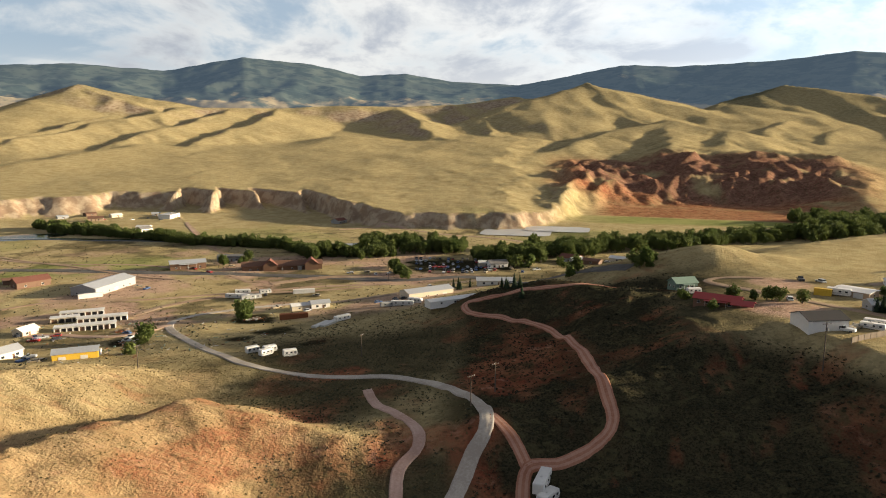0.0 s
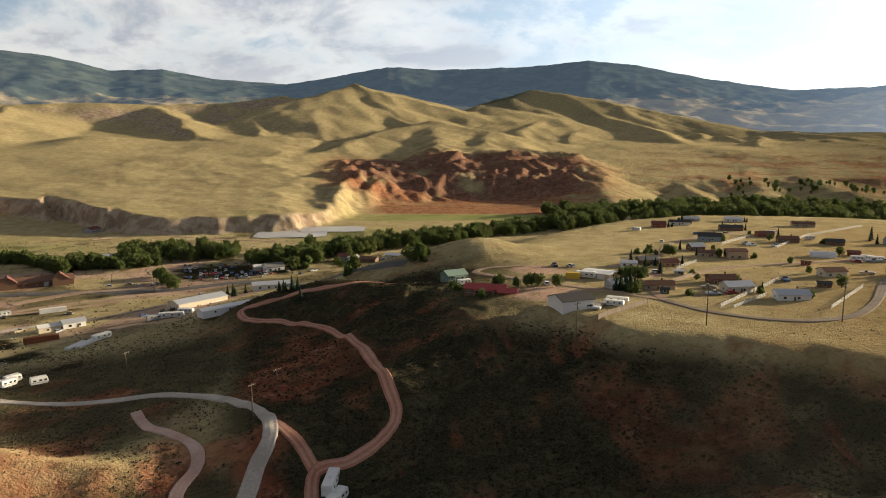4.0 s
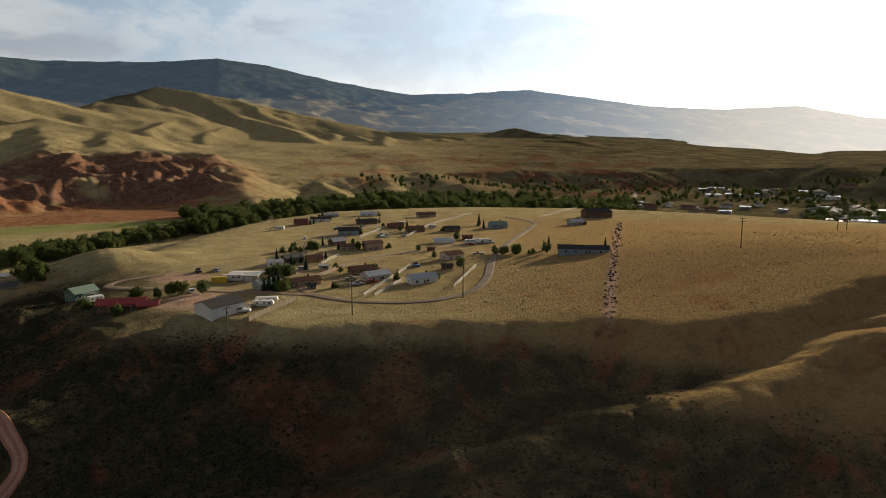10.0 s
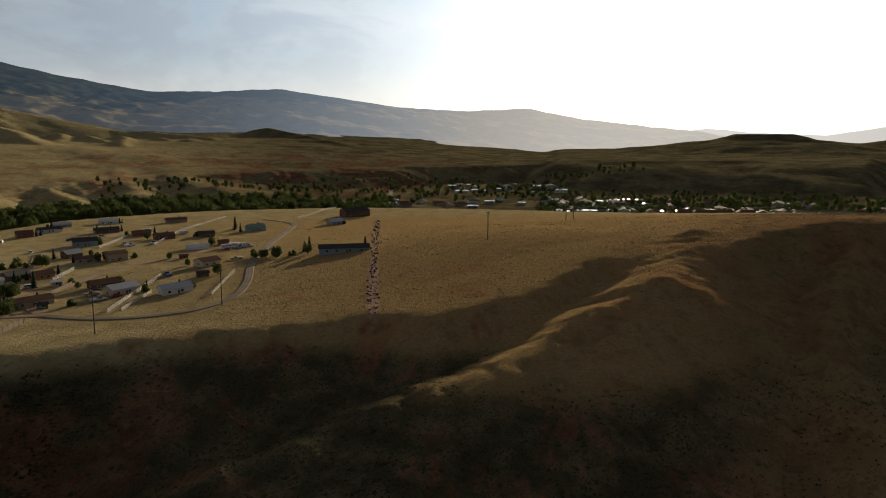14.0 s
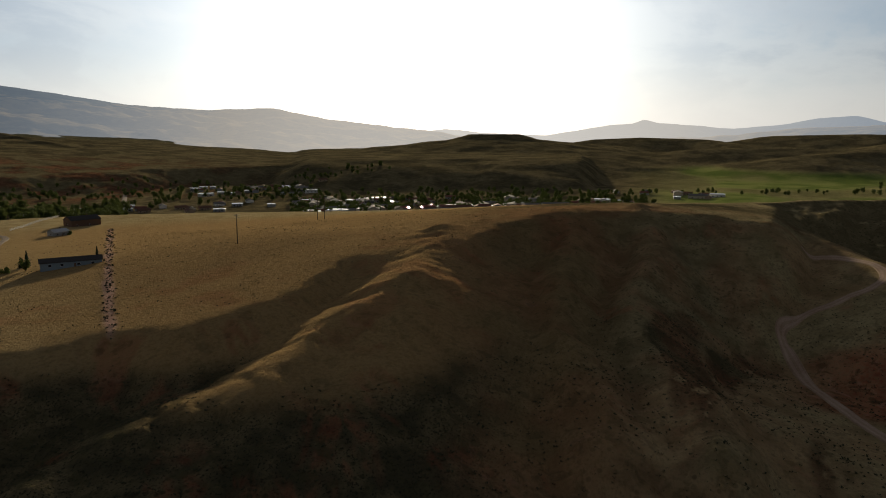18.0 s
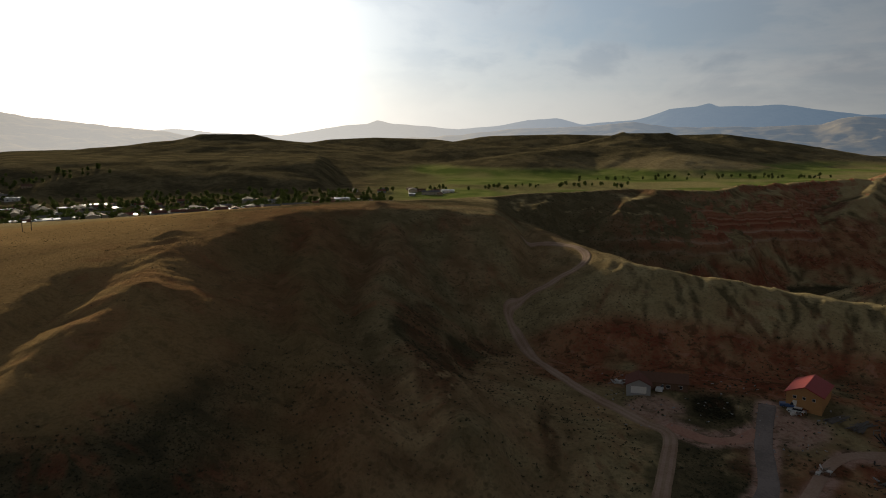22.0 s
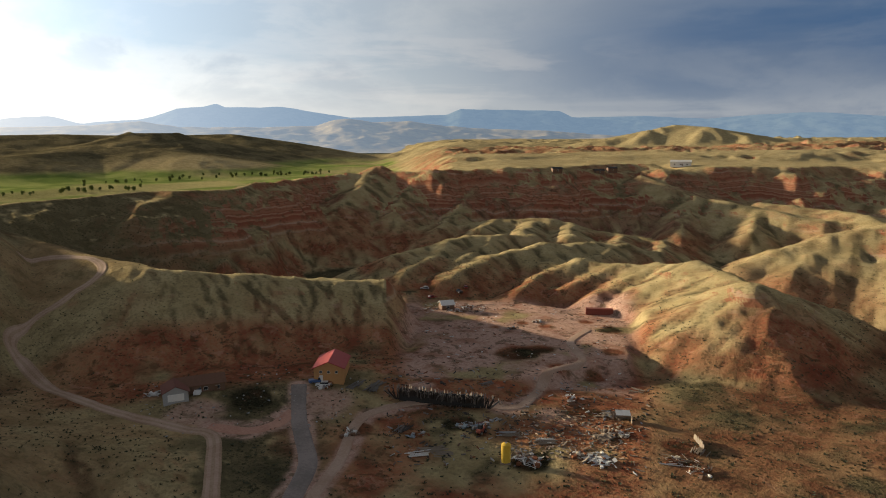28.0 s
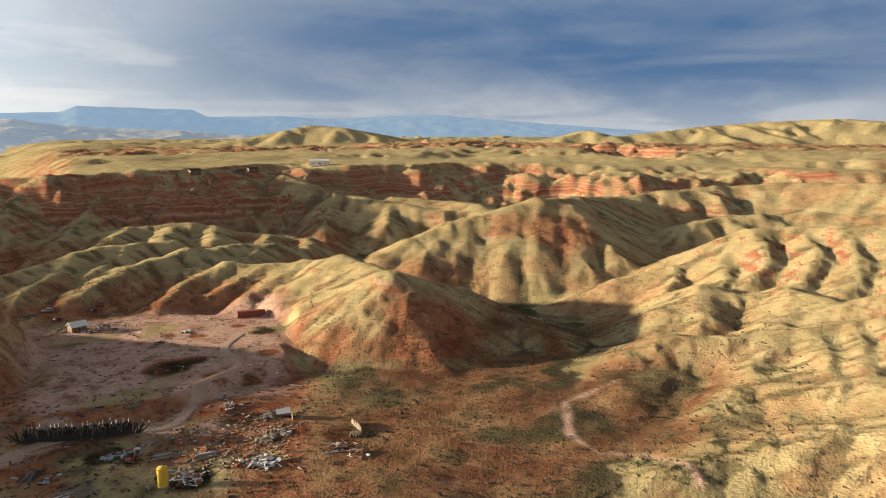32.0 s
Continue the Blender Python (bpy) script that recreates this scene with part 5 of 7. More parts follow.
ROOF_GREEN = paint("green_sheet_roof", (0.20, 0.28, 0.22), 0.6)
ROOF_WHITE = paint("white_roof", (0.70, 0.68, 0.64), 0.6)
CONCRETE = paint("concrete", (0.40, 0.38, 0.35), 0.9)
TIMBER = paint("weathered_timber", (0.27, 0.22, 0.17), 0.9, 0.5, streak=True)
DARKLOG = paint("dark_barked_log", (0.075, 0.065, 0.058), 0.95, 0.6, streak=True)
LOG = paint("barked_log", (0.20, 0.18, 0.16), 0.95, 0.6, streak=True)
RUST = paint("rusty_steel", (0.22, 0.085, 0.04), 0.8, 0.5)
TRIM = paint("pale_trim", (0.62, 0.60, 0.56))
RUBBER = basic("black_rubber", (0.02, 0.02, 0.02), 0.8)
# near-black fill for the shade in open bays and behind the log wall
DARK_IN = basic("shade_black", (0.03, 0.028, 0.026), 0.9)
STEEL = paint("grey_steel", (0.36, 0.36, 0.36), 0.45, 0.3, 0.6)
GLASS = bpy.data.materials.new("window_glass")
GLASS.use_nodes = True
_g = GLASS.node_tree.nodes["Principled BSDF"]
_g.inputs["Base Color"].default_value, _g.inputs["Roughness"].default_value, _g.inputs["Specular IOR Level"].default_value = (0.03, 0.035, 0.04, 1), 0.08, 0.8
CAR_PAINTS = [paint("car_" + n, c, 0.3, 0.15) for n, c in (("white", (0.7, 0.7, 0.68)), ("silver", (0.42, 0.43, 0.44)), ("black", (0.03, 0.03, 0.035)), ("red", (0.33, 0.03, 0.025)), ("blue", (0.06, 0.11, 0.24)), ("tan", (0.36, 0.29, 0.19)))]
LEAVES = bpy.data.materials.new("leaves")
LEAVES.use_nodes = True
N_ = Nodes(LEAVES.node_tree)
_i = N_.add("ShaderNodeNewGeometry").outputs["Random Per Island"]
_o = N_.add("ShaderNodeObjectInfo").outputs["Random"]
_c = N_.mix(_i, (0.045, 0.075, 0.018), (0.125, 0.165, 0.042))
_c = N_.mix(N_.math("MULTIPLY", _o, 0.5), _c, (0.15, 0.16, 0.05))
_b = N_.add("ShaderNodeBsdfPrincipled", {"Base Color": _c, "Roughness": 0.75, "Specular IOR Level": 0.15, "Transmission Weight": 0.0})
_t = N_.add("ShaderNodeBsdfTranslucent", {"Color": _c})
N_.add("ShaderNodeOutputMaterial", {0: N_.add("ShaderNodeMixShader", {0: 0.3, 1: _b.outputs[0], 2: _t.outputs[0]}).outputs[0]})
NEEDLES = paint("conifer_needles", (0.022, 0.036, 0.018), 0.9, 0.4)
BARK = paint("grey_bark", (0.14, 0.11, 0.085), 0.95, 0.5, streak=True)


# ---- buildings ----
def gable_roof(l, w, h, rise, over=0.5, thick=0.22, bm=None):
    """Two slabs over a house l along x, w along y, whose walls are h high."""
    s = rise / (w / 2)
    y = w / 2 + over
    out = [(-y, h - s * over), (0, h + rise), (y, h - s * over), (y, h - s * over + thick), (0, h + rise + thick * 1.2), (-y, h - s * over + thick)]
    bm = prism(out, -l / 2 - over, l / 2 + over, bm)
    bmesh.ops.rotate(bm, verts=bm.verts, matrix=Matrix.Rotation(radians(90), 3, "Z"))
    bmesh.ops.recalc_face_normals(bm, faces=bm.faces)
    return bm


def house_body(l, w, h, rise):
    bm = prism([(-w / 2, -1.5), (w / 2, -1.5), (w / 2, h), (0, h + rise), (-w / 2, h)], -l / 2, l / 2)
    bmesh.ops.rotate(bm, verts=bm.verts, matrix=Matrix.Rotation(radians(90), 3, "Z"))
    bmesh.ops.recalc_face_normals(bm, faces=bm.faces)
    return bm


def plain_window(parent, x, y, z, sx, sz, turn=0.0):
    f = part("window", box(sx, 0.10, sz), GLASS, parent)
    f.matrix_basis = pose(x, y, z, 0, 0, turn)
    return f


def window(parent, x, y, z, sx, sz, turn=0.0, frame_mat=None):
    """A window whose frame stands proud of the wall; turn 0 faces -y."""
    m = pose(x, y, z, 0, 0, turn)
    fr = box(sx + 0.16, 0.10, 0.09, (0, 0, -0.09))
    box(sx + 0.16, 0.10, 0.09, (0, 0, sz), bm=fr)
    for s in (-1, 1):
        box(0.08, 0.10, sz, (s * (sx / 2 + 0.04), 0, 0), bm=fr)
    f = part("window", fr, frame_mat or TRIM, parent)
    f.matrix_basis = m
    g = part("pane", box(sx, 0.06, sz, (0, 0, 0)), GLASS, f)
    return f


def door(parent, x, y, z, sx, sz, mat, turn=0.0, name="door", label=""):
    bm = box(sx, 0.10, sz)
    for k in range(3):
        box(sx * 0.8, 0.05, sz * 0.22, (0, -0.06, sz * (0.08 + 0.3 * k)), bm=bm)
    d = part(name, bm, mat, parent, label)
    d.matrix_basis = pose(x, y, z, 0, 0, turn)
    return d


def house(name, label, category, l, w, h, rise, wall, roof, front=(), gable=(), side=(), chimney=False, garage=(), group="", porch=False):
    """l along x, front towards -y. front, side, gable: places of windows along the front, the back wall's twin and the +x end."""
    e = root(name, label, category, group)
    part("wall", house_body(l, w, h, rise), wall, e)
    part("roof", gable_roof(l, w, h, rise), roof, e)
    for x in front:
        window(e, x, -w / 2 - 0.03, 1.0, 1.3, 1.1)
        window(e, -x, w / 2 + 0.03, 1.0, 1.3, 1.1, 180)
    for y in gable:
        window(e, l / 2 + 0.03, y, 1.1, 1.2, 1.0, 90)
        window(e, -l / 2 - 0.03, -y, 1.1, 1.2, 1.0, -90)
    for x, wide in garage:
        door(e, x, -w / 2 - 0.04, 0.0, wide, min(2.6, h - 0.4), TRIM, name="garage_door")
    if front:
        door(e, (front[0] + front[-1]) / 2 + 1.4, -w / 2 - 0.04, 0.0, 0.95, 2.05, BROWN)
    if chimney:
        c = part("chimney", box(0.7, 0.7, rise + 1.0, (l * 0.2, w * 0.15, h + 0.2)), BROWN, e)
    if porch:
        part("porch_roof", box(l * 0.5, 2.4, 0.14, (0, -w / 2 - 1.25, h - 0.5)), roof, e)
        for s in (-1, 0, 1):
            part("porch_post", box(0.14, 0.14, h - 0.5, (s * l * 0.23, -w / 2 - 2.2, 0)), TRIM, e)
    return e


def storage_row(name, label, l, w, h, n, wall, roof, group=""):
    """A low row of lock-ups with open bays between piers."""
    e = root(name, label, "storage units", group)
    part("wall", box(l, w - 0.8, h + 1.2, (0, 0.4, -1.2)), wall, e)
    bm = prism([(-w / 2 - 0.4, h), (w / 2 + 0.4, h + 0.6), (w / 2 + 0.4, h + 0.85), (-w / 2 - 0.4, h + 0.25)], -l / 2 - 0.4, l / 2 + 0.4)
    bmesh.ops.rotate(bm, verts=bm.verts, matrix=Matrix.Rotation(radians(90), 3, "Z"))
    bmesh.ops.transform(bm, verts=bm.verts, matrix=Matrix.Scale(-1, 4, (1, 0, 0)))
    bmesh.ops.transform(bm, verts=bm.verts, matrix=Matrix.Rotation(math.pi, 4, "Z"))
    bmesh.ops.recalc_face_normals(bm, faces=bm.faces)
    part("roof", bm, roof, e)
    for k in range(n + 1):
        part("pier", box(0.5, 0.5, h, (-l / 2 + 0.25 + k * (l - 0.5) / n, -w / 2 + 0.25, 0)), wall, e)
    # near-black panels for the shade inside open bays; every fourth panel is brown
    for k in range(n):
        part("roller_door", box(l / n - 0.7, 0.1, h - 0.3, (-l / 2 + (k + 0.5) * l / n, -w / 2 + 0.75, 0)), DARK_IN if k % 4 else BROWN, e)
    return e


# ---- vehicles ----
def wheel(parent, x, y, r=0.34, wide=0.22):
    t = part("wheel", rod((x, y - wide / 2, r), (x, y + wide / 2, r), r, n=12), RUBBER, parent)
    part("rim", rod((x, y - wide / 2 - 0.02, r), (x, y + wide / 2 + 0.02, r), r * 0.58, n=8), STEEL, t)


def car(name, label, mat, l=4.6, w=1.8, h=1.5, pickup=False):
    """A parked car along x."""
    e = root(name, label, "car" if not pickup else "pickup truck", "parked vehicles")
    belt = h * 0.58
    body = [(-l / 2, 0.32), (l / 2, 0.32), (l / 2, belt * 0.82), (l * 0.22, belt), (-l * 0.44, belt), (-l / 2, belt * 0.9)]
    bm = prism(body, -w / 2, w / 2)
    bmesh.ops.recalc_face_normals(bm, faces=bm.faces)
    bmesh.ops.bevel(bm, geom=bm.edges[:], offset=0.07, segments=1, affect="EDGES")
    part("body", bm, mat, e)
    c0, c1 = ((-0.02, 0.20) if pickup else (-0.40, 0.20))
    cab = prism([(l * c0, belt - 0.04), (l * c1, belt - 0.04), (l * (c1 - 0.11), h - 0.06), (l * (c0 + 0.05), h - 0.06)], -w * 0.44, w * 0.44)
    bmesh.ops.recalc_face_normals(cab, faces=cab.faces)
    part("window", cab, GLASS, e)
    part("roof", box(l * (c1 - c0 - 0.14), w * 0.86, 0.08, (l * ((c0 + c1) / 2 - 0.03), 0, h - 0.08), 0.03), mat, e)
    if pickup:
        part("bed_rail", box(l * 0.42, w, 0.12, (-l * 0.27, 0, belt)), mat, e)
    for sx in (-0.31, 0.32):
        for sy in (-1, 1):
            wheel(e, l * sx, sy * (w / 2 - 0.08))
    for sy in (-1, 1):
        part("headlight", box(0.06, 0.32, 0.16, (l / 2, sy * w * 0.36, belt * 0.6)), TRIM, e)
    return e


def camper(name, label, l=7.5, w=2.5, h=2.9, mat=None, group="campers"):
    """A travel trailer along x, with its drawbar."""
    e = root(name, label, "camper", group)
    bm = prism([(-l / 2, 0.55), (l / 2 - 0.5, 0.55), (l / 2, 1.4), (l / 2 - 0.35, h), (-l / 2 + 0.2, h), (-l / 2, h - 0.25)], -w / 2, w / 2)
    bmesh.ops.recalc_face_normals(bm, faces=bm.faces)
    bmesh.ops.bevel(bm, geom=bm.edges[:], offset=0.1, segments=1, affect="EDGES")
    part("body", bm, mat or WHITE, e)
    for s in (-1, 1):
        part("stripe", box(l * 0.8, 0.03, 0.22, (-0.1, s * (w / 2 + 0.012), 1.15)), GREYW, e)
        for x in (-0.28, 0.05, 0.3):
            part("window", box(0.9, 0.05, 0.6, (l * x, s * (w / 2 + 0.015), 1.6), 0.02), GLASS, e)
        wheel(e, -0.5, s * (w / 2 - 0.12), 0.36)
        wheel(e, 0.35, s * (w / 2 - 0.12), 0.36)
    part("door", box(0.7, 0.06, 1.8, (l * 0.18, -w / 2 - 0.02, 0.65), 0.02), TRIM, e)
    part("drawbar", box(1.2, 0.12, 0.12, (l / 2 + 0.2, 0, 0.5)), STEEL, e)
    part("roof_vent", box(0.5, 0.5, 0.16, (-l * 0.1, 0, h)), TRIM, e)
    return e


def container(name, label, l, mat, h=2.6, w=2.45, group=""):
    e = root(name, label, "container", group)
    bm = box(l, w, h, (0, 0, 0.1))
    for k in range(int(l / 0.5)):
        for s in (-1, 1):
            box(0.22, 0.08, h - 0.3, (-l / 2 + 0.4 + k * 0.5, s * w / 2, 0.25), bm=bm)
    part("body", bm, mat, e)
    for s in (-1, 1):
        part("door", box(0.08, w / 2 - 0.08, h - 0.25, (l / 2 + 0.03, s * w / 4, 0.2)), mat, e)
    return e


def utility_pole(h, arms=1, lamp=False, label="brown wooden utility pole on the dry grass"):
    e = root("utility_pole", label, "pole", "utility poles")
    part("post", rod((0, 0, -1), (0, 0, h), 0.19, 0.12, 8), BARK, e)
    for k in range(arms):
        z = h - 0.5 - 1.1 * k
        part("crossarm", box(2.6, 0.12, 0.14, (0, -0.14, z)), BARK, e)
        for x in (-1.2, -0.5, 0.5, 1.2):
            part("insulator", rod((x, -0.14, z + 0.14), (x, -0.14, z + 0.38), 0.07, 0.04, 6), TRIM, e)
    if lamp:
        part("lamp_arm", rod((0, 0, h - 0.2), (0.9, -0.6, h + 0.2), 0.05), STEEL, e)
        part("transformer", rod((0.35, 0, h - 2.4), (0.35, 0, h - 1.4), 0.28, n=10), STEEL, e)
    return e


def fence(name, label, a, b, h, mat, rails=3, solid=False, step=2.6):
    """A fence from a to b (bearing, distance), post by post over the ground."""
    pa, pb = Vector(P(*a)), Vector(P(*b))
    n = max(2, int((pb - pa).length / step))
    pts = [pa.lerp(pb, k / n) for k in range(n + 1)]
    pts = [Vector((p.x, p.y, height(p.x, p.y))) for p in pts]
    e = root(name, label, "fence", "fences on the bench")
    e.location = pts[0]
    for p in pts:
        part("post", box(0.16, 0.16, h + 0.4, tuple(p - pts[0] + Vector((0, 0, -0.3)))), mat, e)
    for p, q in zip(pts, pts[1:]):
        d = q - p
        ang_ = math.degrees(math.atan2(d.y, d.x))
        bm = bmesh.new()
        for r in ([0.5] if solid else [(k + 0.7) / (rails + 0.2) for k in range(rails)]):
            sz = h * 0.94 if solid else 0.16
            m = Matrix.Translation((p + q) / 2 - pts[0] + Vector((0, 0, h * r))) @ d.to_track_quat("X", "Z").to_matrix().to_4x4() @ Matrix.Diagonal((d.length, 0.06, sz, 1))
            bmesh.ops.create_cube(bm, size=1, matrix=m)
        part("panel" if solid else "rail", bm, mat, e)
    return e


# ---- plants ----
def crown_mesh(name, r, h, z0, clumps, seed, mat, leaf=0.5, per=9, lobes=4):
    """Leaf clumps over several lobes, with gaps between them."""
    rng = np.random.default_rng(seed)
    centres = np.stack([rng.uniform(-0.45, 0.45, lobes) * r, rng.uniform(-0.45, 0.45, lobes) * r, z0 + h * rng.uniform(0.25, 0.75, lobes)], 1)
    rad = rng.uniform(0.5, 0.75, lobes) * r
    n = clumps * per
    which = rng.integers(0, lobes, clumps)
    v = rng.normal(size=(clumps, 3))
    v /= np.linalg.norm(v, axis=1)[:, None]
    c = centres[which] + v * (rad[which] * rng.uniform(0.55, 1.0, clumps))[:, None] * np.array([1, 1, h / (2 * r) + 0.25])
    c[:, 2] = np.maximum(c[:, 2], z0)
    p = np.repeat(c, per, 0) + rng.normal(scale=leaf * 0.75, size=(n, 3))
    a, b = rng.normal(size=(n, 3)), rng.normal(size=(n, 3))
    a /= np.linalg.norm(a, axis=1)[:, None]
    b -= a * (a * b).sum(1)[:, None]
    b /= np.linalg.norm(b, axis=1)[:, None]
    s = leaf * rng.uniform(0.6, 1.3, n)[:, None]
    quad = np.stack([p - a * s, p - b * s * 0.6, p + a * s, p + b * s * 0.6], 1).reshape(-1, 3)
    me = bpy.data.meshes.new(name)
    me.from_pydata(quad.tolist(), [], np.arange(4 * n).reshape(-1, 4).tolist())
    me.materials.append(mat)
    return me


def trunk_mesh(h, r, seed, limbs=5):
    rng = random.Random(seed)
    bm = rod((0, 0, -0.5), (0.1 * h * rng.uniform(-1, 1), 0.1 * h * rng.uniform(-1, 1), h * 0.5), r, r * 0.65, 7)
    for k in range(limbs):
        a = rng.uniform(0, 6.28)
        z = h * rng.uniform(0.25, 0.5)
        rod((0, 0, z), (math.cos(a) * h * 0.25, math.sin(a) * h * 0.25, z + h * rng.uniform(0.2, 0.4)), r * 0.5, r * 0.12, 5, bm)
    return to_mesh("trunk", bm, BARK)


def tree_kind(h, r, seed, clumps, leaf, label, group, lobes=5, low=0.16):
    e = root("tree", label, "tree", group)
    link("trunk", trunk_mesh(h, h * 0.022 + 0.08, seed), e)
    link("crown", crown_mesh("crown", r, h * (1 - low), h * low, clumps, seed, LEAVES, leaf, 9, lobes), e)
    return e


def conifer(h, r, seed):
    e = root("conifer", "dark green conifer beside the houses", "tree", "conifers")
    part("trunk", rod((0, 0, -0.4), (0, 0, h * 0.9), 0.18, 0.05), BARK, e)
    rng = random.Random(seed)
    bm = bmesh.new()
    rows = 11
    for k in range(rows):
        z, w = h * (0.08 + 0.9 * k / rows), r * (1 - k / rows) ** 0.85 + 0.12
        for j in range(11):
            a = 6.283 * (j + rng.random()) / 11
            q = w * rng.uniform(0.65, 1.1)
            t = Vector((math.cos(a), math.sin(a), 0))
            s = Vector((-t.y, t.x, 0)) * q * 0.33
            top = Vector((0, 0, z + h * 0.10))
            v = [bm.verts.new(x) for x in (top, t * q * 0.6 + s + Vector((0, 0, z)), t * q + Vector((0, 0, z - h * 0.03)), t * q * 0.6 - s + Vector((0, 0, z)))]
            bm.faces.new(v)
    part("crown", bm, NEEDLES, e)
    return e


def bush_stuff(name, label, spots, size, mat, seed, blades=6):
    """Many low shrubs as one piece of stuff: small tents of twigs."""
    rng = np.random.default_rng(seed)
    c = np.array(spots)
    n = len(c) * blades
    s = np.repeat(size * rng.uniform(0.45, 1.3, len(c)), blades)[:, None]
    a = rng.uniform(0, 2 * math.pi, n)
    d = np.stack([np.cos(a), np.sin(a), rng.uniform(0.25, 0.8, n)], 1) * s * rng.uniform(0.6, 1.0, n)[:, None]
    w = np.stack([-np.sin(a), np.cos(a), np.zeros(n)], 1) * s * 0.5
    p = np.repeat(c, blades, 0)
    q = np.stack([p - w * 0.4 - [0, 0, 0.1], p + w * 0.4 - [0, 0, 0.1], p + d + w * 0.7, p + d - w * 0.7], 1).reshape(-1, 3)
    me = bpy.data.meshes.new(name)
    me.from_pydata(q.tolist(), [], np.arange(4 * n).reshape(-1, 4).tolist())
    me.materials.append(mat)
    return tagged(new(name, me), label, "shrubs", kind="stuff")


def grove(name, label, kinds, places, seed):
    """A far wood, nobody could count: many crowns and stems as one piece of stuff."""
    g = random.Random(seed)
    co, faces, mats, n = [], [], [], 0
    for m in places:
        e = g.choice(kinds)
        for o in e.children:
            k = len(o.data.vertices)
            v = np.empty(k * 3)
            o.data.vertices.foreach_get("co", v)
            w = np.array(m)
            co.append(v.reshape(-1, 3) @ w[:3, :3].T + w[:3, 3])
            faces.extend([tuple(i + n for i in p.vertices) for p in o.data.polygons])
            mats.extend([0 if o.name.startswith("crown") else 1] * len(o.data.polygons))
            n += k
    me = bpy.data.meshes.new(name)
    me.from_pydata(np.concatenate(co).tolist(), [], faces)
    me.materials.append(LEAVES)
    me.materials.append(BARK)
    me.polygons.foreach_set("material_index", np.array(mats, dtype=np.int32))
    return tagged(new(name, me), label, "trees", kind="stuff")


def forget(ob):
    """Take a template out of the scene once its copies stand."""
    for o in (*ob.children_recursive, ob):
        bpy.data.objects.remove(o)


rnd = random.Random(5)

# ---- the river flat: works, lodge, storage yard ----
put(house("warehouse", "long grey metal warehouse on the flat", "warehouse", 44, 20, 5.5, 2.4, GREYW, ROOF_TIN, (-15, -8, 8, 15), (-5, 5), garage=((0, 4),)), -26.10, 474.8, 52, size=0.85)
put(container("semi_trailer", "white box trailer beside the warehouse", 13, WHITE), -27.08, 454.4, 8)
rows = ((-27.69, 408.9, 24, 7, WHITE), (-26.37, 391.3, 27, 8, WHITE), (-28.83, 397.6, 15, 4, CREAM), (-27.55, 373.8, 31, 10, WHITE))
for b, d, l, n, m in rows:
    put(storage_row("storage_row", "low white storage row with dark open bays", l, 8, 2.8, n, m, ROOF_WHITE, "storage rows"), b, d, -4, size=0.86)
put(house("shed", "small cream shed beside the storage yard", "shed", 9, 6, 2.8, 1.4, CREAM, ROOF_WHITE, (-2,), (0,)), -31.38, 374.5, 42)
put(house("workshop", "yellow metal workshop with a grey roof", "workshop", 21, 9, 4.2, 1.6, YELLOWP, ROOF_TIN, (), (0,), garage=((-6, 3.4), (4, 3.4))), -28.33, 314.9, -6, size=0.8)
put(container("box_truck_body", "white box body parked beside the workshop", 6, WHITE), -27.02, 315.5, 70)
put(house("house", "white house at the storage yard", "house", 11, 8, 3, 1.8, WHITE, ROOF_TIN, (-3, 3), (0,)), -32.81, 334.3, 30)
put(house("barn", "brown barn with a rust-red roof on the flat", "barn", 20, 10, 4.0, 2.4, BROWN, ROOF_RUST, (-5, 5), (0,)), -30.78, 509.1, 20)
put(house("shop", "dark shop building with a grey roof by the highway", "shop", 24, 12, 4.5, 1.6, BROWN, ROOF_TIN, (-8, 0, 8), (-3, 3), porch=True), -20.19, 529.7, 4)
put(house("shop", "low grey-roofed shop beside a hedge", "shop", 18, 11, 3.6, 1.2, GREYW, ROOF_GREY, (-5, 5), (0,)), -16.99, 555.7, -6)
lodge = house("lodge", "long red-brown wooden lodge with cross gables", "lodge", 66, 12, 4.4, 3.0, BROWN, ROOF_BROWN, (-26, -20, -8, 0, 8, 26), (-3, 3), porch=True)
for x in (-10, 24):
    bm = house_body(10, 11, 5.4, 4.2)
    bmesh.ops.rotate(bm, verts=bm.verts, matrix=Matrix.Rotation(radians(90), 3, "Z"))
    part("cross_wing", bm, BROWN, lodge).location = (x, -4, 0)
    bm = gable_roof(10, 11, 5.4, 4.2, 0.7)
    bmesh.ops.rotate(bm, verts=bm.verts, matrix=Matrix.Rotation(radians(90), 3, "Z"))
    part("cross_roof", bm, ROOF_RUST, lodge).location = (x, -4, 0)
put(lodge, -13.02, 513.1, 0, size=0.85)
put(container("semi_trailer", "white box trailer by the dirt road", 13, WHITE), -11.38, 428.9, 4)
put(house("long_shed", "cream long shed above the dirt lot", "shed", 22, 7, 3.2, 1.2, CREAM, ROOF_WHITE, (-6, 6), (0,)), -11.15, 378.3, 12, size=0.8)
put(house("shed", "white shed on the dirt lot", "shed", 10, 6, 3.0, 1.2, WHITE, ROOF_TIN, (-2, 2), (0,)), -10.15, 378.3, 12)
put(container("container", "dark rusty container on the dirt lot", 14, RUST, 2.8), -12.26, 354.2, 2)
for b, d, t in ((-10.10, 327.1, 55), (-9.45, 327.7, 58)):
    put(container("flatbed_load", "pale flat trailer on the dirt lot", 12, TRIM, 1.2, group="flat trailers"), b, d, t)
put(camper("camper", "white camper parked on the dirt lot", 9), -8.34, 335.0, 40)
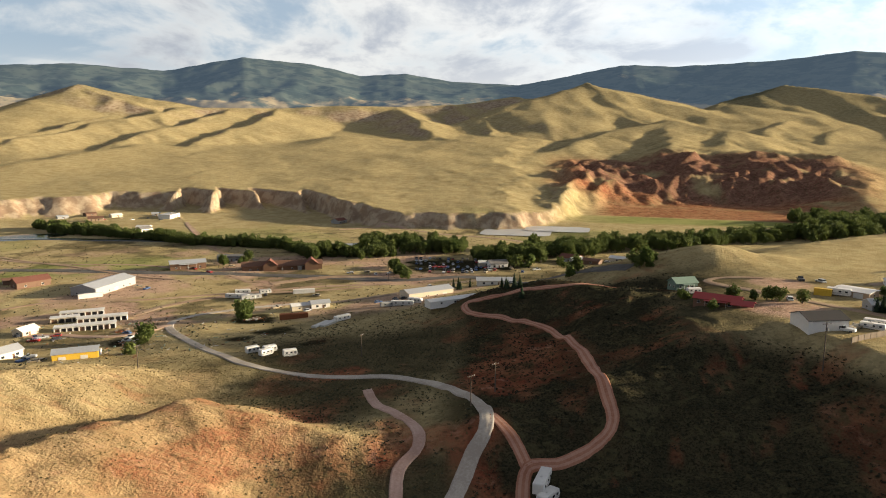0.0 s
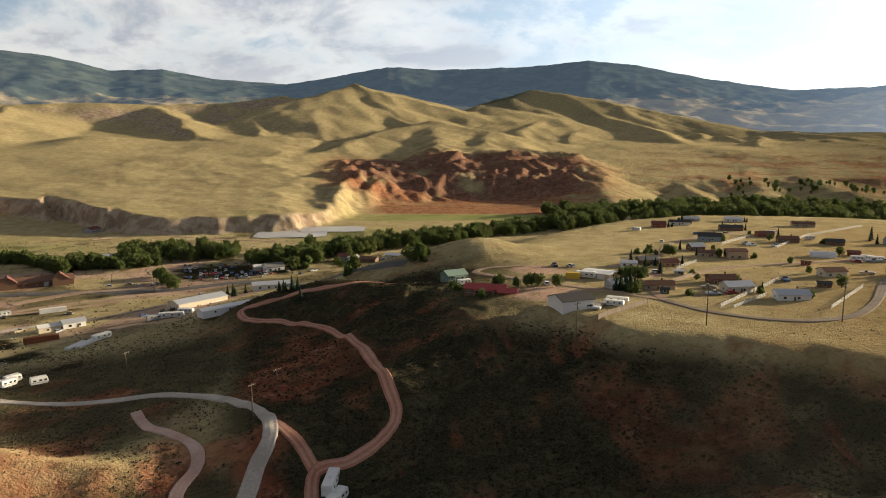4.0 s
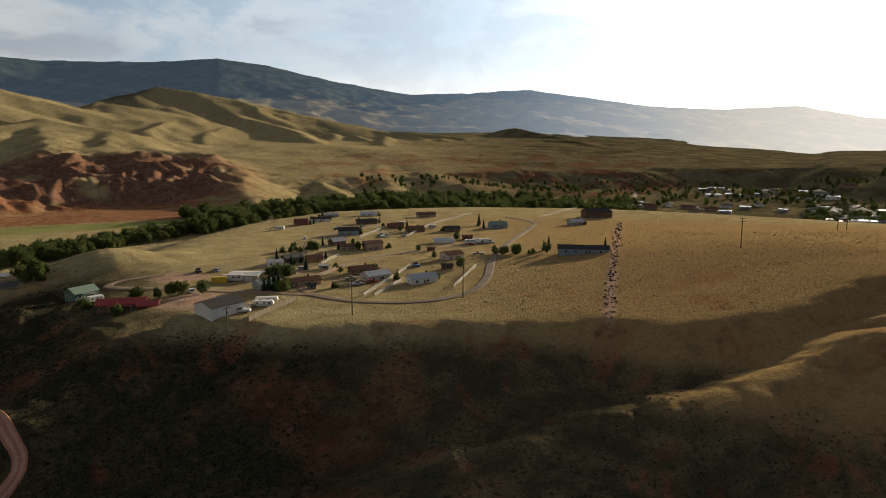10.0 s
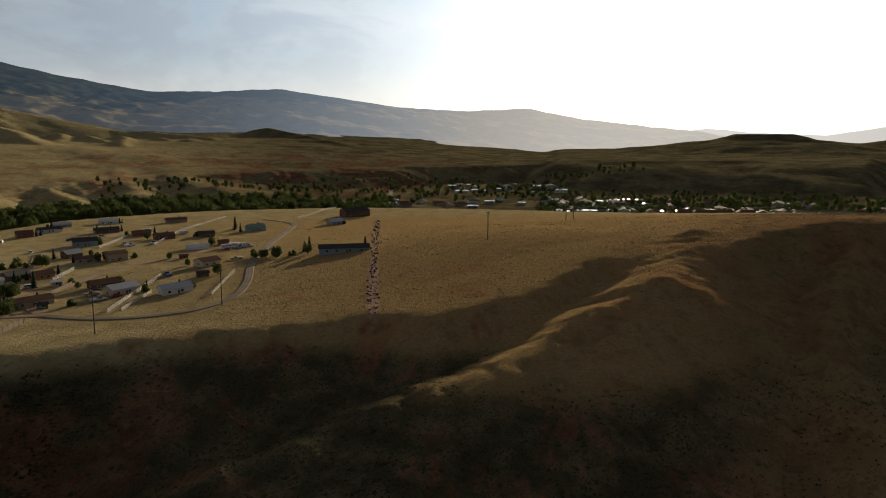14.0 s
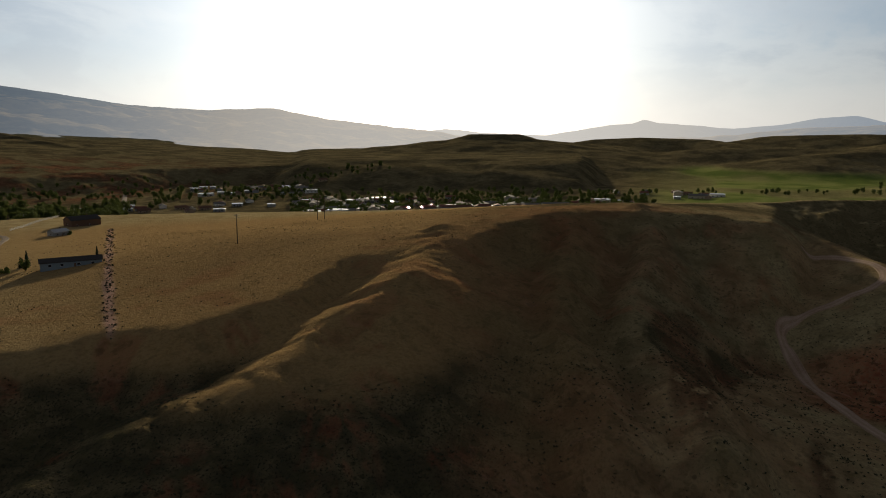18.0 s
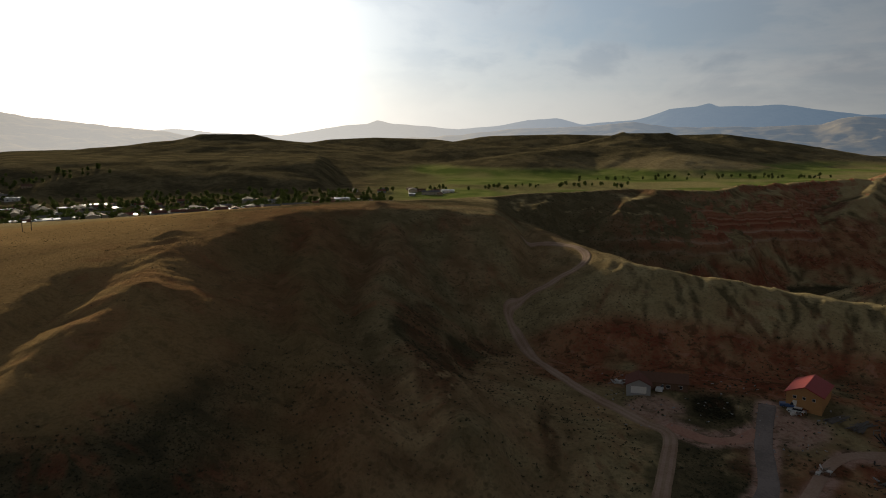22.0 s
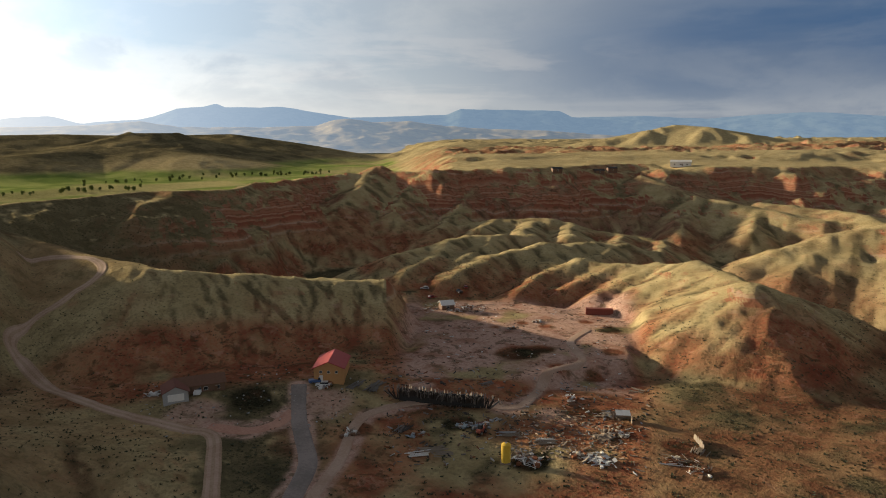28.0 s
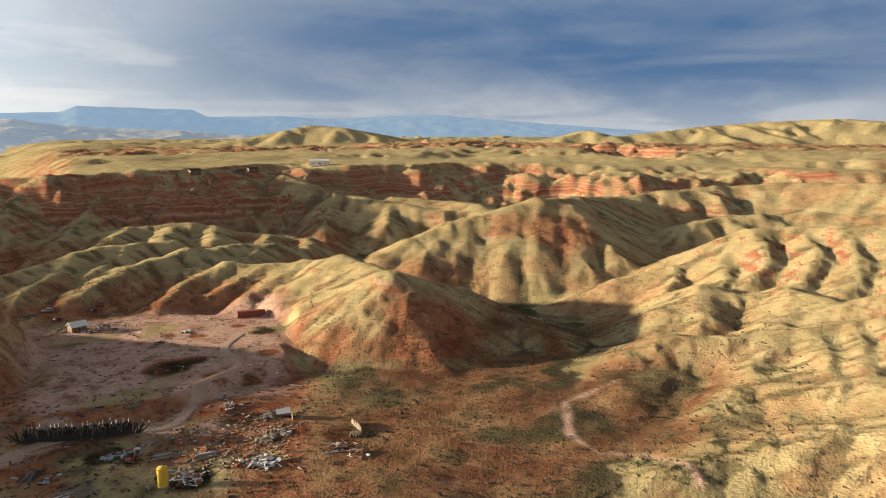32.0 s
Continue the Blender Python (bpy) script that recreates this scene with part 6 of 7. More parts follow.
for b, d, t in ((-15.62, 282.8, 20), (-14.57, 275.0, 30), (-14.25, 280.5, 24), (-12.64, 269.6, 10)):
    put(camper("camper", "white camper parked beside the gravel road", 5.5), b, d, t)
put(house("long_building", "long metal building with a pale blue-grey roof", "building", 40, 16, 5.0, 2.0, CREAM, ROOF_TIN, (-14, -5, 5), (-4, 4), garage=((12, 4),)), -1.36, 394.4, 30, size=0.72)
put(house("lean_to", "long low white-roofed shed on the hill's shoulder", "shed", 36, 8, 3.0, 0.9, WHITE, ROOF_WHITE, (-10, 0, 10), ()), 0.75, 313.0, 30, size=0.7)
put(house("house", "white bungalow among dark trees", "house", 22, 8, 3.0, 1.4, WHITE, ROOF_TIN, (-7, -2, 4, 8), (0,)), 4.30, 421.3, 4)
put(camper("motorhome", "long white motorhome parked beside the track", 9.5, 2.6, 3.2), 8.56, 155.8, 78)
put(camper("camper", "white camper parked beside the track", 6.5), 9.08, 151.6, 60)
for k, (b, d, l) in enumerate(((-4.41, 362.8, 10), (-3.38, 362.8, 12), (-2.30, 370.1, 8), (-15.53, 418.7, 12), (-16.16, 435.8, 9), (-16.61, 423.8, 14), (-14.42, 432.3, 7))):
    put(camper("camper", "pale trailer parked on the dirt lot", l, mat=WHITE if k % 3 else GREYW), b, d, 15 - 20 * (k % 3))

# more of the flat: field tracks, lots, vehicles and stores
ribbon("road_9", [P(-32.47, 649.3), P(-28.37, 572.6), P(-24.3, 515.7), P(-21.14, 491.6)], 3.5, TAN_M, "pale field track towards the highway", "road", 0.16)
ribbon("road_9", [P(-20.09, 803.9), P(-19.52, 720.2), P(-18.85, 654.9), P(-18.12, 624.8)], 4, PALE_M, "dirt track from the bluff to the river", "road", 0.16)
ribbon("road_9", [P(-17.37, 505.2), P(-15.63, 523.1), P(-15.09, 551.4), P(-16.24, 570.6), P(-17.95, 567.6)], 4, LANE_M, "looped drive beside the shop", "road", 0.16)
ribbon("road_9", [P(-32.78, 447.4), P(-30.36, 451.3), P(-26.72, 443.8), P(-22.84, 436.4), P(-17.87, 438.4), P(-12.18, 433.4), P(-6.71, 438.2)], 4, TAN_M, "tan track behind the storage rows", "road", 0.16)
ribbon("road_9", [P(-31.61, 371.5), P(-29.14, 364.4), P(-26.18, 348.5), P(-23.82, 349.9), P(-21.77, 361.7)], 5, PALE_M, "yard drive along the storage rows", "road", 0.16)
ribbon("road_9", [P(-10.42, 389.1), P(-6.73, 396.3), P(-3, 411.7), P(-0.19, 430.2), P(3.08, 444.5)], 6, LANE_M, "dirt road behind the dirt lot", "road", 0.16)
ribbon("road_9", [P(-13.94, 462.9), P(-10.35, 473.8), P(-6.69, 473.3), P(-3.92, 463.3)], 9, TAN_M, "gravel parking strip before the lodge", "road", 0.16)
ribbon("road_9", [P(-8.44, 716.1), P(-4.79, 733.5), P(-0.19, 678.9), P(3.51, 656.7), P(8.1, 626)], 4, PALE_M, "dirt track along the foot of the bluff", "road", 0.16)
FLAT_SHEDS = ((-28.47, 913), (-26.66, 910.7), (-24.98, 885.4), (-22.27, 879.5), (-21.28, 861.2), (-23.11, 774.9), (-20.27, 537), (-31.89, 522.8), (-30.6, 509.6), (10.86, 522.3), (12.12, 515.3), (14.19, 529.1), (16.56, 545.1), (18.04, 559.9), (19.92, 555.7), (-11.23, 513.6), (8.12, 587.5), (3.54, 504.7))
for k, (b, d) in enumerate(FLAT_SHEDS):
    wide = rnd.uniform(7, 14)
    put(house("shed", ("small grey-roofed shed on the flat", "low brown shed on the flat", "small white-roofed shed on the flat")[k % 3], "shed", wide, wide * 0.6, 2.8, 1.2, (GREYW, BROWN, CREAM)[k % 3], (ROOF_TIN, ROOF_BROWN, ROOF_WHITE)[k % 3], (0,), (0,)), b, d, rnd.uniform(-30, 30))
def flat_vehicles(kinds):
    for b, d in ((-25.75, 866.7), (-24.61, 870.5), (-23.85, 853.6), (-22.79, 858.5), (-21.89, 841.4), (-20.48, 844.9), (-19.66, 523.3), (-18.63, 508.8), (-16.92, 526.6), (-16.62, 413.7), (-15.51, 426.6), (-14.41, 427.6), (-13.58, 387), (-12.79, 516.6), (-7.61, 486.4), (-6.23, 489.2), (-5.54, 480.3), (-4.38, 483.6), (-30.95, 358.5), (-30.41, 362.6), (-31.96, 370.8), (-31.43, 375.1), (-29.5, 363.5), (-24.65, 340.2), (-24.08, 331.1), (-24.81, 350.6), (-23.66, 335.7), (-10.39, 418), (-12.27, 360.3), (-11.12, 370.7), (-3.94, 383.6), (-3.24, 386), (-2.54, 388.4), (-1.83, 393.8), (-5.35, 379.1), (-1.12, 427), (10.41, 531.2), (11.53, 538.2), (13.31, 522.4), (14.85, 521.2), (20.33, 557.2), (5.63, 488.7), (6.56, 473.1), (7.7, 482.4)):
        copy_thing(rnd.choice(kinds), spot(b, d, rnd.uniform(0, 180), 0.05))
    for k in range(6):
        for j in range(19):
            if rnd.random() < 0.6:
                copy_thing(rnd.choice(kinds), spot(-2.2 + 0.38 * j + rnd.uniform(-0.06, 0.06), 486 + 10.5 * k - 0.8 * j + rnd.uniform(-1, 1), 84 + rnd.uniform(-12, 12), 0.05))


# parked vehicles: templates, then copies
cars = [car("car", "%s car parked in the lot" % n, m) for n, m in zip(("white", "silver", "black", "dull red", "dark blue", "tan"), CAR_PAINTS)]
trucks = [car("pickup_truck", "%s pickup truck parked on bare ground" % n, m, 5.6, 2.0, 1.8, True) for n, m in zip(("white", "silver", "black", "dull red", "dark blue", "tan"), CAR_PAINTS)]
flat_vehicles(cars + trucks)
for b, d in ((-31.74, 320.6), (-31.31, 329.7), (-31.06, 314.9), (-30.52, 316.2), (-32.05, 338.3), (-30.85, 363.5), (-29.51, 356.3), (-23.20, 465.4), (-24.83, 335.0), (-23.78, 473.8), (-20.86, 905.5), (-21.47, 884.1), (-22.06, 896.5)):
    copy_thing(rnd.choice(cars + trucks), spot(b, d, rnd.uniform(0, 180), 0.05))
for b, d in ((30.44, 229.9), (31.04, 234.0), (38.12, 443.7), (40.20, 452.6), (39.24, 276.7), (39.61, 265.3), (40.87, 269.0), (41.81, 291.9), (44.51, 302.6), (49.67, 330.3), (35.59, 402.4), (41.72, 409.7), (42.04, 404.8), (26.72, 266.4), (27.31, 308.7), (28.63, 308.7), (48.97, 365.0), (49.88, 369.3), (50.56, 370.8), (39.95, 292.5), (43.66, 407.2), (35.31, 303.2), (124.96, 217.8), (134.41, 219.1), (134.82, 216.9), (144.01, 347.9), (146.23, 351.4), (146.79, 354.9), (143.40, 356.3)):
    copy_thing(rnd.choice(cars + trucks), spot(b, d, rnd.uniform(0, 180), 0.05))
for o in cars + trucks:
    forget(o)

# ---- the bench: houses between dirt streets ----
put(house("house", "green-roofed house at the rim of the bench", "house", 13, 9, 3.6, 2.4, GREENW, ROOF_GREEN, (-4, 3), (-2, 2), porch=True), 19.11, 290.8, 32, size=0.72)
put(camper("camper", "white camper beside the green-roofed house", 7), 19.97, 272.8, 30, size=0.8)
red_house = put(house("house", "dark house with a bright red metal roof", "house", 21, 9, 3.2, 1.9, BROWN, ROOF_RED, (-8, -4, 1, 6), (0,), porch=True), 21.78, 254.4, -12, size=0.72)
part("wing_roof", gable_roof(9, 8, 2.8, 1.4), ROOF_RED, red_house).location = (12, -4, 0)
put(house("barn", "white barn with a dark grey roof on the rim", "barn", 17, 13, 4.6, 2.2, WHITE, ROOF_DARK, (5,), (), garage=()), 28.73, 231.2, 34, size=0.72)
for b, d, l in ((32.41, 241.6, 10), (32.13, 236.4, 9)):
    put(camper("camper", "long white camper parked behind the board fence", l), b, d, -10, size=0.75)
put(container("container", "yellow box container on the bench", 7, YELLOWP, 3.2), 28.82, 281.7, -6, size=0.8)
put(camper("motorhome", "white motorhome beside the yellow container", 8), 29.85, 283.9, -8)
put(house("garage", "low building with a pale flat roof", "garage", 15, 11, 3.0, 0.5, TAN, ROOF_WHITE, (), (0,), garage=((3, 4),)), 30.88, 286.8, -20, size=0.8)
BENCH = (
    (32.40, 266.4, 11, 8, 3.2, 1.8, GREYW, ROOF_TIN, 30, "grey house among clipped dark trees"),
    (35.29, 269.6, 17, 8, 2.8, 1.4, TAN, ROOF_BROWN, 20, "long tan house with a brown roof"),
    (33.13, 316.8, 9, 6, 2.8, 1.0, WHITE, ROOF_WHITE, 10, "white trailer house among trees"),
    (34.55, 327.1, 12, 8, 3.0, 1.5, BROWN, ROOF_GREY, 24, "brown house with a grey shingle roof"),
    (36.25, 323.8, 9, 7, 2.8, 1.6, ORANGEW, ROOF_RUST, 24, "pinkish house with a rust-red roof"),
    (38.11, 377.5, 10, 8, 3.2, 2.0, BROWN, ROOF_TIN, 30, "dark house with a pale metal roof"),
    (39.12, 358.5, 14, 7, 3.0, 1.2, TAN, ROOF_BROWN, 4, "tan garage row with a brown roof"),
    (40.98, 358.5, 12, 9, 5.0, 1.2, TAN, ROOF_BROWN, 22, "tall tan barn with a brown roof"),
    (39.04, 417.9, 16, 10, 4.0, 2.2, BLUEW, ROOF_DARK, 4, "large dark house with a dark roof"),
    (40.04, 290.2, 13, 9, 3.0, 1.6, BROWN, ROOF_BROWN, 20, "brown house with a brown roof"),
    (41.20, 276.1, 14, 9, 3.2, 1.8, CREAM, ROOF_TIN, 32, "cream house with a pale grey roof"),
    (44.99, 267.4, 15, 8, 3.0, 1.8, WHITE, ROOF_TIN, 24, "white house with a pale gable roof"),
    (47.47, 321.3, 12, 9, 3.4, 1.6, CREAM, ROOF_BROWN, 34, "cream house with a tan-brown roof"),
    (47.07, 293.7, 6, 4, 2.4, 0.8, BROWN, ROOF_DARK, 10, "small dark shed beside the street"),
    (35.29, 474.8, 11, 9, 3.4, 2.2, REDWOOD, ROOF_RUST, 10, "red-brown house on the far bench"),
    (36.85, 494.1, 18, 8, 3.0, 1.4, WHITE, ROOF_DARK, 4, "long white house with a dark roof"),
    (40.52, 474.8, 18, 9, 3.0, 1.6, BROWN, ROOF_DARK, 12, "low dark house on the far bench"),
    (40.66, 529.7, 16, 9, 3.2, 1.6, WHITE, ROOF_WHITE, 6, "white house at the far end of the bench"),
    (42.87, 449.9, 12, 9, 3.0, 1.6, REDWOOD, ROOF_RUST, 20, "rust-red house beside parked trailers"),
    (44.45, 428.9, 14, 9, 3.2, 1.8, BROWN, ROOF_BROWN, 16, "brown house beside a board fence"),
    (45.36, 518.3, 18, 9, 3.2, 1.6, TAN, ROOF_BROWN, 14, "long tan house at the end of the bench"),
    (47.48, 430.6, 12, 8, 3.0, 1.6, BROWN, ROOF_DARK, 8, "dark house beside the bench street"),
    (51.21, 449.9, 14, 10, 3.6, 2.4, BLUEW, ROOF_GREEN, 24, "blue-grey house with a greenish roof"),
    (57.45, 472.9, 13, 9, 3.4, 2.0, GREYW, ROOF_TIN, 34, "grey house with a pale roof"),
    (59.04, 527.6, 26, 16, 6.0, 3.0, BROWN, ROOF_DARK, 24, "large dark barn beside the fence line"),
    (35.98, 261.6, 4, 3, 2.4, 0.5, GREENW, ROOF_DARK, 10, "small dark green shed in a yard"),
    (36.98, 303.2, 5, 4, 2.4, 0.5, CREAM, ROOF_WHITE, 10, "small pale shed in a yard"),
    (45.75, 348.6, 5, 3, 2.2, 0.4, REDWOOD, ROOF_RUST, 6, "small red shed on the open bench"),
    (37.67, 523.5, 14, 8, 3.0, 1.4, GREYW, ROOF_TIN, 10, "grey house at the edge of the bench"),
    (48.73, 390.5, 7, 5, 2.6, 1.0, RUST, ROOF_RUST, 10, "rusty shed behind parked campers"),
)
for b, d, l, w, h, r, wall, roof, t, label in BENCH:
    put(house("house" if l > 8 else "shed", label, "house" if l > 8 else "shed", l, w, h, r, wall, roof,
              (-l * 0.3, l * 0.12) if l > 8 else (0,), (0,) if l > 8 else (), l > 12, ((l * 0.33, 3.0),) if l > 12 else ()), b, d, t, size=0.74)
put(house("house", "long low house behind a row of dark trees", "house", 26, 8, 3.0, 1.4, BLUEW, ROOF_DARK, (-9, -4, 3, 9), (0,)), 58.11, 317.4, 2, size=0.85)
hut = put(root("round_hut", "white half-round metal hut on the bench", "hut"), 46.81, 379.0, 4, size=0.7)
out = [(4.2 * math.cos(a), 4.2 * math.sin(a)) for a in np.linspace(0, math.pi, 13)]
bm = prism(out, -8, 8)
bmesh.ops.rotate(bm, verts=bm.verts, matrix=Matrix.Rotation(radians(90), 3, "Z"))
bmesh.ops.recalc_face_normals(bm, faces=bm.faces)
part("shell", bm, ROOF_WHITE, hut)
part("door", box(0.1, 2.6, 2.6, (8.05, 0, 0)), GREYW, hut)
for b, d in ((48.96, 372.3), (49.56, 376.8), (50.19, 373.8), (33.65, 451.7), (42.60, 458.9), (43.29, 465.4), (45.87, 447.2)):
    put(camper("camper", "white camper parked on the open bench", 7), b, d, rnd.uniform(-30, 30), size=0.8)
FENCES = ((40.17, 245.0, 44.05, 303.2, 1.4, TRIM, "long pale board fence across the bench"), (41.11, 245.5, 43.31, 270.7, 1.2, TRIM, "short pale fence beside a yard"),
          (47.65, 255.0, 49.46, 296.6, 1.4, TRIM, "pale fence beside the street"), (34.46, 263.2, 37.99, 301.4, 1.4, TIMBER, "weathered board fence of a yard"),
          (30.91, 217.8, 34.71, 242.6, 1.8, TIMBER, "weathered board fence behind the barn"), (36.80, 314.3, 38.19, 337.0, 1.6, TRIM, "pale board fence of a yard"),
          (39.96, 402.4, 41.90, 446.3, 1.5, TRIM, "pale fence on the far bench"), (43.76, 402.4, 45.78, 466.3, 1.5, TRIM, "pale fence on the far bench"),
          (45.78, 466.3, 49.06, 538.3, 1.5, TRIM, "pale fence on the far bench"), (54.52, 514.1, 57.53, 606.6, 1.5, TRIM, "pale fence at the end of the bench"))
for b0, d0, b1, d1, h, m, label in FENCES:
    fence("fence", label, (b0, d0), (b1, d1), h, m, solid=m is not TRIM)
for k, (b, d, h) in enumerate(((29.25, 208.1, 13.5), (39.22, 219.1, 12.5), (48.40, 238.7, 12.5), (69.86, 309.3, 12.5), (-6.82, 258.0, 9), (2.36, 186.8, 9), (4.41, 201.1, 9), (-24.20, 249.9, 8), (-16.61, 499.0, 9), (-7.38, 482.4, 9), (-4.48, 457.1, 9))):
    put(utility_pole(h, 2 if k == 3 else 1, k in (0, 2)), b, d, 40, 0)
pylon = put(root("power_pylon", "two-legged wooden power pylon on the crest", "pylon"), 76.41, 442.8, 10, 0)
for s in (-1, 1):
    part("post", rod((s * 2.2, 0, -1), (s * 2.2, 0, 15), 0.22, 0.15), BARK, pylon)
    part("brace", rod((s * 2.2, 0, 9), (-s * 2.2, 0, 12.5), 0.07), BARK, pylon)
for z in (12.6, 14.4):
    part("crossarm", box(8.5, 0.2, 0.24, (0, 0, z)), BARK, pylon)

# ---- south: two houses, log wall, scrap yard ----
brown = house("house", "house with a brown roof below the red bank", "house", 17, 9, 3.0, 1.9, BROWN, ROOF_BROWN, (2, 6), (0,), True)
bm = house_body(9, 8, 3.0, 2.0)
bmesh.ops.rotate(bm, verts=bm.verts, matrix=Matrix.Rotation(radians(90), 3, "Z"))
part("garage_wing", bm, GREYW, brown).location = (-8, -4.5, 0)
bm = gable_roof(9, 8, 3.0, 2.0)
bmesh.ops.rotate(bm, verts=bm.verts, matrix=Matrix.Rotation(radians(90), 3, "Z"))
part("garage_roof", bm, ROOF_RUST, brown).location = (-8, -4.5, 0)
door(brown, -8, -9.08, 0, 5.2, 2.4, WHITE, name="garage_door", label="white panelled garage door")
put(brown, 125.02, 221.8, 4, size=0.88)
hall = put(house("hall", "orange hall with a bright red metal roof", "hall", 13, 9.5, 4.4, 2.0, ORANGEW, ROOF_RED, (), (), False), 135.62, 224.4, 80)
for x in (-2.5, 0, 2.5):
    window(hall, -6.53, x, 2.8, 0.8, 0.7, -90)
door(hall, -6.56, 2.4, 0, 1.1, 2.1, WHITE, -90)
put(house("shed", "small white-roofed shed at the end of the pad", "shed", 6, 5, 2.8, 1.4, BROWN, ROOF_WHITE, (0,), ()), 145.19, 324.0, 20)
put(container("container", "red container at the edge of the pad", 12, REDWOOD, 3.0), 157.71, 320.6, 4)
put(house("farm_house", "white house on the far plateau", "house", 20, 9, 4.0, 1.6, WHITE, ROOF_WHITE, (-6, 0, 6), (0,)), 163.41, 761.3, 0)
for b, d in ((157.30, 698.8), (154.00, 645.3), (158.29, 708.6)):
    put(house("shed", "small shed on the far plateau", "shed", 9, 6, 3, 1.2, BROWN, ROOF_DARK, (0,), ()), b, d, 20)
logs = root("log_wall", "long leaning row of bare grey logs", "logs")
L0, L1 = Vector(P(140.8, 207)), Vector(P(148.8, 202))
logs.location = (L0.x, L0.y, height(L0.x, L0.y))
for k in range(230):
    p = L0.lerp(L1, (k + rnd.uniform(-0.6, 0.6)) / 229)
    p.z = height(p.x, p.y)
    away = Vector((p.x, p.y, 0)).normalized()
    along = (L1 - L0).normalized()
    q = p - logs.location
    r = rnd.uniform(0.16, 0.26)
    end = max(0, 8 - k) * 0.35 - max(0, k - 218) * 0.3
    foot = q + away * rnd.uniform(0.6, 1.3) + along * rnd.uniform(-0.4, 0.4) + Vector((0, 0, -0.3))
    tip = q - away * rnd.uniform(0.7, 1.5) + along * (rnd.gauss(0, 0.35) - end) + Vector((0, 0, rnd.uniform(3.4, 4.6) - 0.35 * abs(end)))
    # mostly dark logs under paler poles: the overhang's shadow is in the colour
    part("log", rod(foot, tip, r, r * 0.75, 6), rnd.choice((DARKLOG, DARKLOG, DARKLOG, LOG)), logs)
    tip2 = tip + Vector((rnd.gauss(0, 0.2), rnd.gauss(0, 0.2), 0.12)) - away * 0.4
    if k % 2:
        part("pole", rod(tip2 - away * 0.3 + Vector((0, 0, 0.05)), tip2 + away * 3.6 + Vector((0, 0, -0.2)), 0.13, 0.1, 5), rnd.choice((LOG, TIMBER)), logs)
# added near-black sheet, for the shadow between the logs
part("back_wall", box((L1 - L0).length - 3, 0.6, 3.4, tuple((L1 - L0) / 2 + Vector((0, 0, -0.4))), turn=math.degrees(math.atan2((L1 - L0).y, (L1 - L0).x))), DARK_IN, logs)


def log_pile(label, b, d, n, l, turn, spread, mat=LOG, tall=1.0, name="log_pile", category="logs"):
    e = put(root(name, label, category, "piles in the yard"), b, d, turn, 0.1)
    for k in range(n):
        y, z = rnd.uniform(-spread, spread), rnd.uniform(0.05, tall) * (1 - 0.4 * rnd.random())
        a = radians(rnd.uniform(-12, 12))
        h = l * rnd.uniform(0.35, 0.55)
        c = Vector((rnd.uniform(-0.6, 0.6), y, 0.15 + z * max(0.1, 1 - abs(y) / (spread + 0.1))))
        u = Vector((math.cos(a), math.sin(a), rnd.uniform(-0.05, 0.05))) * h
        r = rnd.uniform(0.09, 0.18)
        part("log", rod(c - u, c + u, r, r * 0.8, 6), mat, e)
    return e


def scrap(label, b, d, n, size, mats, turn=0.0):
    """A heap of sheets, boards and boxes."""
    e = put(root("scrap_heap", label, "scrap heap", "heaps in the yard"), b, d, turn, 0.1)
    for k in range(int(n * 1.5)):
        x, y = rnd.gauss(0, size * 0.5), rnd.gauss(0, size * 0.4)
        a, t = rnd.uniform(0, 180), rnd.uniform(-35, 35)
        kind = rnd.random()
        if kind < 0.45:
            part("board", box(rnd.uniform(1.5, 4.0), rnd.uniform(0.15, 0.4), 0.08, (x, y, rnd.uniform(0.1, 0.8)), turn=a, tilt=t), rnd.choice(mats), e)
        elif kind < 0.75:
            part("sheet", box(rnd.uniform(0.9, 2.2), rnd.uniform(0.8, 1.6), 0.04, (x, y, rnd.uniform(0.1, 0.7)), turn=a, tilt=t), rnd.choice(mats), e)
        else:
            part("crate", box(rnd.uniform(0.5, 1.3), rnd.uniform(0.5, 1.2), rnd.uniform(0.4, 1.1), (x, y, 0), 0.04, turn=a), rnd.choice(mats), e)
    return e


log_pile("pile of grey logs at the end of the log wall", 139.21, 216.5, 14, 7, 60, 1.6)
log_pile("pile of dark logs in the yard", 141.23, 187.6, 10, 5, 70, 1.2)
log_pile("loose pale poles on red ground", 142.77, 174.9, 9, 6, 5, 2.2, TRIM, 0.3)
log_pile("loose grey poles on red ground", 144.96, 174.2, 8, 5, -5, 1.6, TIMBER, 0.3)
log_pile("pile of pale sawn poles", 153.77, 182.1, 16, 6, 10, 2.0, TIMBER, 0.7)
log_pile("stack of pale posts beside the heap", 150.75, 186.5, 12, 5, 2, 1.0, TIMBER, 0.8)
log_pile("heap of split yellow-grey logs", 159.19, 192.9, 30, 3, 80, 3.2, TIMBER, 1.2)
log_pile("row of grey posts at the yard's edge", 165.96, 188.3, 18, 3.5, 75, 2.4, TIMBER, 1.6)
log_pile("loose boards on the slope", 161.07, 231.7, 9, 5, -20, 1.8, TIMBER, 0.4)
log_pile("single long pale poles on the ground", 163.86, 176.0, 3, 6, 8, 0.6, TRIM, 0.2)
log_pile("fallen logs beside the log wall", 148.65, 219.6, 8, 6, 40, 1.5, LOG, 0.6)
log_pile("dark brush pile with poles", 155.75, 212.7, 16, 3, 10, 2.4, BROWN, 0.9)
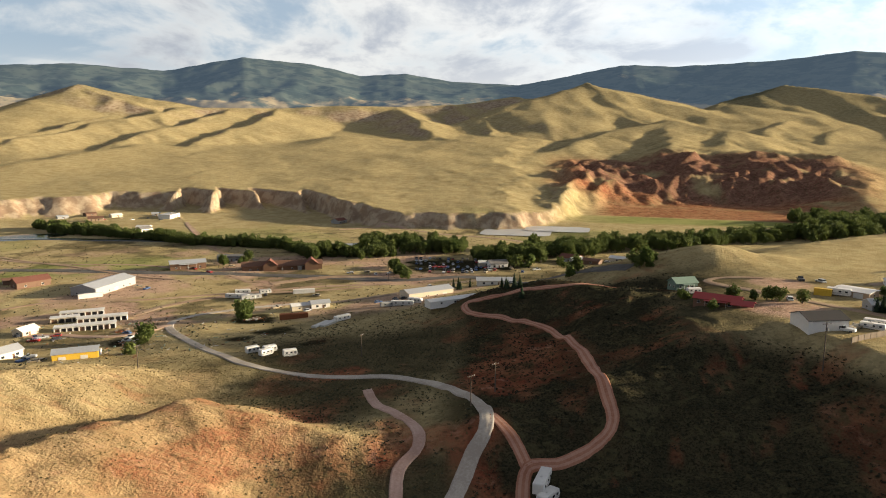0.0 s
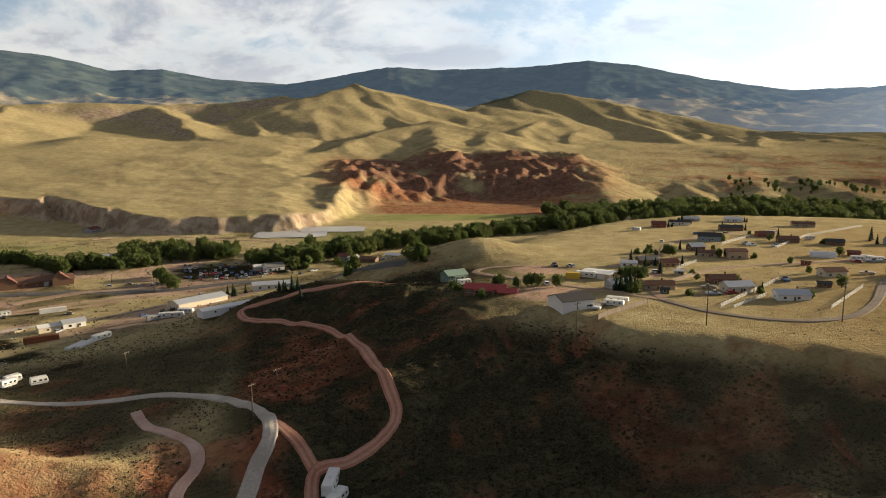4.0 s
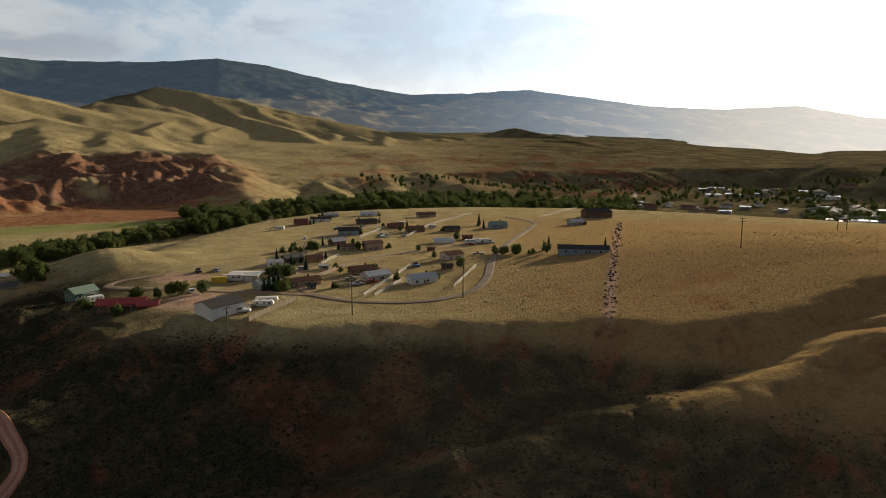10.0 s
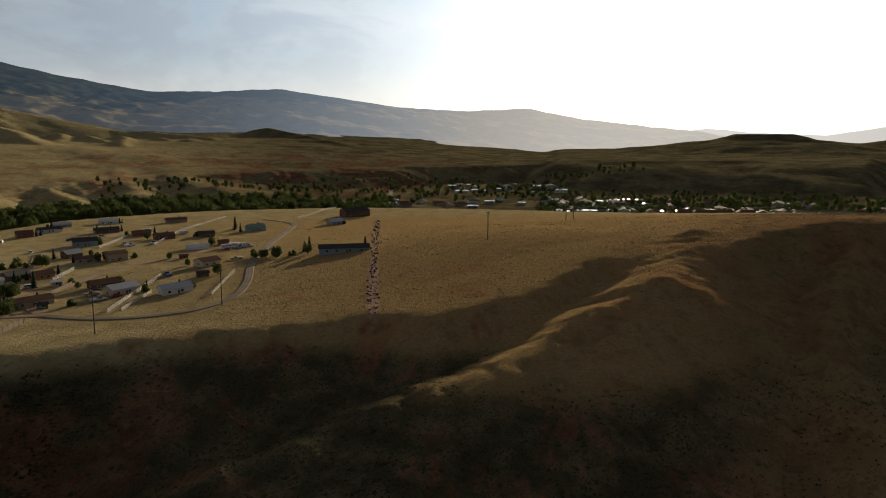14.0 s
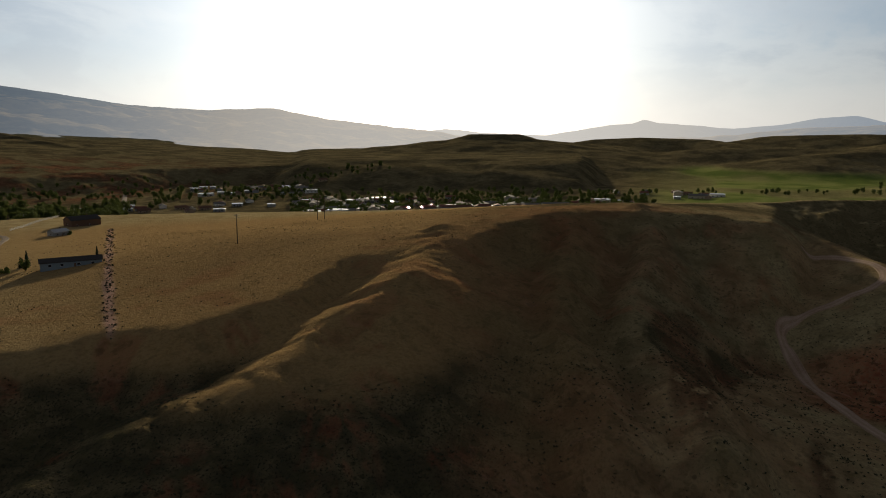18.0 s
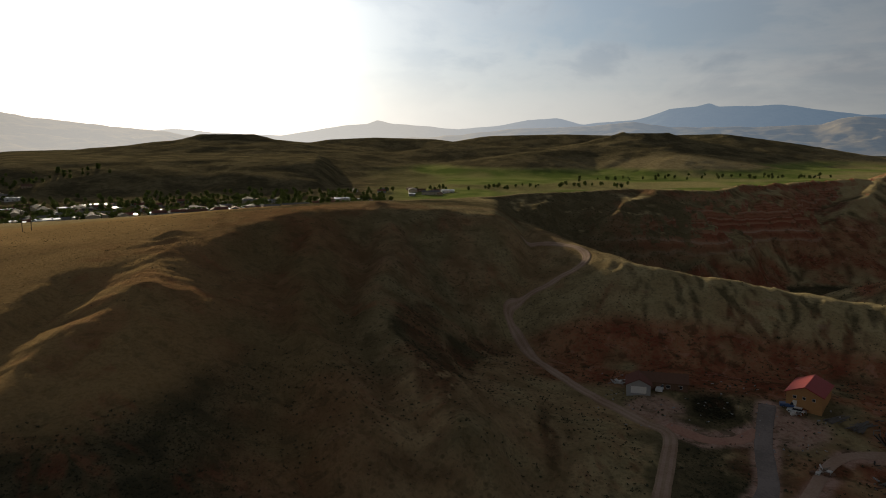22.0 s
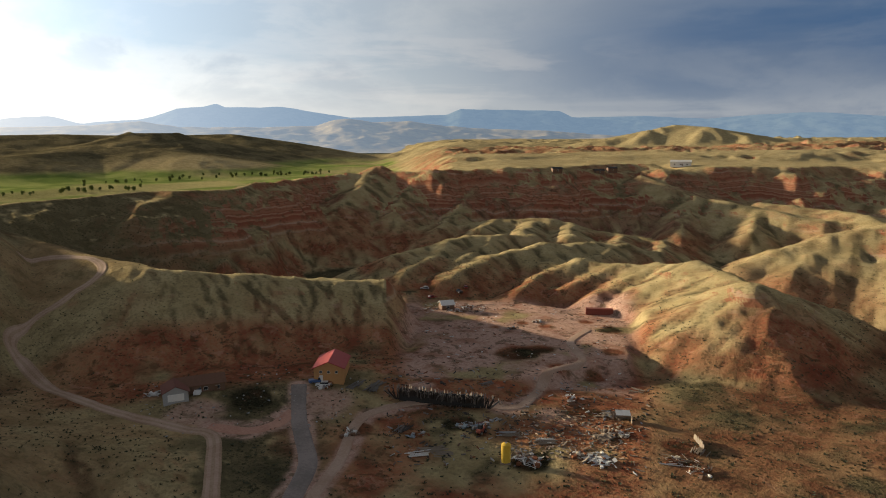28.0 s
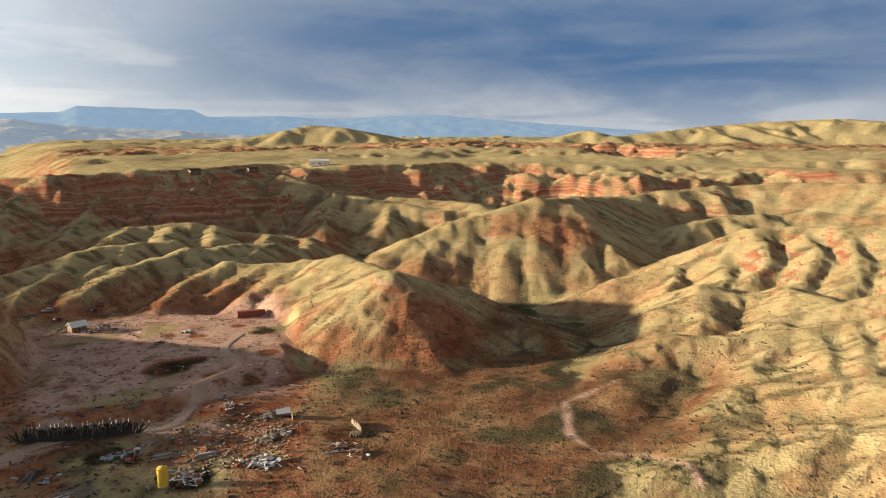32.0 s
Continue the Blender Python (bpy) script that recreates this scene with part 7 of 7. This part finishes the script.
METALS, WOODS = (ROOF_TIN, STEEL, WHITE, RUST, TRIM), (TIMBER, BROWN, TRIM, RUST, CREAM)
scrap("heap of pale sheets and boards", 158.22, 172.9, 34, 3.2, METALS)
scrap("heap of split boards and sheets", 156.72, 174.6, 26, 3.0, WOODS)
scrap("scattered boards and crates", 152.71, 171.5, 20, 3.4, METALS)
scrap("scattered rusty scrap by the log road", 148.10, 190.2, 22, 2.6, (RUST, STEEL, ROOF_RUST, BLUEW))
scrap("heap of grey boards beside a roofless shed", 159.88, 191.7, 30, 2.6, WOODS)
scrap("scattered scrap at the yard's edge", 164.41, 179.9, 18, 4.0, WOODS)
scrap("scattered pale boards on dark ground", 155.87, 216.1, 16, 2.6, METALS)
scrap("small heap of blue and dark scrap", 142.53, 183.9, 12, 1.6, (BLUEW, STEEL, RUST))
scrap("dark machinery heap on the pad", 150.62, 288.5, 14, 1.8, (RUST, BROWN, STEEL))
scrap("pale boat and scrap on the pad", 152.71, 302.0, 10, 1.8, (WHITE, TRIM, BROWN))
scrap("dark scrap heap beside the container", 158.40, 298.4, 12, 2.0, (RUST, STEEL, BROWN))
scrap("vehicles' scrap beside the shed", 146.84, 327.0, 16, 2.4, (STEEL, WHITE, RUST, BLUEW))
scrap("pale stones and sheets beside the house", 121.65, 224.4, 18, 2.4, (TRIM, CONCRETE, WHITE))
scrap("low heap of scrap near the hall", 134.96, 215.7, 14, 1.6, (STEEL, RUST, WHITE))
scrap("scattered boards along the dirt road", 137.00, 186.1, 12, 2.4, (TIMBER, TRIM, BROWN))
scrap("scattered boards along the lower slope", 166.18, 174.9, 16, 3.2, WOODS)
scrap("grey sheets and boards of a fallen shed", 158.74, 205.2, 30, 2.6, (STEEL, TIMBER, GREYW, TIMBER))
scrap("heap of split pale firewood", 158.45, 188.7, 34, 2.2, (TIMBER, TAN, TIMBER))
scrap("pale sheets on a heap of wood", 157.81, 175.6, 26, 2.2, (TRIM, GREYW, TIMBER))
scrap("blue tarpaulin over dark scrap", 146.67, 189.8, 16, 1.4, (BLUEW, GREYW, BROWN))
scrap("low heap of scrap and branches beside the tank", 151.99, 173.2, 30, 2.4, (GREYW, TIMBER, BROWN))
scrap("red machine parts and crates beside the drive", 135.17, 218.2, 16, 1.4, (REDWOOD, RUST, TRIM, STEEL))
scrap("dark scrap pile in the gully", -15.42, 361.3, 34, 5.0, (BROWN, RUST, GREYW, TRIM))
scrap("scrap stored behind the workshop", -24.72, 331.0, 30, 5.0, (BROWN, RUST, GREYW, GREENW))
scrap("stacked stores beside the gravel road", -25.17, 357.8, 20, 5.0, (BROWN, RUST, TIMBER))
log_pile("leaning long logs beside the log wall", 139.06, 214.8, 22, 9, 70, 1.6, LOG, 0.8)
log_pile("long bare logs beside the dirt road", 137.55, 216.9, 16, 9, 60, 1.8, LOG, 0.6)
log_pile("dark round logs side by side", 141.65, 188.3, 10, 5, 65, 1.6, DARKLOG, 0.5)
log_pile("long grey poles in a low stack", 143.92, 176.7, 20, 8, 4, 1.4, TIMBER, 0.6)
log_pile("stack of grey posts", 150.32, 187.2, 16, 5, 4, 1.2, GREYW, 0.7)
log_pile("white boards laid across each other", 153.71, 182.8, 9, 5, -8, 1.2, TRIM, 0.4)
# small bits that lie everywhere in the yard
def litter(name, label, n, b0, b1, d0, d1, mats, seed, big=1.6):
    g = random.Random(seed)
    bm = bmesh.new()
    for k in range(n):
        x, y, _ = P(g.uniform(b0, b1), g.uniform(d0, d1))
        m = pose(x, y, height(x, y) + 0.08, g.uniform(-15, 15), g.uniform(-15, 15), g.uniform(0, 360)) @ Matrix.Diagonal((g.uniform(0.3, big), g.uniform(0.1, 0.5), g.uniform(0.08, 0.4), 1))
        f0 = len(bm.faces)
        bmesh.ops.create_cube(bm, size=1, matrix=m)
        bm.faces.ensure_lookup_table()
        i = g.randrange(len(mats))
        for f in bm.faces[f0:]:
            f.material_index = i
    return tagged(new(name, to_mesh(name, bm, mats)), label, "litter", kind="stuff")


litter("yard_litter", "scattered boards, sheets and stones over the yard", 600, 140, 162, 168, 236, [TIMBER, BROWN, RUST, DARKLOG, LOG, GREYW, DARKLOG], 1, 2.2)
litter("yard_litter", "split wood scattered round the heaps", 380, 151, 160, 172, 205, [TIMBER, TAN, BROWN, LOG], 2, 1.6)
litter("pad_litter", "stones and scrap scattered over the pad", 300, 143, 160, 240, 340, [BROWN, RUST, TRIM, TIMBER, DARKLOG], 3, 1.8)
litter("pad_litter", "dark scrap and parts heaped round the shed", 110, 143.4, 148.6, 318, 332, [STEEL, RUST, DARKLOG, WHITE, BROWN], 13, 3.0)
litter("roadside_litter", "pale stones and boards beside the houses", 140, 120, 138, 190, 235, [CONCRETE, GREYW, BROWN], 4, 0.8)
litter("works_litter", "scrap and dark stores heaped at the works", 260, -31, -13, 300, 400, [BROWN, RUST, TRIM, TIMBER, GREENW], 5, 3.0)
shed = put(root("roofless_shed", "ruined roofless shed of grey boards", "shed"), 159.83, 202.3, 8, 0.1)
for k in range(9):
    part("board", box(0.55, 0.08, rnd.uniform(2.0, 2.9), (-2.4 + 0.6 * k, 2.0, 0)), TIMBER, shed)
for k in range(7):
    part("board", box(0.08, 0.55, rnd.uniform(1.8, 2.8), (2.7, -1.8 + 0.6 * k, 0)), TIMBER, shed)
part("roof_sheet", box(4.2, 3.2, 0.08, (0.4, 0.6, 2.5), tilt=8), ROOF_TIN, shed)
wall = put(root("board_wall", "leaning grey board wall at the yard's edge", "wall"), 165.88, 193.3, -70, 0.1)
for k in range(12):
    part("board", box(0.6, 0.1, rnd.uniform(1.3, 2.0), (-3.6 + 0.65 * k, 0, 0), tilt=rnd.uniform(-14, 4)), TIMBER, wall)
tank = put(root("water_tank", "bright yellow upright tank on the yard", "tank"), 150.31, 171.1, 0, 0.05)
part("shell", rod((0, 0, 0.3), (0, 0, 5.0), 1.25, n=20), YELLOWP, tank, smooth=False)
part("lid", rod((0, 0, 5.0), (0, 0, 5.35), 1.2, 0.5, 20), YELLOWP, tank)
part("hatch", rod((0, 0, 5.3), (0, 0, 5.5), 0.3, n=10), STEEL, tank)
part("base", box(2.8, 2.8, 0.32, (0, 0, 0), 0.04), TIMBER, tank)
for s in (-1, 1):
    part("hoop", rod((0, 0, 2.6 + s * 1.4), (0, 0, 2.72 + s * 1.4), 1.29, n=20), YELLOWP, tank)
wreck = put(root("loader", "small red loader with a dark frame", "loader"), 148.15, 186.5, 60, 0.05)
part("body", box(3.0, 1.4, 1.0, (0, 0, 0.5), 0.1), REDWOOD, wreck)
part("cab", box(1.2, 1.2, 1.3, (-0.3, 0, 1.5), 0.08), GLASS, wreck)
part("arm", rod((1.2, 0, 1.2), (3.2, 0, 2.0), 0.14), RUST, wreck)
part("bucket", box(0.8, 1.6, 0.7, (3.3, 0, 1.5), 0.05), STEEL, wreck)
for sx in (-1, 1):
    for sy in (-1, 1):
        wheel(wreck, sx * 1.0, sy * 0.8, 0.55, 0.35)

# ---- the town beyond the hill, and far houses ----
def town_house(label, l, w, h, wall, roof):
    e = root("house", label, "house", "houses of the town")
    part("wall", house_body(l, w, h, 2.0), wall, e)
    part("roof", gable_roof(l, w, h, 2.0), roof, e)
    for x in (-0.28, 0.2):
        plain_window(e, l * x, -w / 2 - 0.03, 1.0, 1.5, 1.2)
    door(e, 0.0, -w / 2 - 0.04, 0.0, 1.0, 2.1, BROWN)
    return e


TOWN = [town_house(*row) for row in (
    ("small white house of the town, grey roof", 13, 9, 3.4, WHITE, ROOF_GREY), ("small cream house of the town, dark roof", 12, 9, 3.2, CREAM, ROOF_DARK),
    ("small grey house of the town, rust-red roof", 14, 10, 3.6, GREYW, ROOF_RUST), ("small tan house of the town, brown roof", 15, 9, 3.2, TAN, ROOF_BROWN),
    ("long cream hall of the town, grey roof", 30, 14, 5.0, CREAM, ROOF_GREY))]
SHEEN = paint("glossy_flat_roof", (0.55, 0.55, 0.54), 0.24, 0.2)
for label, l, w, h, m in (("flat-roofed white shop of the town", 22, 14, 4.5, WHITE), ("flat-roofed grey house of the town", 14, 10, 3.6, GREYW)):
    e = root("house", label, "house", "houses of the town")
    part("wall", box(l, w, h + 1.2, (0, 0, -1.2)), m, e)
    part("roof", box(l + 0.8, w + 0.8, 0.3, (0, 0, h), 0.05, tilt=1.2), SHEEN, e)
    part("roof_unit", box(1.8, 1.4, 1.0, (l * 0.2, 0, h + 0.25), 0.05), STEEL, e)
    for x in (-0.3, 0.25):
        plain_window(e, l * x, -w / 2 - 0.03, 1.0, 2.2, 1.3)
    door(e, 0.0, -w / 2 - 0.04, 0.0, 1.2, 2.1, BROWN)
    TOWN.append(e)
for k in range(290):
    if k < 215:
        b, dip = rnd.uniform(74, 103), rnd.uniform(5.0, 6.6)
    elif k < 250:
        b, dip = rnd.uniform(66, 77), rnd.uniform(3.9, 4.6)
    elif k < 278:
        b, dip = rnd.uniform(52, 74), rnd.uniform(5.0, 5.8)
    else:
        b, dip = rnd.uniform(100, 108), rnd.uniform(4.3, 4.8)
    d = 93 / math.tan(radians(dip))
    copy_thing(TOWN[rnd.choice((0, 1, 2, 2, 3, 3, 5, 6, 6)) if k % 9 else 4], spot(b, d, rnd.choice((0, 90, 12, 102)) + rnd.uniform(-4, 4), 0.3))
for b, d in ((-7.34, 589.9), (-8.43, 775.1), (-26.31, 866.6), (-21.28, 859.7), (-23.12, 750.8), (10.40, 530.8), (4.47, 500.0), (-6.20, 562.4)):
    copy_thing(rnd.choice(TOWN), spot(b, d, rnd.uniform(-30, 60), 0.3))
for o in TOWN:
    forget(o)
ribbon("road_7", [P(61.6, 900), P(61.8, 1000), P(61.9, 1120), P(62.0, 1250)], 7, LANE_M, "straight pale street into the town", "road", 0.3)

# ---- trees along the river, in the yards and the town ----
big = [tree_kind(h, r, 11 + k, n, leaf, "tall green cottonwood along the river", "cottonwoods", 6) for k, (h, r, n, leaf) in enumerate(((17, 6.5, 150, 0.8), (15, 6.0, 130, 0.8), (19, 6.5, 150, 0.85), (13, 5.0, 110, 0.75)))]
small = [tree_kind(h, r, 41 + k, n, leaf, "small bushy green tree", "small trees", 4, 0.06) for k, (h, r, n, leaf) in enumerate(((6, 3.0, 70, 0.55), (4.5, 2.6, 60, 0.5), (8, 3.2, 80, 0.6)))]
pines = [conifer(9, 2.6, 3), conifer(12, 3.0, 4)]


def belt(kinds, stretches, seed, squeeze=1.0, far=None):
    """Trees along stretches: bearing, distance to bearing, distance, half width in metres, how many."""
    g = random.Random(seed)
    for b0, d0, b1, d1, wide, n in stretches:
        for k in range(n):
            u = g.random()
            b, d = b0 + (b1 - b0) * u, d0 + (d1 - d0) * u + g.uniform(-wide, wide)
            s = g.uniform(0.75, 1.2) * squeeze
            m = spot(b, d, g.uniform(0, 360), 0.2) @ Matrix.Scale(s, 4)
            if far is None:
                copy_thing(g.choice(kinds), m)
            else:
                far.append(m)


belt(big, ((-4.35, 595.8, 1.67, 579.4, 24, 34), (4.23, 537.2, 8.13, 542.6, 20, 24), (6.75, 572.6, 12.62, 578.3, 26, 38), (12.60, 604.2, 18.62, 633.8, 30, 38),
           (18.62, 633.8, 24.21, 707.2, 30, 30), (24.21, 704.4, 29.34, 769.0, 28, 30)), 3, 0.66)
belt(small, ((-12.52, 601.8, -6.67, 542.6, 10, 14), (-4.37, 514.1, -2.52, 447.2, 12, 14), (5.39, 505.0, 9.97, 490.1, 10, 8), (9.99, 362.8, 18.27, 331.0, 8, 9), (-17.77, 532.9, -15.62, 548.0, 4, 8),
             (-24.68, 318.7, -23.35, 334.3, 8, 5), (-18.23, 336.3, -15.81, 371.6, 10, 6)), 4)
belt(small, ((32.11, 294.3, 34.62, 291.9, 6, 14), (31.63, 265.3, 33.90, 259.6, 5, 7), (33.52, 358.5, 37.18, 359.2, 6, 10), (22.44, 267.4, 28.03, 259.6, 3, 9),
             (50.81, 329.0, 55.50, 321.9, 4, 12), (18.94, 268.0, 21.55, 247.9, 3, 4)), 6, 0.55)
belt(pines, ((54.79, 330.3, 56.01, 343.8, 2, 3), (32.08, 263.2, 33.90, 262.2, 3, 8), (49.53, 457.1, 49.71, 462.6, 3, 2), (0.52, 412.1, 3.55, 410.5, 5, 5), (4.49, 315.5, 6.58, 298.4, 6, 7), (59.80, 323.8, 59.88, 323.8, 1, 1)), 8, 0.6)
for k, row in enumerate(BENCH):
    for j in range(2 if row[0] < 44 else 1):
        away = rnd.uniform(5, 9) * rnd.choice((-1, 1))
        copy_thing(rnd.choice(small + pines), spot(row[0] + math.degrees(away / row[1]), row[1] + rnd.uniform(-4, 5), rnd.uniform(0, 360), 0.2) @ Matrix.Scale(rnd.uniform(0.4, 0.62), 4))
woods = []
belt(big, ((-6.65, 588.8, 1.67, 565.8, 22, 70), (2.14, 536.1, 8.14, 536.1, 16, 60), (6.75, 566.9, 12.62, 572.6, 24, 70), (12.60, 604.2, 18.62, 626.3, 28, 70), (18.62, 626.3, 24.21, 700.2, 28, 60), (24.21, 700.2, 29.35, 761.3, 26, 60), (29.35, 761.3, 32.33, 809.9, 24, 40)), 23, 0.6, woods)
grove("river_wood", "thick green cottonwoods between the taller ones", big, woods, 21)
woods = []
belt(big, ((26.38, 866.6, 32.01, 900.1, 24, 40), (27.23, 737.5, 30.91, 814.7, 30, 34), (31.83, 887.6, 40.36, 998.3, 40, 80), (40.36, 998.3, 48.78, 1026.6, 34, 80), (48.78, 1012.4, 57.10, 976.7, 34, 60), (27, 760, 38, 880, 80, 110), (36, 880, 48, 930, 60, 110), (46, 900, 62, 900, 80, 130)), 13, 0.85, woods)
grove("river_wood", "far green wood along the river", big, woods, 1)
woods = []
belt(small, ((-30.28, 836.1, -24.87, 737.5, 12, 120), (-29.26, 787.6, -19.77, 654.3, 9, 170), (-19.77, 654.3, -12.95, 609.0, 8, 130), (-12.95, 609.0, -10.31, 538.3, 6, 50), (-10.30, 566.9, -3.90, 553.5, 12, 90), (-6.65, 613.9, -3.89, 586.4, 14, 60)), 14, 1.1, woods)
grove("river_bushes", "low green bushes along the river bank", small, woods, 2)
woods = []
belt(big, ((74, 860, 103, 890, 50, 120), (74, 1000, 103, 1030, 70, 150), (74, 1120, 100, 1160, 60, 90), (54, 1000, 75, 1180, 90, 110), (52, 1250, 70, 1400, 60, 60), (98, 1150, 122, 1350, 40, 50), (118, 1500, 136, 1700, 40, 50), (70, 1300, 82, 1380, 60, 60), (74, 900, 103, 1100, 110, 260), (40, 1200, 76, 1250, 60, 160)), 9, 0.48, woods)
grove("town_trees", "dark trees between the houses of the town", big, woods, 3)
for o in big + small + pines:
    forget(o)


def heights(x, y):
    """Heights of the built ground at many places."""
    d, th = np.hypot(x, y), (np.degrees(np.arctan2(x, y)) + 36) % 360 - 36
    i = np.clip(np.searchsorted(RR, d) - 1, 0, len(RR) - 2)
    j = np.clip(np.searchsorted(TH, th) - 1, 0, len(TH) - 2)
    u, v = np.clip((d - RR[i]) / (RR[i + 1] - RR[i]), 0, 1), np.clip((th - TH[j]) / (TH[j + 1] - TH[j]), 0, 1)
    return (GZ[i, j] * (1 - u) + GZ[i + 1, j] * u) * (1 - v) + (GZ[i, j + 1] * (1 - u) + GZ[i + 1, j + 1] * u) * v


def scatter(n, b0, b1, d0, d1, seed, clear=True, low=1e9, clump=0.0):
    """Places off the roads, thicker in drifts."""
    g = np.random.default_rng(seed)
    b, d = np.radians(g.uniform(b0, b1, n)), np.sqrt(g.uniform(d0 ** 2, d1 ** 2, n))
    x, y = d * np.sin(b), d * np.cos(b)
    z = heights(x, y)
    ok = (z < low) & (fbm(x, y, 24, 3, seed) * 0.5 + g.uniform(-0.5, 0.5, n) > clump - 0.5)
    ok &= ~((b > radians(141.5)) & (b < radians(161.5)) & (d > 214) & (d < 345))
    if clear:
        ok &= np.minimum.reduce([close_to(x, y, r) for r in ROADS]) > 3.4
    return np.stack([x, y, z], 1)[ok]


ROADS = PATHS
SAGE = paint("sagebrush", (0.060, 0.062, 0.036), 0.95, 0.4)
DRY = paint("dry_brush", (0.17, 0.13, 0.06), 0.95, 0.4)
# darker copy of SAGE: deepens the shaded hill, also sparse badland brush
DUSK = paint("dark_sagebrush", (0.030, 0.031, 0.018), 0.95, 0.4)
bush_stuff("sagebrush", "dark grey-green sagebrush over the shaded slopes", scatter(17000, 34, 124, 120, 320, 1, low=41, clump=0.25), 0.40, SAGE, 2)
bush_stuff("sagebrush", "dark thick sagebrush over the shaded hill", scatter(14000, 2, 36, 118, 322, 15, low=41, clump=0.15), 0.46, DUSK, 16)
bush_stuff("sagebrush", "sagebrush scattered over the open bench", scatter(5200, 40, 98, 215, 440, 3, clump=0.66), 0.30, SAGE, 4)
bush_stuff("sagebrush", "sagebrush between the badland hills", scatter(17000, 124, 208, 140, 430, 5, low=30, clump=0.35), 0.52, SAGE, 6)
bush_stuff("sagebrush", "sparse brush on the badland hills", scatter(6000, 118, 208, 140, 560, 17, clump=0.45), 0.34, DUSK, 18)
bush_stuff("dry_brush", "dry brush over the mounds and the basin", scatter(9000, -36, 4, 130, 330, 7, clump=0.5), 0.34, DRY, 8)
bush_stuff("sagebrush", "sagebrush in drifts over the basin", scatter(9000, -16, 4, 118, 320, 27, low=24, clump=0.55), 0.42, SAGE, 28)
bush_stuff("dry_brush", "dry brush over the river flat", scatter(7000, -36, 22, 330, 760, 9, False, clump=0.4), 0.6, DRY, 10)
bush_stuff("sagebrush", "dark low brush in drifts over the river flat", scatter(6000, -36, 14, 300, 720, 19, False, clump=0.6), 0.7, SAGE, 20)
bush_stuff("fence_line_brush", "tangled brush along the old fence line", [(x, y, height(x, y)) for x, y in ((p.x + rnd.gauss(0, 1.2), p.y + rnd.gauss(0, 1.2)) for p in (Vector(FENCE_LINE[0]).lerp(Vector(FENCE_LINE[-1]), k / 259) for k in range(260)))], 0.6, SAGE, 12)

# small tracks and hedges on the flat
for pts, w, label in (((P(-32.49, 635.1), P(-28.36, 581.8), P(-23.08, 550.2), P(-19.47, 512.1)), 5, "pale dirt track across the flat"),
                      ((P(-24.51, 396.0), P(-21.66, 417.9), P(-16.60, 434.0), P(-10.37, 446.3), P(-4.39, 444.5)), 6, "tan dirt road along the works"),
                      ((P(-7.68, 355.6), P(-3.94, 373.0), P(-0.66, 391.3), P(3.09, 412.9)), 9, "wide dirt lot road behind the hill"),
                      ((P(-15.69, 470.1), P(-17.37, 510.1), P(-15.62, 537.2), P(-18.12, 621.3), P(-20.09, 818.0)), 4, "dirt track towards the bluff"),
                      ((P(24.84, 307.5), P(21.68, 306.3), P(21.17, 295.5), P(25.87, 273.4), P(31.62, 259.0), P(35.97, 249.9)), 4, "dirt lane behind the rim houses"),
                      ((P(35.97, 249.9), P(35.29, 269.6), P(37.62, 300.2), P(40.88, 331.0), P(45.98, 356.3), P(51.23, 389.0)), 4, "dirt lane between the bench houses"),
                      ((P(31.67, 311.8), P(35.34, 351.4), P(36.50, 404.0), P(41.35, 464.5)), 4, "dirt lane on the far bench")):
    ribbon("road_8", list(pts), w, TAN_M, label, "road", 0.10)

# ---- water ----
WATER = bpy.data.materials.new("still_water")
WATER.use_nodes = True
N_ = Nodes(WATER.node_tree)
_n = N_.noise(N_.add("ShaderNodeNewGeometry").outputs["Position"], 0.6, 4)
N_.add("ShaderNodeOutputMaterial", {0: N_.add("ShaderNodeBsdfPrincipled", {"Base Color": (0.05, 0.06, 0.055, 1), "Roughness": 0.06, "Specular IOR Level": 0.6,
       "Normal": N_.add("ShaderNodeBump", {"Height": _n, "Strength": 0.06, "Distance": 0.1}).outputs[0]}).outputs[0]})


def pond(b, d, rx, ry, turn, label, mat=None, rise=0.25, square=1.0):
    x, y, _ = P(b, d)
    z = max(height(x + math.cos(a) * rx * 0.8, y + math.sin(a) * ry * 0.8) for a in np.linspace(0, 6.28, 9)) + rise
    bm = bmesh.new()
    vs = []
    for k in range(40):
        a = 2 * math.pi * k / 40
        w = 1 + 0.22 * square * noise.noise((math.cos(a) * 1.6 + b, math.sin(a) * 1.6, d))
        c, q = math.cos(a), math.sin(a)
        vs.append(bm.verts.new((rx * w * math.copysign(abs(c) ** square, c), ry * w * math.copysign(abs(q) ** square, q), 0)))
    bm.faces.new(vs)
    ob = tagged(new("water", to_mesh("water", bm, mat or WATER)), label, "water", kind="structure")
    ob.matrix_basis = pose(x, y, z, 0, 0, -b + turn)


pond(-31.36, 762.9, 40, 22, 0, "grey river pool beside the trees")
SILT = dirt("pale_silt_water", (0.40, 0.40, 0.39, 1), (0.50, 0.49, 0.47, 1), 0.3, 0.35)
pond(6.04, 694.7, 34, 26, -6, "pale settling pond below the bluff", SILT, 0.5, 0.3)
pond(9.21, 718.6, 32, 20, -6, "narrow settling pond below the bluff", SILT, 0.5, 0.3)
ribbon("river", RIVER, 12, WATER, "narrow river between bushes", "water", 0.35)
